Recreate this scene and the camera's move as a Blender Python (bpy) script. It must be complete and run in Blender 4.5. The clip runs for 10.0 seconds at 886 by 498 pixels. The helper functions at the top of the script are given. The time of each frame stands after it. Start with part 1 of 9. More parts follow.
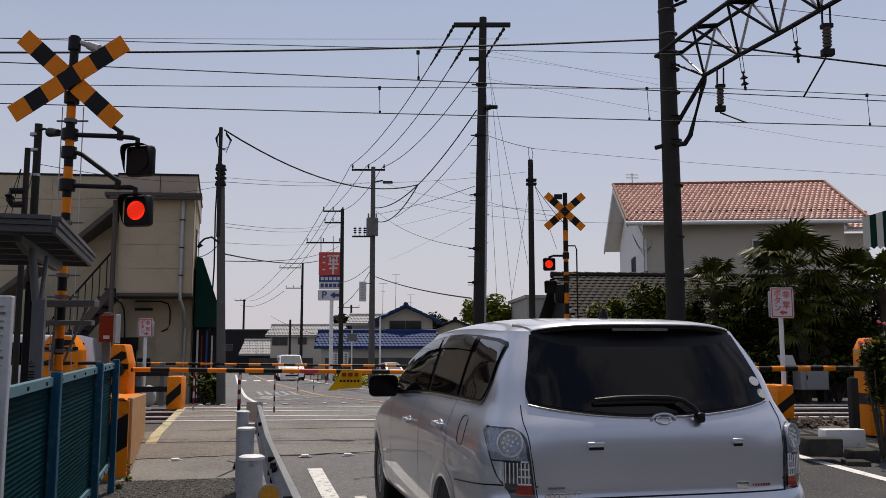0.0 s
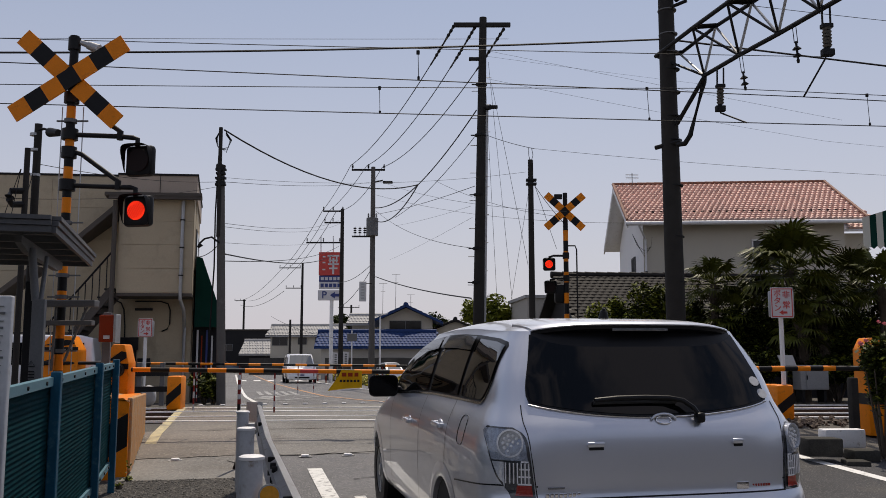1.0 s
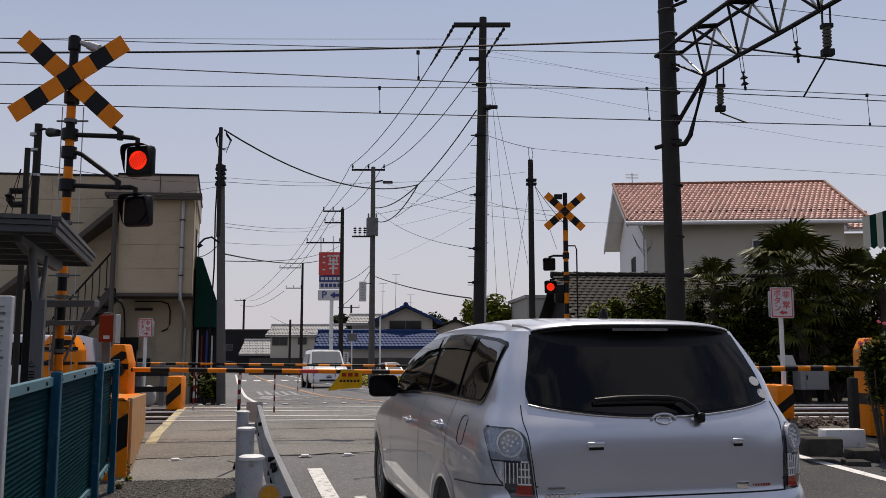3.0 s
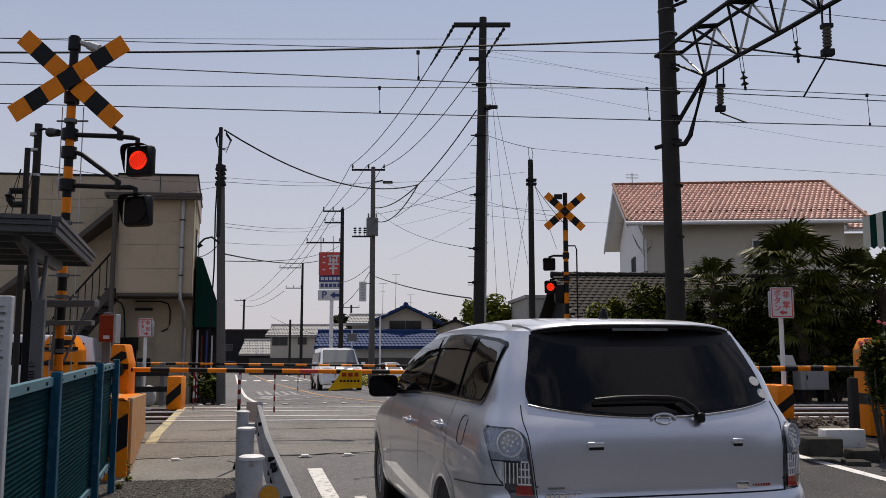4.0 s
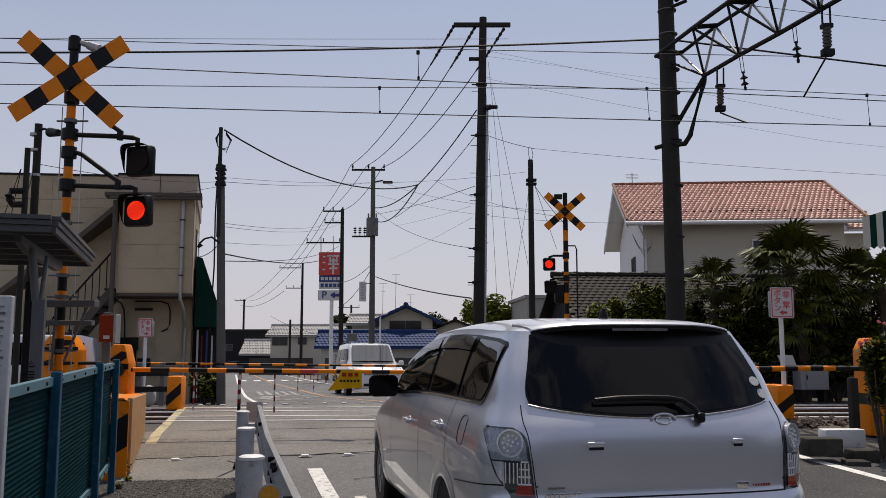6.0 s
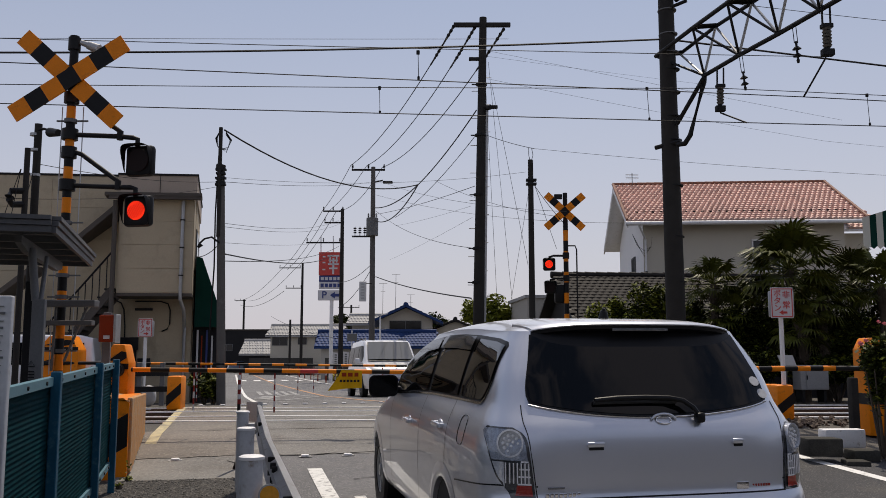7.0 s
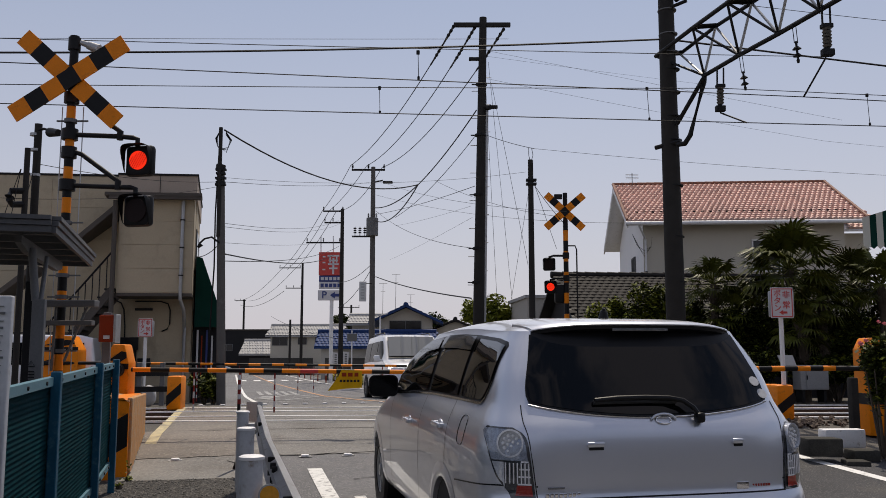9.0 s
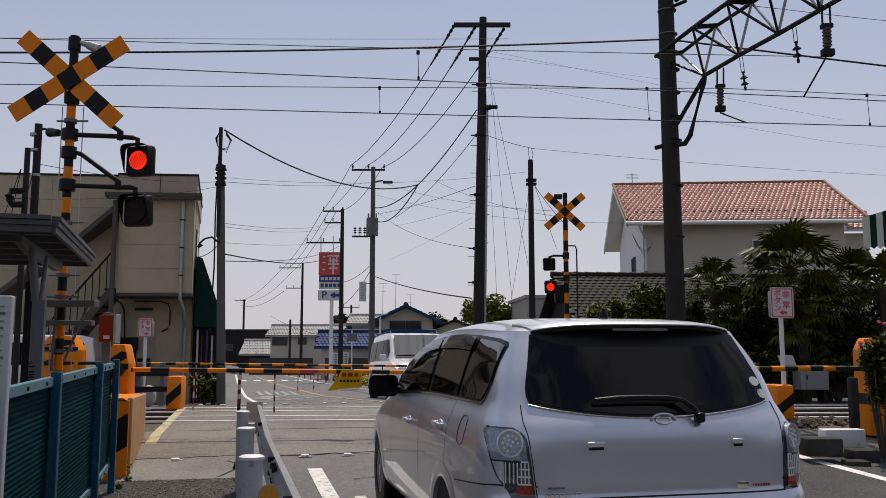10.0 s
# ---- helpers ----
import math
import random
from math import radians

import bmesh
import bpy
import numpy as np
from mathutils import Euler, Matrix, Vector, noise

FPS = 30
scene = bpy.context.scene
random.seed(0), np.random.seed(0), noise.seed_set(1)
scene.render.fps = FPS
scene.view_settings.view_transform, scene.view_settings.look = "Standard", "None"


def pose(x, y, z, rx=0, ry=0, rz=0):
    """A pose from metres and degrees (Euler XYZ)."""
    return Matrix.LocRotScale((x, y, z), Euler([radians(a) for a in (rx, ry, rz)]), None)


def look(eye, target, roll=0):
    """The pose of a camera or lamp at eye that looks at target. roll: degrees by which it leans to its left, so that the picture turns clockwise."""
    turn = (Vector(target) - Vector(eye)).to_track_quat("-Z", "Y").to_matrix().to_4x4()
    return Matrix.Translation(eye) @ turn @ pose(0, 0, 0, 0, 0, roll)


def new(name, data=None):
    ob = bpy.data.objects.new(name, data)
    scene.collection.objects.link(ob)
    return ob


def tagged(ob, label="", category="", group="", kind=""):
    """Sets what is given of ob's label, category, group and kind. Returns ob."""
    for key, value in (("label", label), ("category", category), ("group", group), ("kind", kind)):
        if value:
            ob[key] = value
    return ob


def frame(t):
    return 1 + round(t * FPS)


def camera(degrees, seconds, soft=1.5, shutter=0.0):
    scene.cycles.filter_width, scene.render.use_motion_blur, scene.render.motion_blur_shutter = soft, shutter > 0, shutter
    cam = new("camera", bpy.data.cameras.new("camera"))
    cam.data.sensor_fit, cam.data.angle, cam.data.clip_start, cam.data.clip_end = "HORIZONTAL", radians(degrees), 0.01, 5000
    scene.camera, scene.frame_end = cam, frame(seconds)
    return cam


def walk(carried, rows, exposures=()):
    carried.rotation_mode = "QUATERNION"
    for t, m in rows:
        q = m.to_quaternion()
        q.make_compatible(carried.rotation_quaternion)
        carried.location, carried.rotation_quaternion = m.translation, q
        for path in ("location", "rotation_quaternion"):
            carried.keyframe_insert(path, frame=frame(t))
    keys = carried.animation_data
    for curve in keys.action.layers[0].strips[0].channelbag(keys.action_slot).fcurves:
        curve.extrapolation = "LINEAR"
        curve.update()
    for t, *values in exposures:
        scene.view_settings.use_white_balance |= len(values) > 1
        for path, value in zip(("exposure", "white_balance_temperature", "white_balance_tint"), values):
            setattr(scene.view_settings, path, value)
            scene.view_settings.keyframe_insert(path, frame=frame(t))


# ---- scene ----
import functools

cam = camera(52.78, 10.0, soft=0.6)
EYE = (0.0, 0.0, 1.38)
YAW = 13.904
PITCH = 6.929
STAND = pose(*EYE, 90 + PITCH, 0, -YAW)
walk(cam, [(0.0, STAND), (10.0, STAND)], exposures=[(0.0, 0.0, 7250.0, 12.0), (10.0, 0.0, 7250.0, 12.0)])

# ---- sky and sun ----
SUN_AZ, SUN_EL = 24.0, 65.0        # clockwise from the road's direction; height
world = bpy.data.worlds.new("world")
scene.world = world
world.use_nodes = True
wn = world.node_tree
sky = wn.nodes.new("ShaderNodeTexSky")
sky.sky_type = "NISHITA"
sky.sun_disc = False
sky.sun_elevation = radians(SUN_EL)
sky.sun_rotation = radians(SUN_AZ)
sky.air_density = 1.0
sky.dust_density = 0.6
sky.ozone_density = 2.0
# thin bright haze, thickest towards the horizon
haze = wn.nodes.new("ShaderNodeMix")
haze.data_type = "RGBA"
haze.inputs["B"].default_value = (4.80, 4.86, 5.93, 1)
geo = wn.nodes.new("ShaderNodeTexCoord")
sep = wn.nodes.new("ShaderNodeSeparateXYZ")
rng_ = wn.nodes.new("ShaderNodeMapRange")
rng_.inputs["From Max"].default_value = 0.55
rng_.inputs["To Min"].default_value = 0.93
rng_.inputs["To Max"].default_value = 0.05
wn.links.new(geo.outputs["Generated"], sep.inputs[0])
wn.links.new(sep.outputs["Z"], rng_.inputs["Value"])
# broken white cloud high overhead
cl = wn.nodes.new("ShaderNodeTexNoise")
cl.inputs["Scale"].default_value = 5.5
cl.inputs["Detail"].default_value = 7
cl.inputs["Roughness"].default_value = 0.62
wn.links.new(geo.outputs["Generated"], cl.inputs["Vector"])
thick = wn.nodes.new("ShaderNodeMapRange")
thick.inputs["From Min"].default_value = 0.43
thick.inputs["From Max"].default_value = 0.60
thick.inputs["To Max"].default_value = 0.95
wn.links.new(cl.outputs[0], thick.inputs["Value"])
high = wn.nodes.new("ShaderNodeMapRange")
high.inputs["From Min"].default_value = 0.40
high.inputs["From Max"].default_value = 0.50
wn.links.new(sep.outputs["Z"], high.inputs["Value"])
cover = wn.nodes.new("ShaderNodeMath")
cover.operation = "MULTIPLY"
wn.links.new(thick.outputs[0], cover.inputs[0])
wn.links.new(high.outputs[0], cover.inputs[1])
both = wn.nodes.new("ShaderNodeMath")
both.operation = "MAXIMUM"
wn.links.new(rng_.outputs[0], both.inputs[0])
wn.links.new(cover.outputs[0], both.inputs[1])
wn.links.new(both.outputs[0], haze.inputs["Factor"])
wn.nodes["Background"].inputs[1].default_value = 0.112
wn.links.new(sky.outputs[0], haze.inputs["A"])
wn.links.new(haze.outputs["Result"], wn.nodes["Background"].inputs[0])
sun = new("sun", bpy.data.lights.new("sun", "SUN"))
sun.data.energy = 3.3
sun.data.angle = radians(0.6)
sun.data.color = (1.0, 0.95, 0.87)
sd = Vector((math.sin(radians(SUN_AZ)) * math.cos(radians(SUN_EL)), math.cos(radians(SUN_AZ)) * math.cos(radians(SUN_EL)), math.sin(radians(SUN_EL))))
sun.matrix_basis = look(sd * 50, (0, 0, 0))


# ---- materials ----
def mat(name, col, rough=0.6, metal=0.0, var=0.15, scale=3.0, fine=60.0, bump=0.15, spec=0.5, coat=0.0, emit=0.0, random_piece=0.0, dirt=None, dirt_amount=0.5, dist=0.01, speck=None, speck_scale=160.0, speck_at=0.60):
    m = bpy.data.materials.new(name)
    m.use_nodes = True
    nt = m.node_tree
    b = nt.nodes["Principled BSDF"]
    b.inputs["Roughness"].default_value = rough
    b.inputs["Metallic"].default_value = metal
    b.inputs["Specular IOR Level"].default_value = spec
    b.inputs["Coat Weight"].default_value = coat
    b.inputs["Coat Roughness"].default_value = 0.04
    base = (*col, 1.0)
    if emit:
        b.inputs["Emission Color"].default_value = base
        b.inputs["Emission Strength"].default_value = emit
    tc = nt.nodes.new("ShaderNodeTexCoord")
    n1 = nt.nodes.new("ShaderNodeTexNoise")
    n1.inputs["Scale"].default_value = scale
    n1.inputs["Detail"].default_value = 5
    n2 = nt.nodes.new("ShaderNodeTexNoise")
    n2.inputs["Scale"].default_value = fine
    n2.inputs["Detail"].default_value = 3
    for n in (n1, n2):
        nt.links.new(tc.outputs["Object"], n.inputs["Vector"])
    mix = nt.nodes.new("ShaderNodeMath")
    mix.operation = "ADD"
    nt.links.new(n1.outputs[0], mix.inputs[0])
    nt.links.new(n2.outputs[0], mix.inputs[1])
    out = mix.outputs[0]
    if random_piece:
        info = nt.nodes.new("ShaderNodeObjectInfo")
        isl = nt.nodes.new("ShaderNodeNewGeometry")
        add = nt.nodes.new("ShaderNodeMath")
        add.operation = "ADD"
        nt.links.new(info.outputs["Random"], add.inputs[0])
        nt.links.new(isl.outputs["Random Per Island"], add.inputs[1])
        sc = nt.nodes.new("ShaderNodeMath")
        sc.operation = "MULTIPLY_ADD"
        sc.inputs[1].default_value = random_piece
        nt.links.new(add.outputs[0], sc.inputs[0])
        nt.links.new(out, sc.inputs[2])
        out = sc.outputs[0]
    mr = nt.nodes.new("ShaderNodeMapRange")
    mr.inputs["From Min"].default_value = 0.55
    mr.inputs["From Max"].default_value = 1.45 + random_piece
    nt.links.new(out, mr.inputs["Value"])
    ramp = nt.nodes.new("ShaderNodeMix")
    ramp.data_type = "RGBA"
    lo = tuple(max(0.0, c * (1 - var)) for c in col)
    hi = tuple(min(1.0, c * (1 + var)) for c in col)
    ramp.inputs["A"].default_value = (*lo, 1)
    ramp.inputs["B"].default_value = (*hi, 1)
    nt.links.new(mr.outputs[0], ramp.inputs["Factor"])
    colour = ramp.outputs["Result"]
    if dirt:
        n3 = nt.nodes.new("ShaderNodeTexNoise")
        n3.inputs["Scale"].default_value = scale * 2.3
        n3.inputs["Detail"].default_value = 8
        n3.inputs["Roughness"].default_value = 0.7
        nt.links.new(tc.outputs["Object"], n3.inputs["Vector"])
        cr = nt.nodes.new("ShaderNodeValToRGB")
        cr.color_ramp.elements[0].position = 0.62 - 0.25 * dirt_amount
        cr.color_ramp.elements[1].position = 0.74 - 0.15 * dirt_amount
        nt.links.new(n3.outputs[0], cr.inputs[0])
        dm = nt.nodes.new("ShaderNodeMix")
        dm.data_type = "RGBA"
        dm.inputs["B"].default_value = (*dirt, 1)
        nt.links.new(cr.outputs[0], dm.inputs["Factor"])
        nt.links.new(colour, dm.inputs["A"])
        colour = dm.outputs["Result"]
    if speck:
        n4 = nt.nodes.new("ShaderNodeTexNoise")
        n4.inputs["Scale"].default_value = speck_scale
        n4.inputs["Detail"].default_value = 2
        nt.links.new(tc.outputs["Object"], n4.inputs["Vector"])
        c4 = nt.nodes.new("ShaderNodeValToRGB")
        c4.color_ramp.elements[0].position = speck_at
        c4.color_ramp.elements[1].position = speck_at + 0.06
        nt.links.new(n4.outputs[0], c4.inputs[0])
        m4 = nt.nodes.new("ShaderNodeMix")
        m4.data_type = "RGBA"
        m4.inputs["B"].default_value = (*speck, 1)
        nt.links.new(c4.outputs[0], m4.inputs["Factor"])
        nt.links.new(colour, m4.inputs["A"])
        colour = m4.outputs["Result"]
    nt.links.new(colour, b.inputs["Base Color"])
    if bump:
        bp = nt.nodes.new("ShaderNodeBump")
        bp.inputs["Strength"].default_value = bump
        bp.inputs["Distance"].default_value = dist
        nt.links.new(n2.outputs[0], bp.inputs["Height"])
        nt.links.new(bp.outputs[0], b.inputs["Normal"])
    return m


def glass_mat(name, tint, rough=0.03, gloss=0.5):
    m = bpy.data.materials.new(name)
    m.use_nodes = True
    b = m.node_tree.nodes["Principled BSDF"]
    b.inputs["Base Color"].default_value = (*tint, 1)
    b.inputs["Roughness"].default_value = rough
    b.inputs["IOR"].default_value = 1.5
    b.inputs["Specular IOR Level"].default_value = gloss
    return m


ASPHALT = mat("asphalt", (0.126, 0.126, 0.130), 0.85, var=0.5, scale=0.5, fine=28, bump=0.8, dirt=(0.155, 0.151, 0.148), dirt_amount=0.5, spec=0.3, speck=(0.34, 0.335, 0.335), speck_scale=75, speck_at=0.60)
DARKASPHALT = mat("newer_asphalt", (0.045, 0.045, 0.047), 0.85, var=0.45, scale=0.8, fine=30, bump=0.7, dirt=(0.065, 0.062, 0.058), dirt_amount=0.4, spec=0.25, speck=(0.16, 0.155, 0.15), speck_scale=70, speck_at=0.60)
SIDEWALK = mat("worn_asphalt", (0.050, 0.048, 0.046), 0.9, var=0.6, scale=0.9, fine=30, bump=1.0, dirt=(0.05, 0.046, 0.042), dirt_amount=0.5, dist=0.02, spec=0.2, speck=(0.15, 0.14, 0.127), speck_scale=45, speck_at=0.57)
DECK = mat("deck_concrete", (0.165, 0.148, 0.130), 0.85, var=0.45, scale=0.8, fine=28, bump=0.4, dirt=(0.1, 0.09, 0.08), dirt_amount=0.4, spec=0.3, speck=(0.36, 0.32, 0.27), speck_scale=60, speck_at=0.60)
ROADWAY = mat("crossing_asphalt", (0.17, 0.165, 0.155), 0.85, var=0.5, scale=0.7, fine=30, bump=0.6, dirt=(0.12, 0.11, 0.10), dirt_amount=0.45, spec=0.3, speck=(0.34, 0.32, 0.29), speck_scale=70, speck_at=0.60)
EARTH = mat("earth", (0.088, 0.080, 0.068), 0.95, var=0.4, scale=0.4, fine=30, bump=0.8, dist=0.03)
GRAVEL = mat("footway_gravel", (0.105, 0.10, 0.093), 0.9, var=0.3, scale=4, fine=50, bump=0.4, random_piece=0.9)
BALLAST = mat("ballast_stone", (0.085, 0.063, 0.048), 0.9, var=0.3, scale=4, fine=50, bump=0.4, random_piece=0.9)
WHITE_LINE = mat("white_road_paint", (0.72, 0.72, 0.70), 0.7, var=0.08, scale=2, fine=70, bump=0.2, dirt=(0.16, 0.16, 0.16), dirt_amount=0.35)
WORN_LINE = mat("worn_white_road_paint", (0.66, 0.66, 0.64), 0.7, var=0.1, scale=6, fine=70, bump=0.2, dirt=(0.13, 0.13, 0.13), dirt_amount=0.45)
FADED_LINE = mat("faded_road_paint", (0.45, 0.45, 0.44), 0.75, var=0.1, scale=3, fine=70, bump=0.2, dirt=(0.12, 0.12, 0.12), dirt_amount=0.85)
YELLOW_LINE = mat("yellow_road_paint", (0.50, 0.42, 0.24), 0.75, var=0.15, scale=2, fine=60, dirt=(0.16, 0.14, 0.12), dirt_amount=0.6)
ORANGE_LINE = mat("orange_road_paint", (0.50, 0.26, 0.12), 0.75, var=0.15, scale=2, fine=60, dirt=(0.14, 0.12, 0.11), dirt_amount=0.5)
STEEL = mat("rail_steel", (0.9, 0.9, 0.9), 0.5, 1.0, var=0.1, scale=3, bump=0.05)
RUST = mat("rusty_steel", (0.12, 0.07, 0.045), 0.85, var=0.4, scale=5, fine=80, bump=0.4)
ORANGE = mat("signal_orange", (0.80, 0.22, 0.004), 0.5, var=0.12, scale=4, fine=90, bump=0.08, dirt=(0.5, 0.15, 0.01), dirt_amount=0.2, spec=0.25)
BLACK = mat("signal_black", (0.008, 0.008, 0.009), 0.5, var=0.25, scale=4, fine=90, bump=0.08, spec=0.2)
DARKMETAL = mat("dark_painted_metal", (0.012, 0.012, 0.013), 0.55, 0.2, var=0.3, scale=5, bump=0.1, spec=0.25)
GALV = mat("galvanised_steel", (0.40, 0.41, 0.42), 0.5, 0.6, var=0.2, scale=6, fine=60, bump=0.1)
GREYPAINT = mat("grey_paint", (0.13, 0.133, 0.137), 0.6, var=0.15, scale=4, bump=0.1, spec=0.3)
PALEGREY = mat("pale_grey_paint", (0.27, 0.275, 0.28), 0.6, var=0.15, scale=4, bump=0.1, spec=0.3)
WHITEPAINT = mat("white_painted_steel", (0.74, 0.74, 0.74), 0.5, var=0.08, scale=4, fine=60, bump=0.1, dirt=(0.28, 0.22, 0.17), dirt_amount=0.12)
RAILWHITE = mat("guard_rail_white", (0.50, 0.51, 0.53), 0.55, var=0.12, scale=5, fine=50, bump=0.15, dirt=(0.25, 0.20, 0.16), dirt_amount=0.25)
TEAL = mat("teal_sheet", (0.0015, 0.052, 0.066), 0.7, var=0.25, scale=2.5, fine=60, bump=0.1, dirt=(0.006, 0.10, 0.11), dirt_amount=0.2, spec=0.08)
TEALPOST = mat("teal_post", (0.005, 0.075, 0.135), 0.5, var=0.15, scale=3, fine=60, bump=0.1, dirt=(0.05, 0.15, 0.2), dirt_amount=0.2, spec=0.2)
TEALTRIM = mat("teal_grey_trim", (0.07, 0.18, 0.23), 0.5, var=0.15, scale=6, fine=60, bump=0.1)
BLOCKGREY = mat("dark_wall_block", (0.06, 0.058, 0.055), 0.9, var=0.25, scale=2, fine=40, bump=0.25, spec=0.15)
CONCRETE = mat("pole_concrete", (0.105, 0.10, 0.096), 0.85, var=0.2, scale=3, fine=50, bump=0.25, dirt=(0.14, 0.135, 0.13), dirt_amount=0.3, spec=0.2)
# dark weathered poles; on the main pole the colour paints backlit shade
DARKPOLE = mat("weathered_or_backlit_pole", (0.028, 0.026, 0.024), 0.8, var=0.3, scale=4, fine=60, bump=0.3, spec=0.2)
BARRIER = mat("orange_stained_concrete", (0.50, 0.24, 0.08), 0.8, var=0.25, scale=6, fine=60, bump=0.4, dirt=(0.42, 0.33, 0.24), dirt_amount=0.5)
WIRE = mat("cable_black", (0.008, 0.008, 0.009), 0.6, var=0.2, bump=0, spec=0.2)
RED_LIT = mat("lit_red_lens", (1.0, 0.030, 0.010), 0.4, var=0.05, bump=0, emit=0.95, spec=0.1)
RED_GLASS = mat("dark_red_lens", (0.010, 0.003, 0.003), 0.5, var=0.2, bump=0, spec=0.15)
REDPAINT = mat("red_paint", (0.55, 0.05, 0.04), 0.5, var=0.15, scale=5, bump=0.05)
ORANGERED = mat("orange_red_box_paint", (0.25, 0.030, 0.006), 0.5, var=0.12, scale=5, bump=0.05, spec=0.2)
WHITESIGN = mat("white_sign_face", (0.58, 0.58, 0.60), 0.5, var=0.05, scale=5, bump=0.03)
PALESIGN = mat("aged_white_panel", (0.55, 0.56, 0.57), 0.6, var=0.1, scale=2, bump=0.05, dirt=(0.4, 0.4, 0.4), dirt_amount=0.2)
SIDING = mat("beige_siding", (0.44, 0.37, 0.265), 0.75, var=0.10, scale=0.8, fine=40, bump=0.12, dirt=(0.36, 0.305, 0.22), dirt_amount=0.35, spec=0.2)
BROWNTRIM = mat("brown_grey_parapet", (0.085, 0.074, 0.066), 0.7, var=0.12, scale=1.5, fine=40, bump=0.1, spec=0.2)
STUCCO = mat("cream_stucco", (0.52, 0.48, 0.40), 0.85, var=0.06, scale=0.7, fine=60, bump=0.2)
WHITEWALL = mat("white_stucco", (0.80, 0.80, 0.80), 0.85, var=0.05, scale=0.7, fine=60, bump=0.15)
TERRADARK = mat("dark_terracotta_ridge", (0.20, 0.09, 0.06), 0.7, var=0.25, scale=2, fine=30, bump=0.2, random_piece=0.6)
TERRACOTTA = mat("terracotta_tile", (0.55, 0.365, 0.315), 0.7, var=0.38, scale=2, fine=30, bump=0.15, random_piece=0.8)
GREYTILE = mat("grey_roof_tile", (0.022, 0.020, 0.019), 0.7, var=0.3, scale=2, fine=30, bump=0.15, random_piece=0.8, spec=0.1)
BLUETILE = mat("blue_glazed_tile", (0.013, 0.036, 0.115), 0.6, var=0.3, scale=2, fine=30, bump=0.1, random_piece=0.8, spec=0.15)
SLATE = mat("pale_slate_roof", (0.32, 0.32, 0.32), 0.7, var=0.2, scale=1, fine=20, bump=0.15)
DARKWALL = mat("dark_wall", (0.018, 0.018, 0.02), 0.8, var=0.3, scale=0.5, fine=20, spec=0.2)
GREYWALL = mat("grey_wall", (0.36, 0.345, 0.315), 0.8, var=0.12, scale=0.5, fine=20)
TAN = mat("tan_wall", (0.52, 0.48, 0.40), 0.8, var=0.12, scale=0.5, fine=20)
WINDOW = glass_mat("window_glass", (0.010, 0.011, 0.012), 0.08, 0.35)
GREENCLOTH = mat("green_awning_cloth", (0.003, 0.035, 0.026), 0.85, var=0.2, scale=3, fine=80, bump=0.1, spec=0.1)
PALECLOTH = mat("pale_awning_cloth", (0.55, 0.55, 0.48), 0.85, var=0.1, scale=3, fine=80, bump=0.1)
YELLOWCLOTH = mat("yellow_banner_cloth", (0.62, 0.36, 0.010), 0.8, var=0.12, scale=6, fine=80, bump=0.1, spec=0.2)
LEAF = mat("leaf_green", (0.020, 0.027, 0.005), 0.55, var=0.5, scale=3, bump=0, random_piece=0.9, spec=0.1)
LEAFBRIGHT = mat("leaf_yellow_green", (0.13, 0.145, 0.018), 0.55, var=0.4, scale=3, bump=0, random_piece=0.9, spec=0.15)
PALMLEAF = mat("palm_leaf", (0.046, 0.052, 0.008), 0.45, var=0.45, scale=3, bump=0, random_piece=0.9, spec=0.12)
BARK = mat("bark", (0.07, 0.055, 0.04), 0.9, var=0.35, scale=6, fine=50, bump=0.5)
PINK = mat("rose_petal", (0.75, 0.25, 0.28), 0.6, var=0.15, bump=0)
YELLOWLEAF = mat("yellow_foliage", (0.40, 0.33, 0.03), 0.6, var=0.35, scale=4, bump=0, random_piece=0.9)
SILVER = mat("silver_car_paint", (0.60, 0.625, 0.68), 0.36, 0.78, var=0.05, scale=2, fine=900, bump=0.0, coat=0.8)
CARWHITE = mat("pearl_white_car_paint", (0.74, 0.76, 0.79), 0.3, 0.1, var=0.03, scale=2, bump=0.0, coat=1.0)
CARBLUE = mat("dark_blue_car_paint", (0.05, 0.08, 0.13), 0.3, 0.3, var=0.03, scale=2, bump=0.0, coat=1.0)
VANGLASS = glass_mat("dark_van_glass", (0.004, 0.004, 0.005), 0.12, 0.10)
VANGLASS.node_tree.nodes["Principled BSDF"].inputs["IOR"].default_value = 1.2
CARGLASS = glass_mat("tinted_car_glass", (0.003, 0.003, 0.0035), 0.02, 0.22)
SIDEGLASS = glass_mat("tinted_side_glass", (0.003, 0.003, 0.0035), 0.015, 0.5)
SIDEGLASS.node_tree.nodes["Principled BSDF"].inputs["IOR"].default_value = 2.1
# pale base colour stands in for sky glare on the glass
GLARESCREEN = glass_mat("pale_glare_glass", (0.16, 0.17, 0.175), 0.03, 0.9)
TRIM = mat("black_plastic_trim", (0.006, 0.006, 0.007), 0.4, var=0.2, bump=0.05, spec=0.25)
TYRE = mat("tyre_rubber", (0.02, 0.02, 0.02), 0.85, var=0.2, scale=8, bump=0.2)
CHROME = mat("chrome", (0.75, 0.75, 0.76), 0.12, 1.0, var=0.02, bump=0)
LENSCLEAR = mat("clear_lamp_lens", (0.62, 0.64, 0.68), 0.12, 0.35, var=0.25, scale=30, fine=120, bump=0.06, coat=1.0)
LENSFRAME = mat("dark_lamp_frame", (0.05, 0.052, 0.056), 0.15, 0.2, var=0.2, scale=40, fine=120, bump=0.0, coat=1.0)
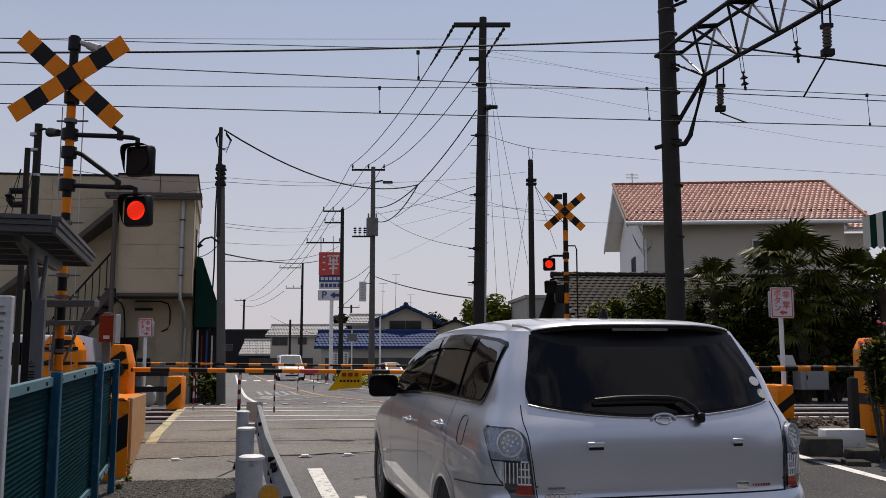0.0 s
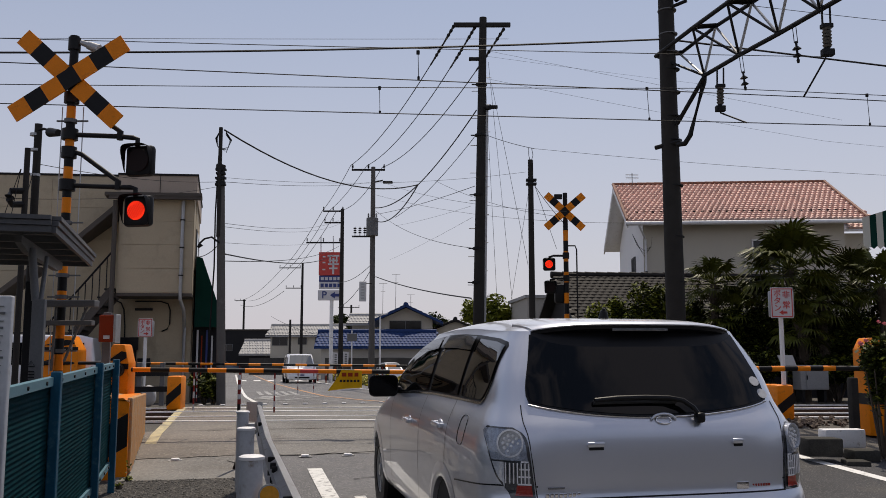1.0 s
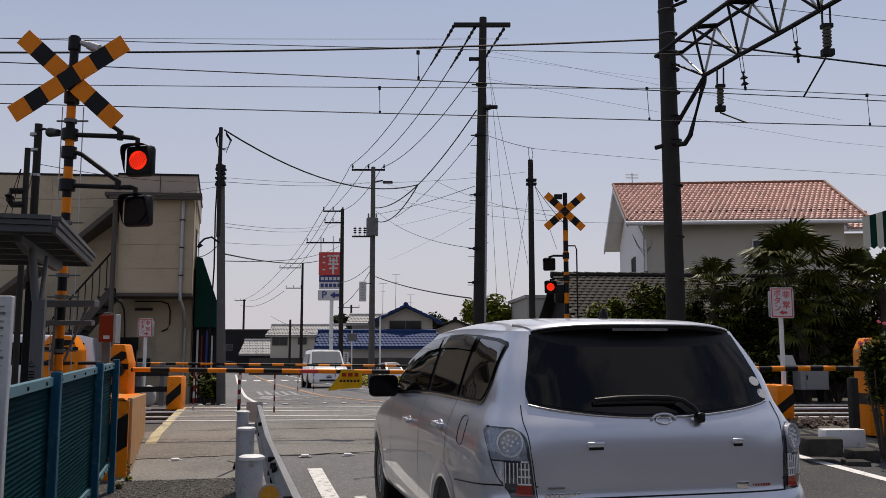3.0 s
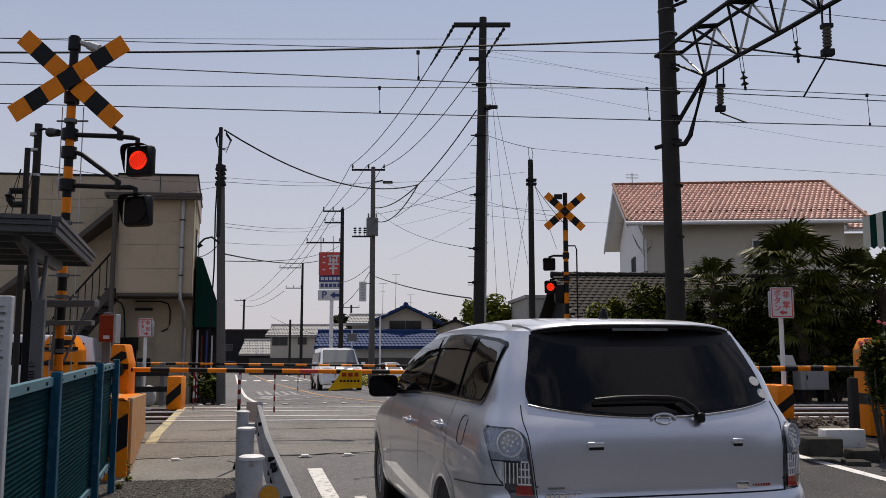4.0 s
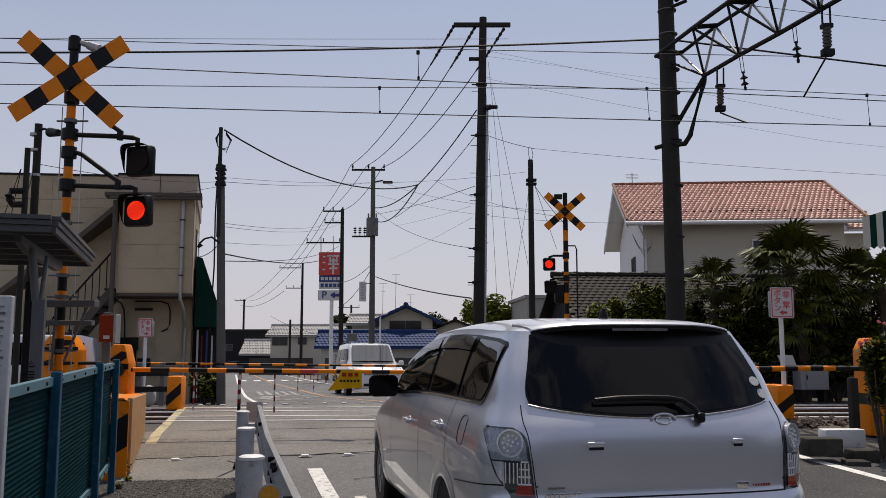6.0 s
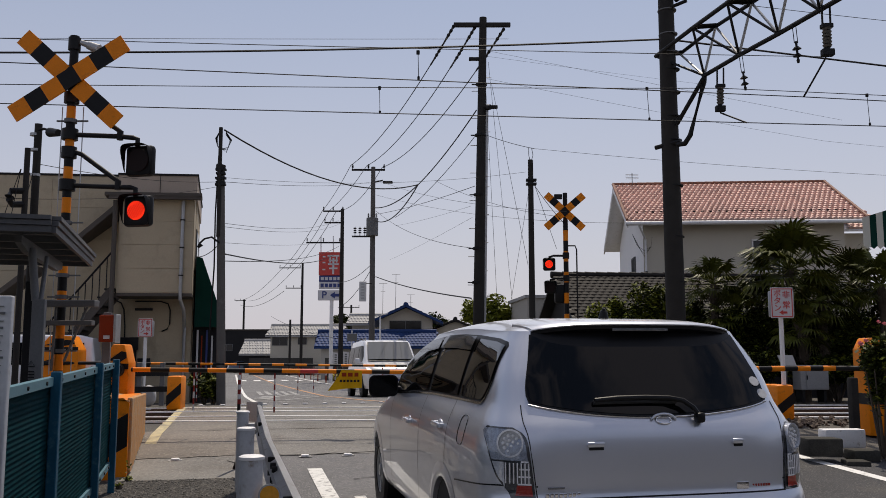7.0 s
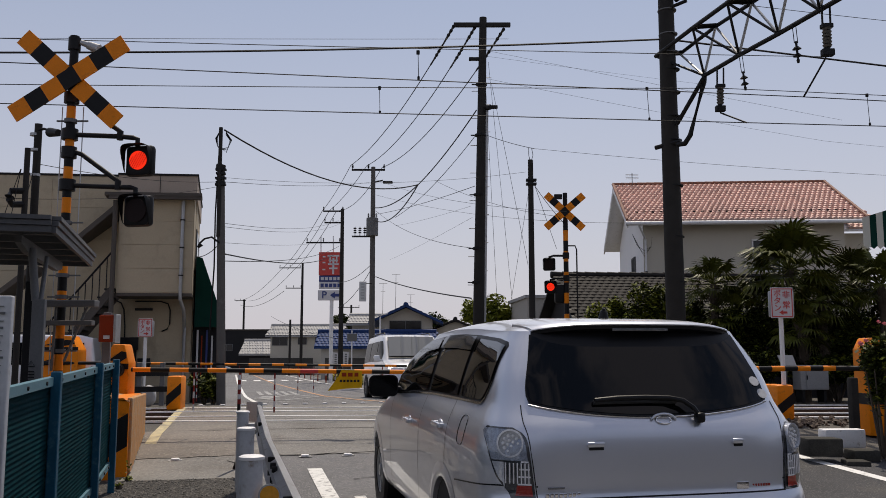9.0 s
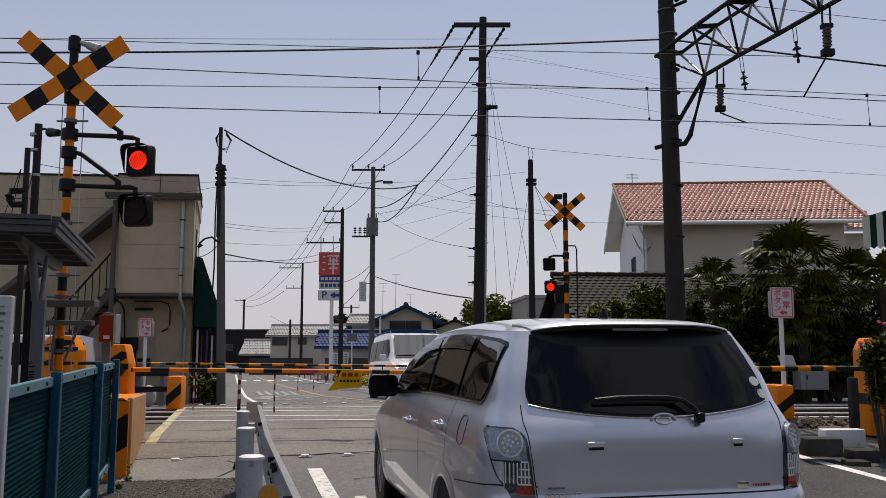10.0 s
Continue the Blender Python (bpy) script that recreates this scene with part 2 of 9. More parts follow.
LENSDISH = mat("grey_lamp_dish", (0.40, 0.42, 0.44), 0.25, 0.4, var=0.3, scale=40, fine=200, bump=0.05, coat=0.5)
VISOR = glass_mat("smoked_visor_plastic", (0.03, 0.032, 0.035), 0.06, 0.6)
LENSDARK = mat("smoked_lamp_lens", (0.13, 0.135, 0.145), 0.1, 0.3, var=0.5, scale=40, fine=120, bump=0.3, coat=1.0)
LENSSMOKE = mat("bluish_smoked_lens", (0.22, 0.25, 0.30), 0.10, 0.4, var=0.6, scale=50, fine=160, bump=0.2, coat=1.0)
LENSPALE = mat("pale_lamp_dish", (0.78, 0.79, 0.81), 0.25, 0.2, var=0.2, scale=40, fine=200, bump=0.05, coat=0.5)
LENSRED = mat("red_lamp_lens", (0.30, 0.02, 0.012), 0.15, var=0.2, scale=30, fine=120, bump=0.2, coat=1.0)
AMBER = mat("amber_reflector", (0.75, 0.33, 0.03), 0.25, var=0.15, scale=40, bump=0.2)
NAVY = mat("navy_print", (0.02, 0.04, 0.18), 0.5, var=0.1, bump=0)
RODRED = mat("dark_red_rod_paint", (0.20, 0.018, 0.015), 0.6, var=0.2, bump=0, spec=0.2)
PARAPET = mat("pale_brown_parapet", (0.40, 0.33, 0.27), 0.7, var=0.1, scale=1.5, fine=40, bump=0.1, spec=0.2)
SHELTER = mat("dark_grey_fascia", (0.085, 0.087, 0.092), 0.55, var=0.2, scale=3, fine=40, bump=0.08, spec=0.3)
KERB = mat("dark_concrete", (0.05, 0.048, 0.042), 0.9, var=0.35, scale=5, fine=50, bump=0.5, spec=0.15)
UNSEENWALL = mat("unseen_dark_wall", (0.060, 0.062, 0.072), 0.9, var=0.2, scale=0.5, fine=20, bump=0.2)
CRACK = mat("dark_crack", (0.02, 0.019, 0.018), 0.95, var=0.3, bump=0, spec=0.05)
CERAMIC = mat("insulator_ceramic", (0.085, 0.08, 0.075), 0.3, var=0.15, bump=0)


# ---- small building helpers ----
RIGHT = Vector((math.cos(radians(YAW)), -math.sin(radians(YAW)), 0))
AWAY = Vector((math.sin(radians(YAW)), math.cos(radians(YAW)), 0))
UP = Vector((0, 0, 1))
GY = (-60, 7, 8.5, 12.2, 18.5, 24, 32.5, 62, 200, 3000)
GZ = (0.09, 0.09, 0.17, 0.40, 0.43, 0.24, 0.0, -0.33, -0.6, -0.6)


def ground_z(y):
    return float(np.interp(y, GY, GZ))


def thing(name, at, label, category, group="", kind=""):
    ob = new(name)
    ob.empty_display_size = 0.2
    ob.location = at
    tagged(ob, label, category, group, kind)
    return ob


def part(name, bm, material, parent=None, label="", smooth=False, local=False):
    """One mesh object; bm is in world space unless local."""
    if parent is not None and not local:
        off = Vector(parent.location) + (Vector(parent.parent.location) if parent.parent else Vector())
        bmesh.ops.translate(bm, verts=bm.verts, vec=-off)
    me = bpy.data.meshes.new(name)
    bmesh.ops.recalc_face_normals(bm, faces=bm.faces)
    bm.to_mesh(me)
    bm.free()
    for m in material if isinstance(material, (list, tuple)) else [material]:
        me.materials.append(m)
    if smooth:
        for p in me.polygons:
            p.use_smooth = True
        me.set_sharp_from_angle(angle=radians(40))
    ob = new(name, me)
    if parent is not None:
        ob.parent = parent
    if label:
        ob["label"] = label
    return ob


def solo(name, bm, material, label, category, group="", kind="", smooth=False):
    """A thing that is one mesh, its origin at the middle of its underside."""
    lo = Vector((min(v.co.x for v in bm.verts), min(v.co.y for v in bm.verts), min(v.co.z for v in bm.verts)))
    hi = Vector((max(v.co.x for v in bm.verts), max(v.co.y for v in bm.verts), lo.z))
    c = (lo + hi) / 2
    bmesh.ops.translate(bm, verts=bm.verts, vec=-c)
    ob = part(name, bm, material, None, "", smooth)
    ob.location = c
    return tagged(ob, label, category, group, kind)


def box(bm, c, s, rz=0.0, mi=0, bevel=0.0, m=None):
    """A box with centre c, size s, turned by rz degrees."""
    mm = m if m is not None else pose(*c, 0, 0, rz)
    r = bmesh.ops.create_cube(bm, size=1.0, matrix=mm @ Matrix.Diagonal((*s, 1)))
    fs = list({f for v in r["verts"] for f in v.link_faces})
    for f in fs:
        f.material_index = mi
    if bevel:
        es = list({e for v in r["verts"] for e in v.link_edges})
        rb = bmesh.ops.bevel(bm, geom=es, offset=bevel, segments=2, profile=0.5, affect="EDGES", clamp_overlap=True)
        for f in rb["faces"]:
            f.material_index = mi
    return bm


def tube(bm, a, b, r, r2=None, n=10, mi=0, caps=True):
    a, b = Vector(a), Vector(b)
    d = b - a
    q = d.to_track_quat("Z", "Y").to_matrix().to_4x4()
    rr = bmesh.ops.create_cone(bm, cap_ends=caps, segments=n, radius1=r, radius2=r if r2 is None else r2, depth=d.length, matrix=Matrix.Translation((a + b) / 2) @ q)
    for f in {f for v in rr["verts"] for f in v.link_faces}:
        f.material_index = mi
    return bm


def pipe(bm, pts, r, n=8, mi=0):
    """A bent pipe: one skin along the points."""
    pts = [Vector(p) for p in pts]
    rings = []
    for i, p in enumerate(pts):
        d = (pts[min(i + 1, len(pts) - 1)] - pts[max(i - 1, 0)]).normalized()
        ref = Vector((0, 0, 1)) if abs(d.z) < 0.95 else Vector((1, 0, 0))
        u = d.cross(ref).normalized()
        v = d.cross(u)
        rings.append([bm.verts.new(p + r * (math.cos(k * math.tau / n) * u + math.sin(k * math.tau / n) * v)) for k in range(n)])
    for a, b in zip(rings, rings[1:]):
        for k in range(n):
            f = bm.faces.new((a[k], a[(k + 1) % n], b[(k + 1) % n], b[k]))
            f.material_index = mi
    for r_ in (rings[0], rings[-1]):
        f = bm.faces.new(r_)
        f.material_index = mi
    return bm


def slab(bm, poly, vec, mi=0):
    """A flat polygon given a thickness along vec."""
    vec = Vector(vec)
    a = [bm.verts.new(Vector(p)) for p in poly]
    b = [bm.verts.new(Vector(p) + vec) for p in poly]
    fs = [bm.faces.new(a), bm.faces.new(b[::-1])]
    n = len(a)
    for i in range(n):
        fs.append(bm.faces.new((a[i], b[i], b[(i + 1) % n], a[(i + 1) % n])))
    for f in fs:
        f.material_index = mi
    return bm


def bands(bm, a, b, r, n_bands, n=12, first=0, r2=None, special=None):
    """A round bar, one skin, in bands of material 0 and 1 in turn."""
    a, b = Vector(a), Vector(b)
    r2 = r if r2 is None else r2
    d = (b - a).normalized()
    ref = Vector((0, 0, 1)) if abs(d.z) < 0.95 else Vector((1, 0, 0))
    u = d.cross(ref).normalized()
    v = d.cross(u)
    rings = []
    for i in range(n_bands + 1):
        t = i / n_bands
        rr = r + (r2 - r) * t
        rings.append([bm.verts.new(a.lerp(b, t) + rr * (math.cos(k * math.tau / n) * u + math.sin(k * math.tau / n) * v)) for k in range(n)])
    for i, (p, q) in enumerate(zip(rings, rings[1:])):
        for k in range(n):
            f = bm.faces.new((p[k], p[(k + 1) % n], q[(k + 1) % n], q[k]))
            f.material_index = 2 if special == i else (i + first) % 2
    for i, r_ in ((0, rings[0]), (n_bands - 1, rings[-1])):
        f = bm.faces.new(r_)
        f.material_index = (i + first) % 2
    return bm


def sag(a, b, drop, n=16):
    a, b = Vector(a), Vector(b)
    return [a.lerp(b, i / n) - UP * (4 * drop * (i / n) * (1 - i / n)) for i in range(n + 1)]


def wire(a, b, drop=0.0, r=0.01, label="thin black overhead cable strung between poles", group="overhead cables", n=16):
    bm = bmesh.new()
    pipe(bm, sag(a, b, drop, n if drop else 1), r, 5)
    return solo("overhead_cable", bm, WIRE, label, "cable", group)


def text(body, at, size, right, up, material, parent, name="lettering", ext=0.002):
    """Letters in Blender's own font, made into a mesh part."""
    cu = bpy.data.curves.new(name, "FONT")
    cu.body = body
    cu.size = size
    cu.extrude = ext
    cu.offset = size * 0.012
    cu.align_x = "CENTER"
    cu.align_y = "CENTER"
    tmp = bpy.data.objects.new("tmp", cu)
    scene.collection.objects.link(tmp)
    dg = bpy.context.evaluated_depsgraph_get()
    me = bpy.data.meshes.new_from_object(tmp.evaluated_get(dg))
    bpy.data.objects.remove(tmp)
    right, up = Vector(right).normalized(), Vector(up).normalized()
    nrm = right.cross(up)
    off = Vector(parent.location) + (Vector(parent.parent.location) if parent.parent else Vector())
    m3 = Matrix((right, up, nrm)).transposed().to_4x4()
    me.transform(Matrix.Translation(Vector(at) - off) @ m3)
    me.materials.clear()
    me.materials.append(material)
    ob = new(name, me)
    ob.parent = parent
    return ob


# ---- the ground, road, pavement and crossing ----
TA = radians(-8.5)                          # the tracks' turn against the road's square
T1 = Vector((math.cos(TA), math.sin(TA), 0))
T2 = Vector((-math.sin(TA), math.cos(TA), 0))


def strip(bm, x0, x1, ys, dz, mi=0, nx=1):
    """A sheet on the ground between x0(y) and x1(y)."""
    rows = []
    for y in ys:
        a, b = (x0(y) if callable(x0) else x0), (x1(y) if callable(x1) else x1)
        rows.append([bm.verts.new((a + (b - a) * k / nx, y, ground_z(y) + dz)) for k in range(nx + 1)])
    for r0, r1 in zip(rows, rows[1:]):
        for k in range(nx):
            f = bm.faces.new((r0[k], r0[k + 1], r1[k + 1], r1[k]))
            f.material_index = mi
    return bm


def yrange(a, b, step):
    n = max(1, int(math.ceil((b - a) / step)))
    return [a + (b - a) * i / n for i in range(n + 1)]


DIP = 0.15                                  # the track bed lies this much lower beside the deck


def bed_drop(x, s):
    """How far the bed between the rails lies below the deck; s is the distance across the tracks."""
    return DIP if (x < -0.85 or x > 7.9) and 14.16 < s < 18.1 else 0.0


bm = bmesh.new()
xs = [-900, -500, -250, -120, -59.2, -40, -25, -15, -10, -6, -3.5, -2, -0.86, -0.76, 0.8, 3, 5, 7.3, 7.7, 7.95, 9, 10.5, 12, 14, 17, 21, 27, 35, 45, 60.8, 120, 250, 500, 900]
ss = [-60, -20, 0, 4] + yrange(7, 14, 0.5) + [14.12, 14.18] + yrange(14.6, 18, 0.5) + [18.08, 18.14] + yrange(18.6, 36, 0.7) + [40, 50, 62, 80, 110, 150, 200, 300, 500, 1000, 2500]
rows = []
for d in ss:
    row = []
    for x in xs:
        y = d + math.tan(TA) * max(-60, min(60, x - 0.8))
        row.append(bm.verts.new((x, y, ground_z(y) - 0.02 - bed_drop(x, d))))
    rows.append(row)
for p, q in zip(rows, rows[1:]):
    for k in range(len(xs) - 1):
        bm.faces.new((p[k], p[k + 1], q[k + 1], q[k]))
part("ground", bm, EARTH)
tagged(bpy.data.objects["ground"], "bare brown earth and gravel ground beside the road", "ground", kind="structure")

ROADL, ROADR = 0.42, 7.0
bm = bmesh.new()
strip(bm, ROADL, ROADR + 0.5, yrange(-14, 12.6, 0.7), 0.0, nx=8)
strip(bm, 0.1, 8.4, yrange(18.3, 100, 1.5), 0.0, nx=8)
strip(bm, -60, 70, yrange(100, 112, 2), 0.0, nx=8)
road = part("road", bm, ASPHALT)
tagged(road, "grey worn asphalt road leading over the crossing", "road", kind="structure")
bm = bmesh.new()
strip(bm, 4.7, 7.75, yrange(-14, 10.3, 0.7), 0.0045, nx=4)
tagged(part("road_patch", bm, DARKASPHALT), "darker newer asphalt along the road's edge", "road", kind="structure")
bm = bmesh.new()
strip(bm, -6.0, 0.42, yrange(-14, 9.15, 0.7), 0.004, nx=6)
pv = part("pavement", bm, SIDEWALK)
tagged(pv, "rough worn asphalt footway beside the guard rail", "pavement", kind="structure")
bm = bmesh.new()
strip(bm, lambda y: -0.72, 7.6, yrange(12.6, 18.3, 0.57), 0.002, nx=8)
strip(bm, -0.95, 0.40, yrange(10.38, 12.6, 0.57), 0.004, nx=2)
dk = part("crossing_deck", bm, DECK)
bm = bmesh.new()
strip(bm, 0.30, 7.6, yrange(12.6, 18.3, 0.57), 0.0065, nx=8)
strip(bm, 0.40, 7.5, yrange(10.38, 12.6, 0.57), 0.0045, nx=8)
strip(bm, -0.95, 0.40, yrange(9.15, 10.38, 0.4), 0.0045, nx=2)
dr = part("crossing_roadway", bm, ROADWAY)
tagged(dr, "grey worn asphalt roadway over the level crossing", "crossing roadway", kind="structure")
tagged(dk, "brownish concrete deck of the level crossing", "crossing deck", kind="structure")


def track(yc, name_label):
    """A track of two rails along T1 through (0.8, yc)."""
    for s in (-0.533, 0.533):
        c = Vector((0.8, yc, 0)) + T2 * s
        z = ground_z(yc) - 0.008
        bm = bmesh.new()
        a, b = c - T1 * 60, c + T1 * 60
        rz = math.degrees(TA)
        mid = c + UP * (z + 0.012)
        box(bm, mid, (120, 0.066, 0.03), rz, 0)
        box(bm, c + UP * (z - 0.06), (120, 0.016, 0.11), rz, 1)
        box(bm, c + UP * (z - 0.12), (120, 0.13, 0.02), rz, 1)
        o = 0.115 if s < 0 else -0.115
        rail = part("rail", bm, [STEEL, RUST])
        tagged(rail, "steel rail with a polished running top", "rail", "rails", "structure")
        bm = bmesh.new()
        box(bm, c + T2 * o + UP * (z + 0.004) + T1 * 2.6, (9.4, 0.05, 0.02), rz, 0)
        g = part("guard_rail_strip", bm, [RUST])
        tagged(g, "flat guard strip beside the running rail", "guard strip", "guard strips", "structure")


track(14.62, "near")
track(16.95, "far")
# sleepers past the deck
for yc in (14.62, 16.95):
    for k in list(range(-26, -3)) + list(range(15, 48)):
        bm = bmesh.new()
        c = Vector((0.8, yc, 0.225)) + T1 * (k * 0.62)
        box(bm, (0, 0, 0), (0.22, 2.0, 0.12), 0, 0, 0.01)
        sl = part("sleeper", bm, DARKPOLE)
        sl.location, sl.rotation_euler = c, (0, 0, TA)
        tagged(sl, "dark weathered sleeper under the rails", "sleeper", "sleepers")


def stones(name, centre, size, rz, n, seed, label, r=(0.025, 0.06), material=BALLAST):
    rng = random.Random(seed)
    bm = bmesh.new()
    c = Vector(centre)
    e1 = Vector((math.cos(rz), math.sin(rz), 0))
    e2 = Vector((-math.sin(rz), math.cos(rz), 0))
    verts, faces = [], []
    base = [Vector(v) for v in ((1, 0, -0.3), (0, 1, -0.3), (-1, 0, -0.3), (0, -1, -0.3), (0.5, 0.5, 0.6), (-0.5, 0.5, 0.6), (-0.5, -0.5, 0.6), (0.5, -0.5, 0.6))]
    fc = [(0, 1, 4), (1, 2, 5), (2, 3, 6), (3, 0, 7), (1, 5, 4), (2, 6, 5), (3, 7, 6), (0, 4, 7), (4, 5, 6, 7)]
    for i in range(n):
        v = rng.uniform(-0.5, 0.5) * size[1]
        p = c + e1 * rng.uniform(-0.5, 0.5) * size[0] + e2 * v
        p.z += rng.uniform(-0.3, 1.0) * size[2]
        if material is GRAVEL:
            p.z += ground_z(p.y)
        elif -1.42 < v < 2.4:
            p.z -= DIP
        k = rng.uniform(*r)
        rot = Euler((rng.uniform(-1, 1), rng.uniform(-1, 1), rng.uniform(0, 6))).to_matrix()
        o = len(verts)
        verts += [tuple(p + rot @ Vector((v.x * k, v.y * k * rng.uniform(0.7, 1.1), v.z * k))) for v in base]
        faces += [tuple(o + j for j in f) for f in fc]
    bm.free()
    me = bpy.data.meshes.new(name)
    me.from_pydata(verts, [], faces)
    me.materials.append(material)
    ob = new(name, me)
    return tagged(ob, label, name, kind="stuff")


def along(d, yc):
    return Vector((0.8, yc, 0)) + T1 * d


p = along(16.5, 15.6)
stones("ballast", (p.x, p.y, 0.36), (18, 5.6, 0.05), TA, 9000, 3, "brown crushed-stone ballast under the tracks")
p = along(-8.7, 15.6)
stones("ballast", (p.x, p.y, 0.36), (14, 5.0, 0.05), TA, 3500, 4, "brown crushed-stone ballast under the tracks")

# loose gravel trodden into the footway
stones("gravel", (-0.28, 6.9, 0.0), (1.25, 4.5, 0.004), 0, 3800, 9, "coarse grey gravel trodden into the footway", (0.007, 0.017), GRAVEL)

# road markings
def line(name, x0, y0, x1, y1, w, m, label):
    bm = bmesh.new()
    d = Vector((x1 - x0, y1 - y0, 0))
    nrm = Vector((-d.y, d.x, 0)).normalized() * (w / 2)
    n = max(1, int(d.length / 0.8))
    rows = []
    for i in range(n + 1):
        q = Vector((x0, y0, 0)) + d * (i / n)
        rows.append([bm.verts.new((q.x + s * nrm.x, q.y + s * nrm.y, ground_z(q.y + s * nrm.y) + 0.008)) for s in (-1, 1)])
    for a, b in zip(rows, rows[1:]):
        bm.faces.new((a[0], a[1], b[1], b[0]))
    return tagged(part(name, bm, m), label, "road marking", "road markings", "structure")


line("road_marking", 0.98, 9.5, 0.98, 6.4, 0.15, WORN_LINE, "worn white edge line broken beside the guard rail")
line("road_marking", 1.24, 8.1, 1.24, 6.6, 0.10, WORN_LINE, "worn remains of a white painted line")
line("road_marking", 6.62, -12, 6.62, 10.6, 0.15, WHITE_LINE, "solid white edge line of the road")
line("road_marking", 0.85, 19.0, 0.95, 40, 0.12, WHITE_LINE, "solid white edge line beyond the crossing")
line("road_marking", 0.95, 40, 1.6, 96, 0.15, WHITE_LINE, "solid white edge line beyond the crossing")
line("road_marking", 3.85, 19.2, 3.55, 40, 0.14, ORANGE_LINE, "worn orange centre line")
line("road_marking", 3.55, 40, 3.3, 92, 0.14, ORANGE_LINE, "worn orange centre line")
line("road_marking", 6.9, 27, 6.4, 92, 0.14, WHITE_LINE, "solid white edge line beyond the crossing")
line("road_marking", 1.15, 22.8, 3.0, 23.6, 0.3, FADED_LINE, "faded white stop line")
line("road_marking", 1.2, 27.0, 1.75, 33.0, 0.5, FADED_LINE, "worn white painted block")
line("road_marking", 2.6, 30.5, 3.4, 30.5, 0.45, FADED_LINE, "worn white painted block")
for k in range(5):
    line("road_marking", 1.55 + 0.33 * k, 34.5, 1.6 + 0.33 * k, 39.5, 0.17, FADED_LINE, "worn bars of unreadable white road lettering")
for k in range(4):
    line("road_marking", 1.55 + 0.45 * k, 31.2 + 0.25 * (k % 2), 1.8 + 0.45 * k, 31.2 + 0.25 * (k % 2), 0.4, FADED_LINE, "worn bars of unreadable white road lettering")
DIAMOND = [(1.09, 28.66, 0.110), (2.54, 34.70, -0.020), (3.45, 32.04, 0.010), (1.70, 25.30, 0.200)]
for k in range(4):
    (xa, ya, _), (xb, yb, _) = DIAMOND[k], DIAMOND[(k + 1) % 4]
    line("road_marking", xa, ya, xb, yb, 0.16, FADED_LINE, "faded white diamond ahead of the crossing")
for k in range(7):
    line("road_marking", 1.45 + 1.02 * k, 69, 1.95 + 1.02 * k, 69, 3.0, WHITE_LINE, "white bar of a far pedestrian crossing")
line("road_marking", -0.78, 11.4, -0.66, 18.0, 0.13, YELLOW_LINE, "worn yellow line at the footway's edge on the crossing")


def crack(pts, w):
    """A thin dark crack with uneven edges along the points."""
    rng = random.Random(int(pts[0][0] * 100))
    bm = bmesh.new()
    rows = []
    for (xa, ya), (xb, yb) in zip(pts, pts[1:]):
        for k in range(8):
            f = k / 8
            x, y = xa + (xb - xa) * f + rng.uniform(-0.02, 0.02), ya + (yb - ya) * f + rng.uniform(-0.03, 0.03)
            ww = w * rng.uniform(0.4, 1.2)
            rows.append([bm.verts.new((x, y + s * ww / 2, ground_z(y + s * ww / 2) + 0.0075)) for s in (-1, 1)])
    for p, q in zip(rows, rows[1:]):
        bm.faces.new((p[0], p[1], q[1], q[0]))
    return tagged(part("road_crack", bm, CRACK), "thin dark crack in the road surface", "crack", "road cracks", "structure")


crack([(-0.9, 10.33), (0.2, 10.42), (0.9, 10.36), (1.9, 10.45), (3.2, 10.38), (5.0, 10.2)], 0.035)
crack([(0.1, 10.1), (0.25, 9.9), (0.2, 9.6)], 0.03)
crack([(-0.6, 12.6), (0.9, 12.62), (3.5, 12.58)], 0.03)
crack([(1.3, 8.9), (2.2, 9.2), (3.0, 9.0)], 0.02)

# unseen dark walls, added so the car's paint mirrors less bright sky
for nm, x0, x1, y0, y1, h in (("unseen_wall_behind", -16, 22, -15.0, -14.7, 7.2), ("unseen_wall_east", 17.7, 18.0, -14.7, 6.5, 3.6), ("unseen_wall_west", -9.3, -9.0, -14.7, 5.0, 1.8)):
    bm = bmesh.new()
    box(bm, ((x0 + x1) / 2, (y0 + y1) / 2, h / 2), (x1 - x0, y1 - y0, h))
    tagged(part(nm, bm, UNSEENWALL), "unseen dark wall added to darken the car's reflections", "wall", kind="structure")


def road_stud(x, y):
    t = thing("road_stud", (x, y, ground_z(y)), "low white raised road stud on the asphalt", "road stud", "road studs")
    bm = bmesh.new()
    box(bm, (0, 0, 0.012), (0.09, 0.09, 0.030), 0, 0, 0.012)
    part("stud", bm, WHITEPAINT, t, "", True, True)
    bm = bmesh.new()
    box(bm, (0, 0, 0.004), (0.145, 0.11, 0.006), 0, 0, 0.002)
    part("bed", bm, FADED_LINE, t, "pale bed", True, True)


for x in (-0.44, 0.35, 0.95, 1.43, 1.95):
    road_stud(x, 10.23 + 0.02 * x)
for k in range(11):
    road_stud(-0.35 + 0.42 * k, 18.5 + 0.27 * k * 0.42)


# ---- the silver people carrier that waits at the barrier ----
def table(pairs):
    xs, ys = [p[0] for p in pairs], [p[1] for p in pairs]
    return lambda v: float(np.interp(v, xs, ys))


def smooth(f, w):
    return lambda v: sum(f(v + w * k / 3) * c for k, c in zip(range(-3, 4), (1, 2, 3, 4, 3, 2, 1))) / 16


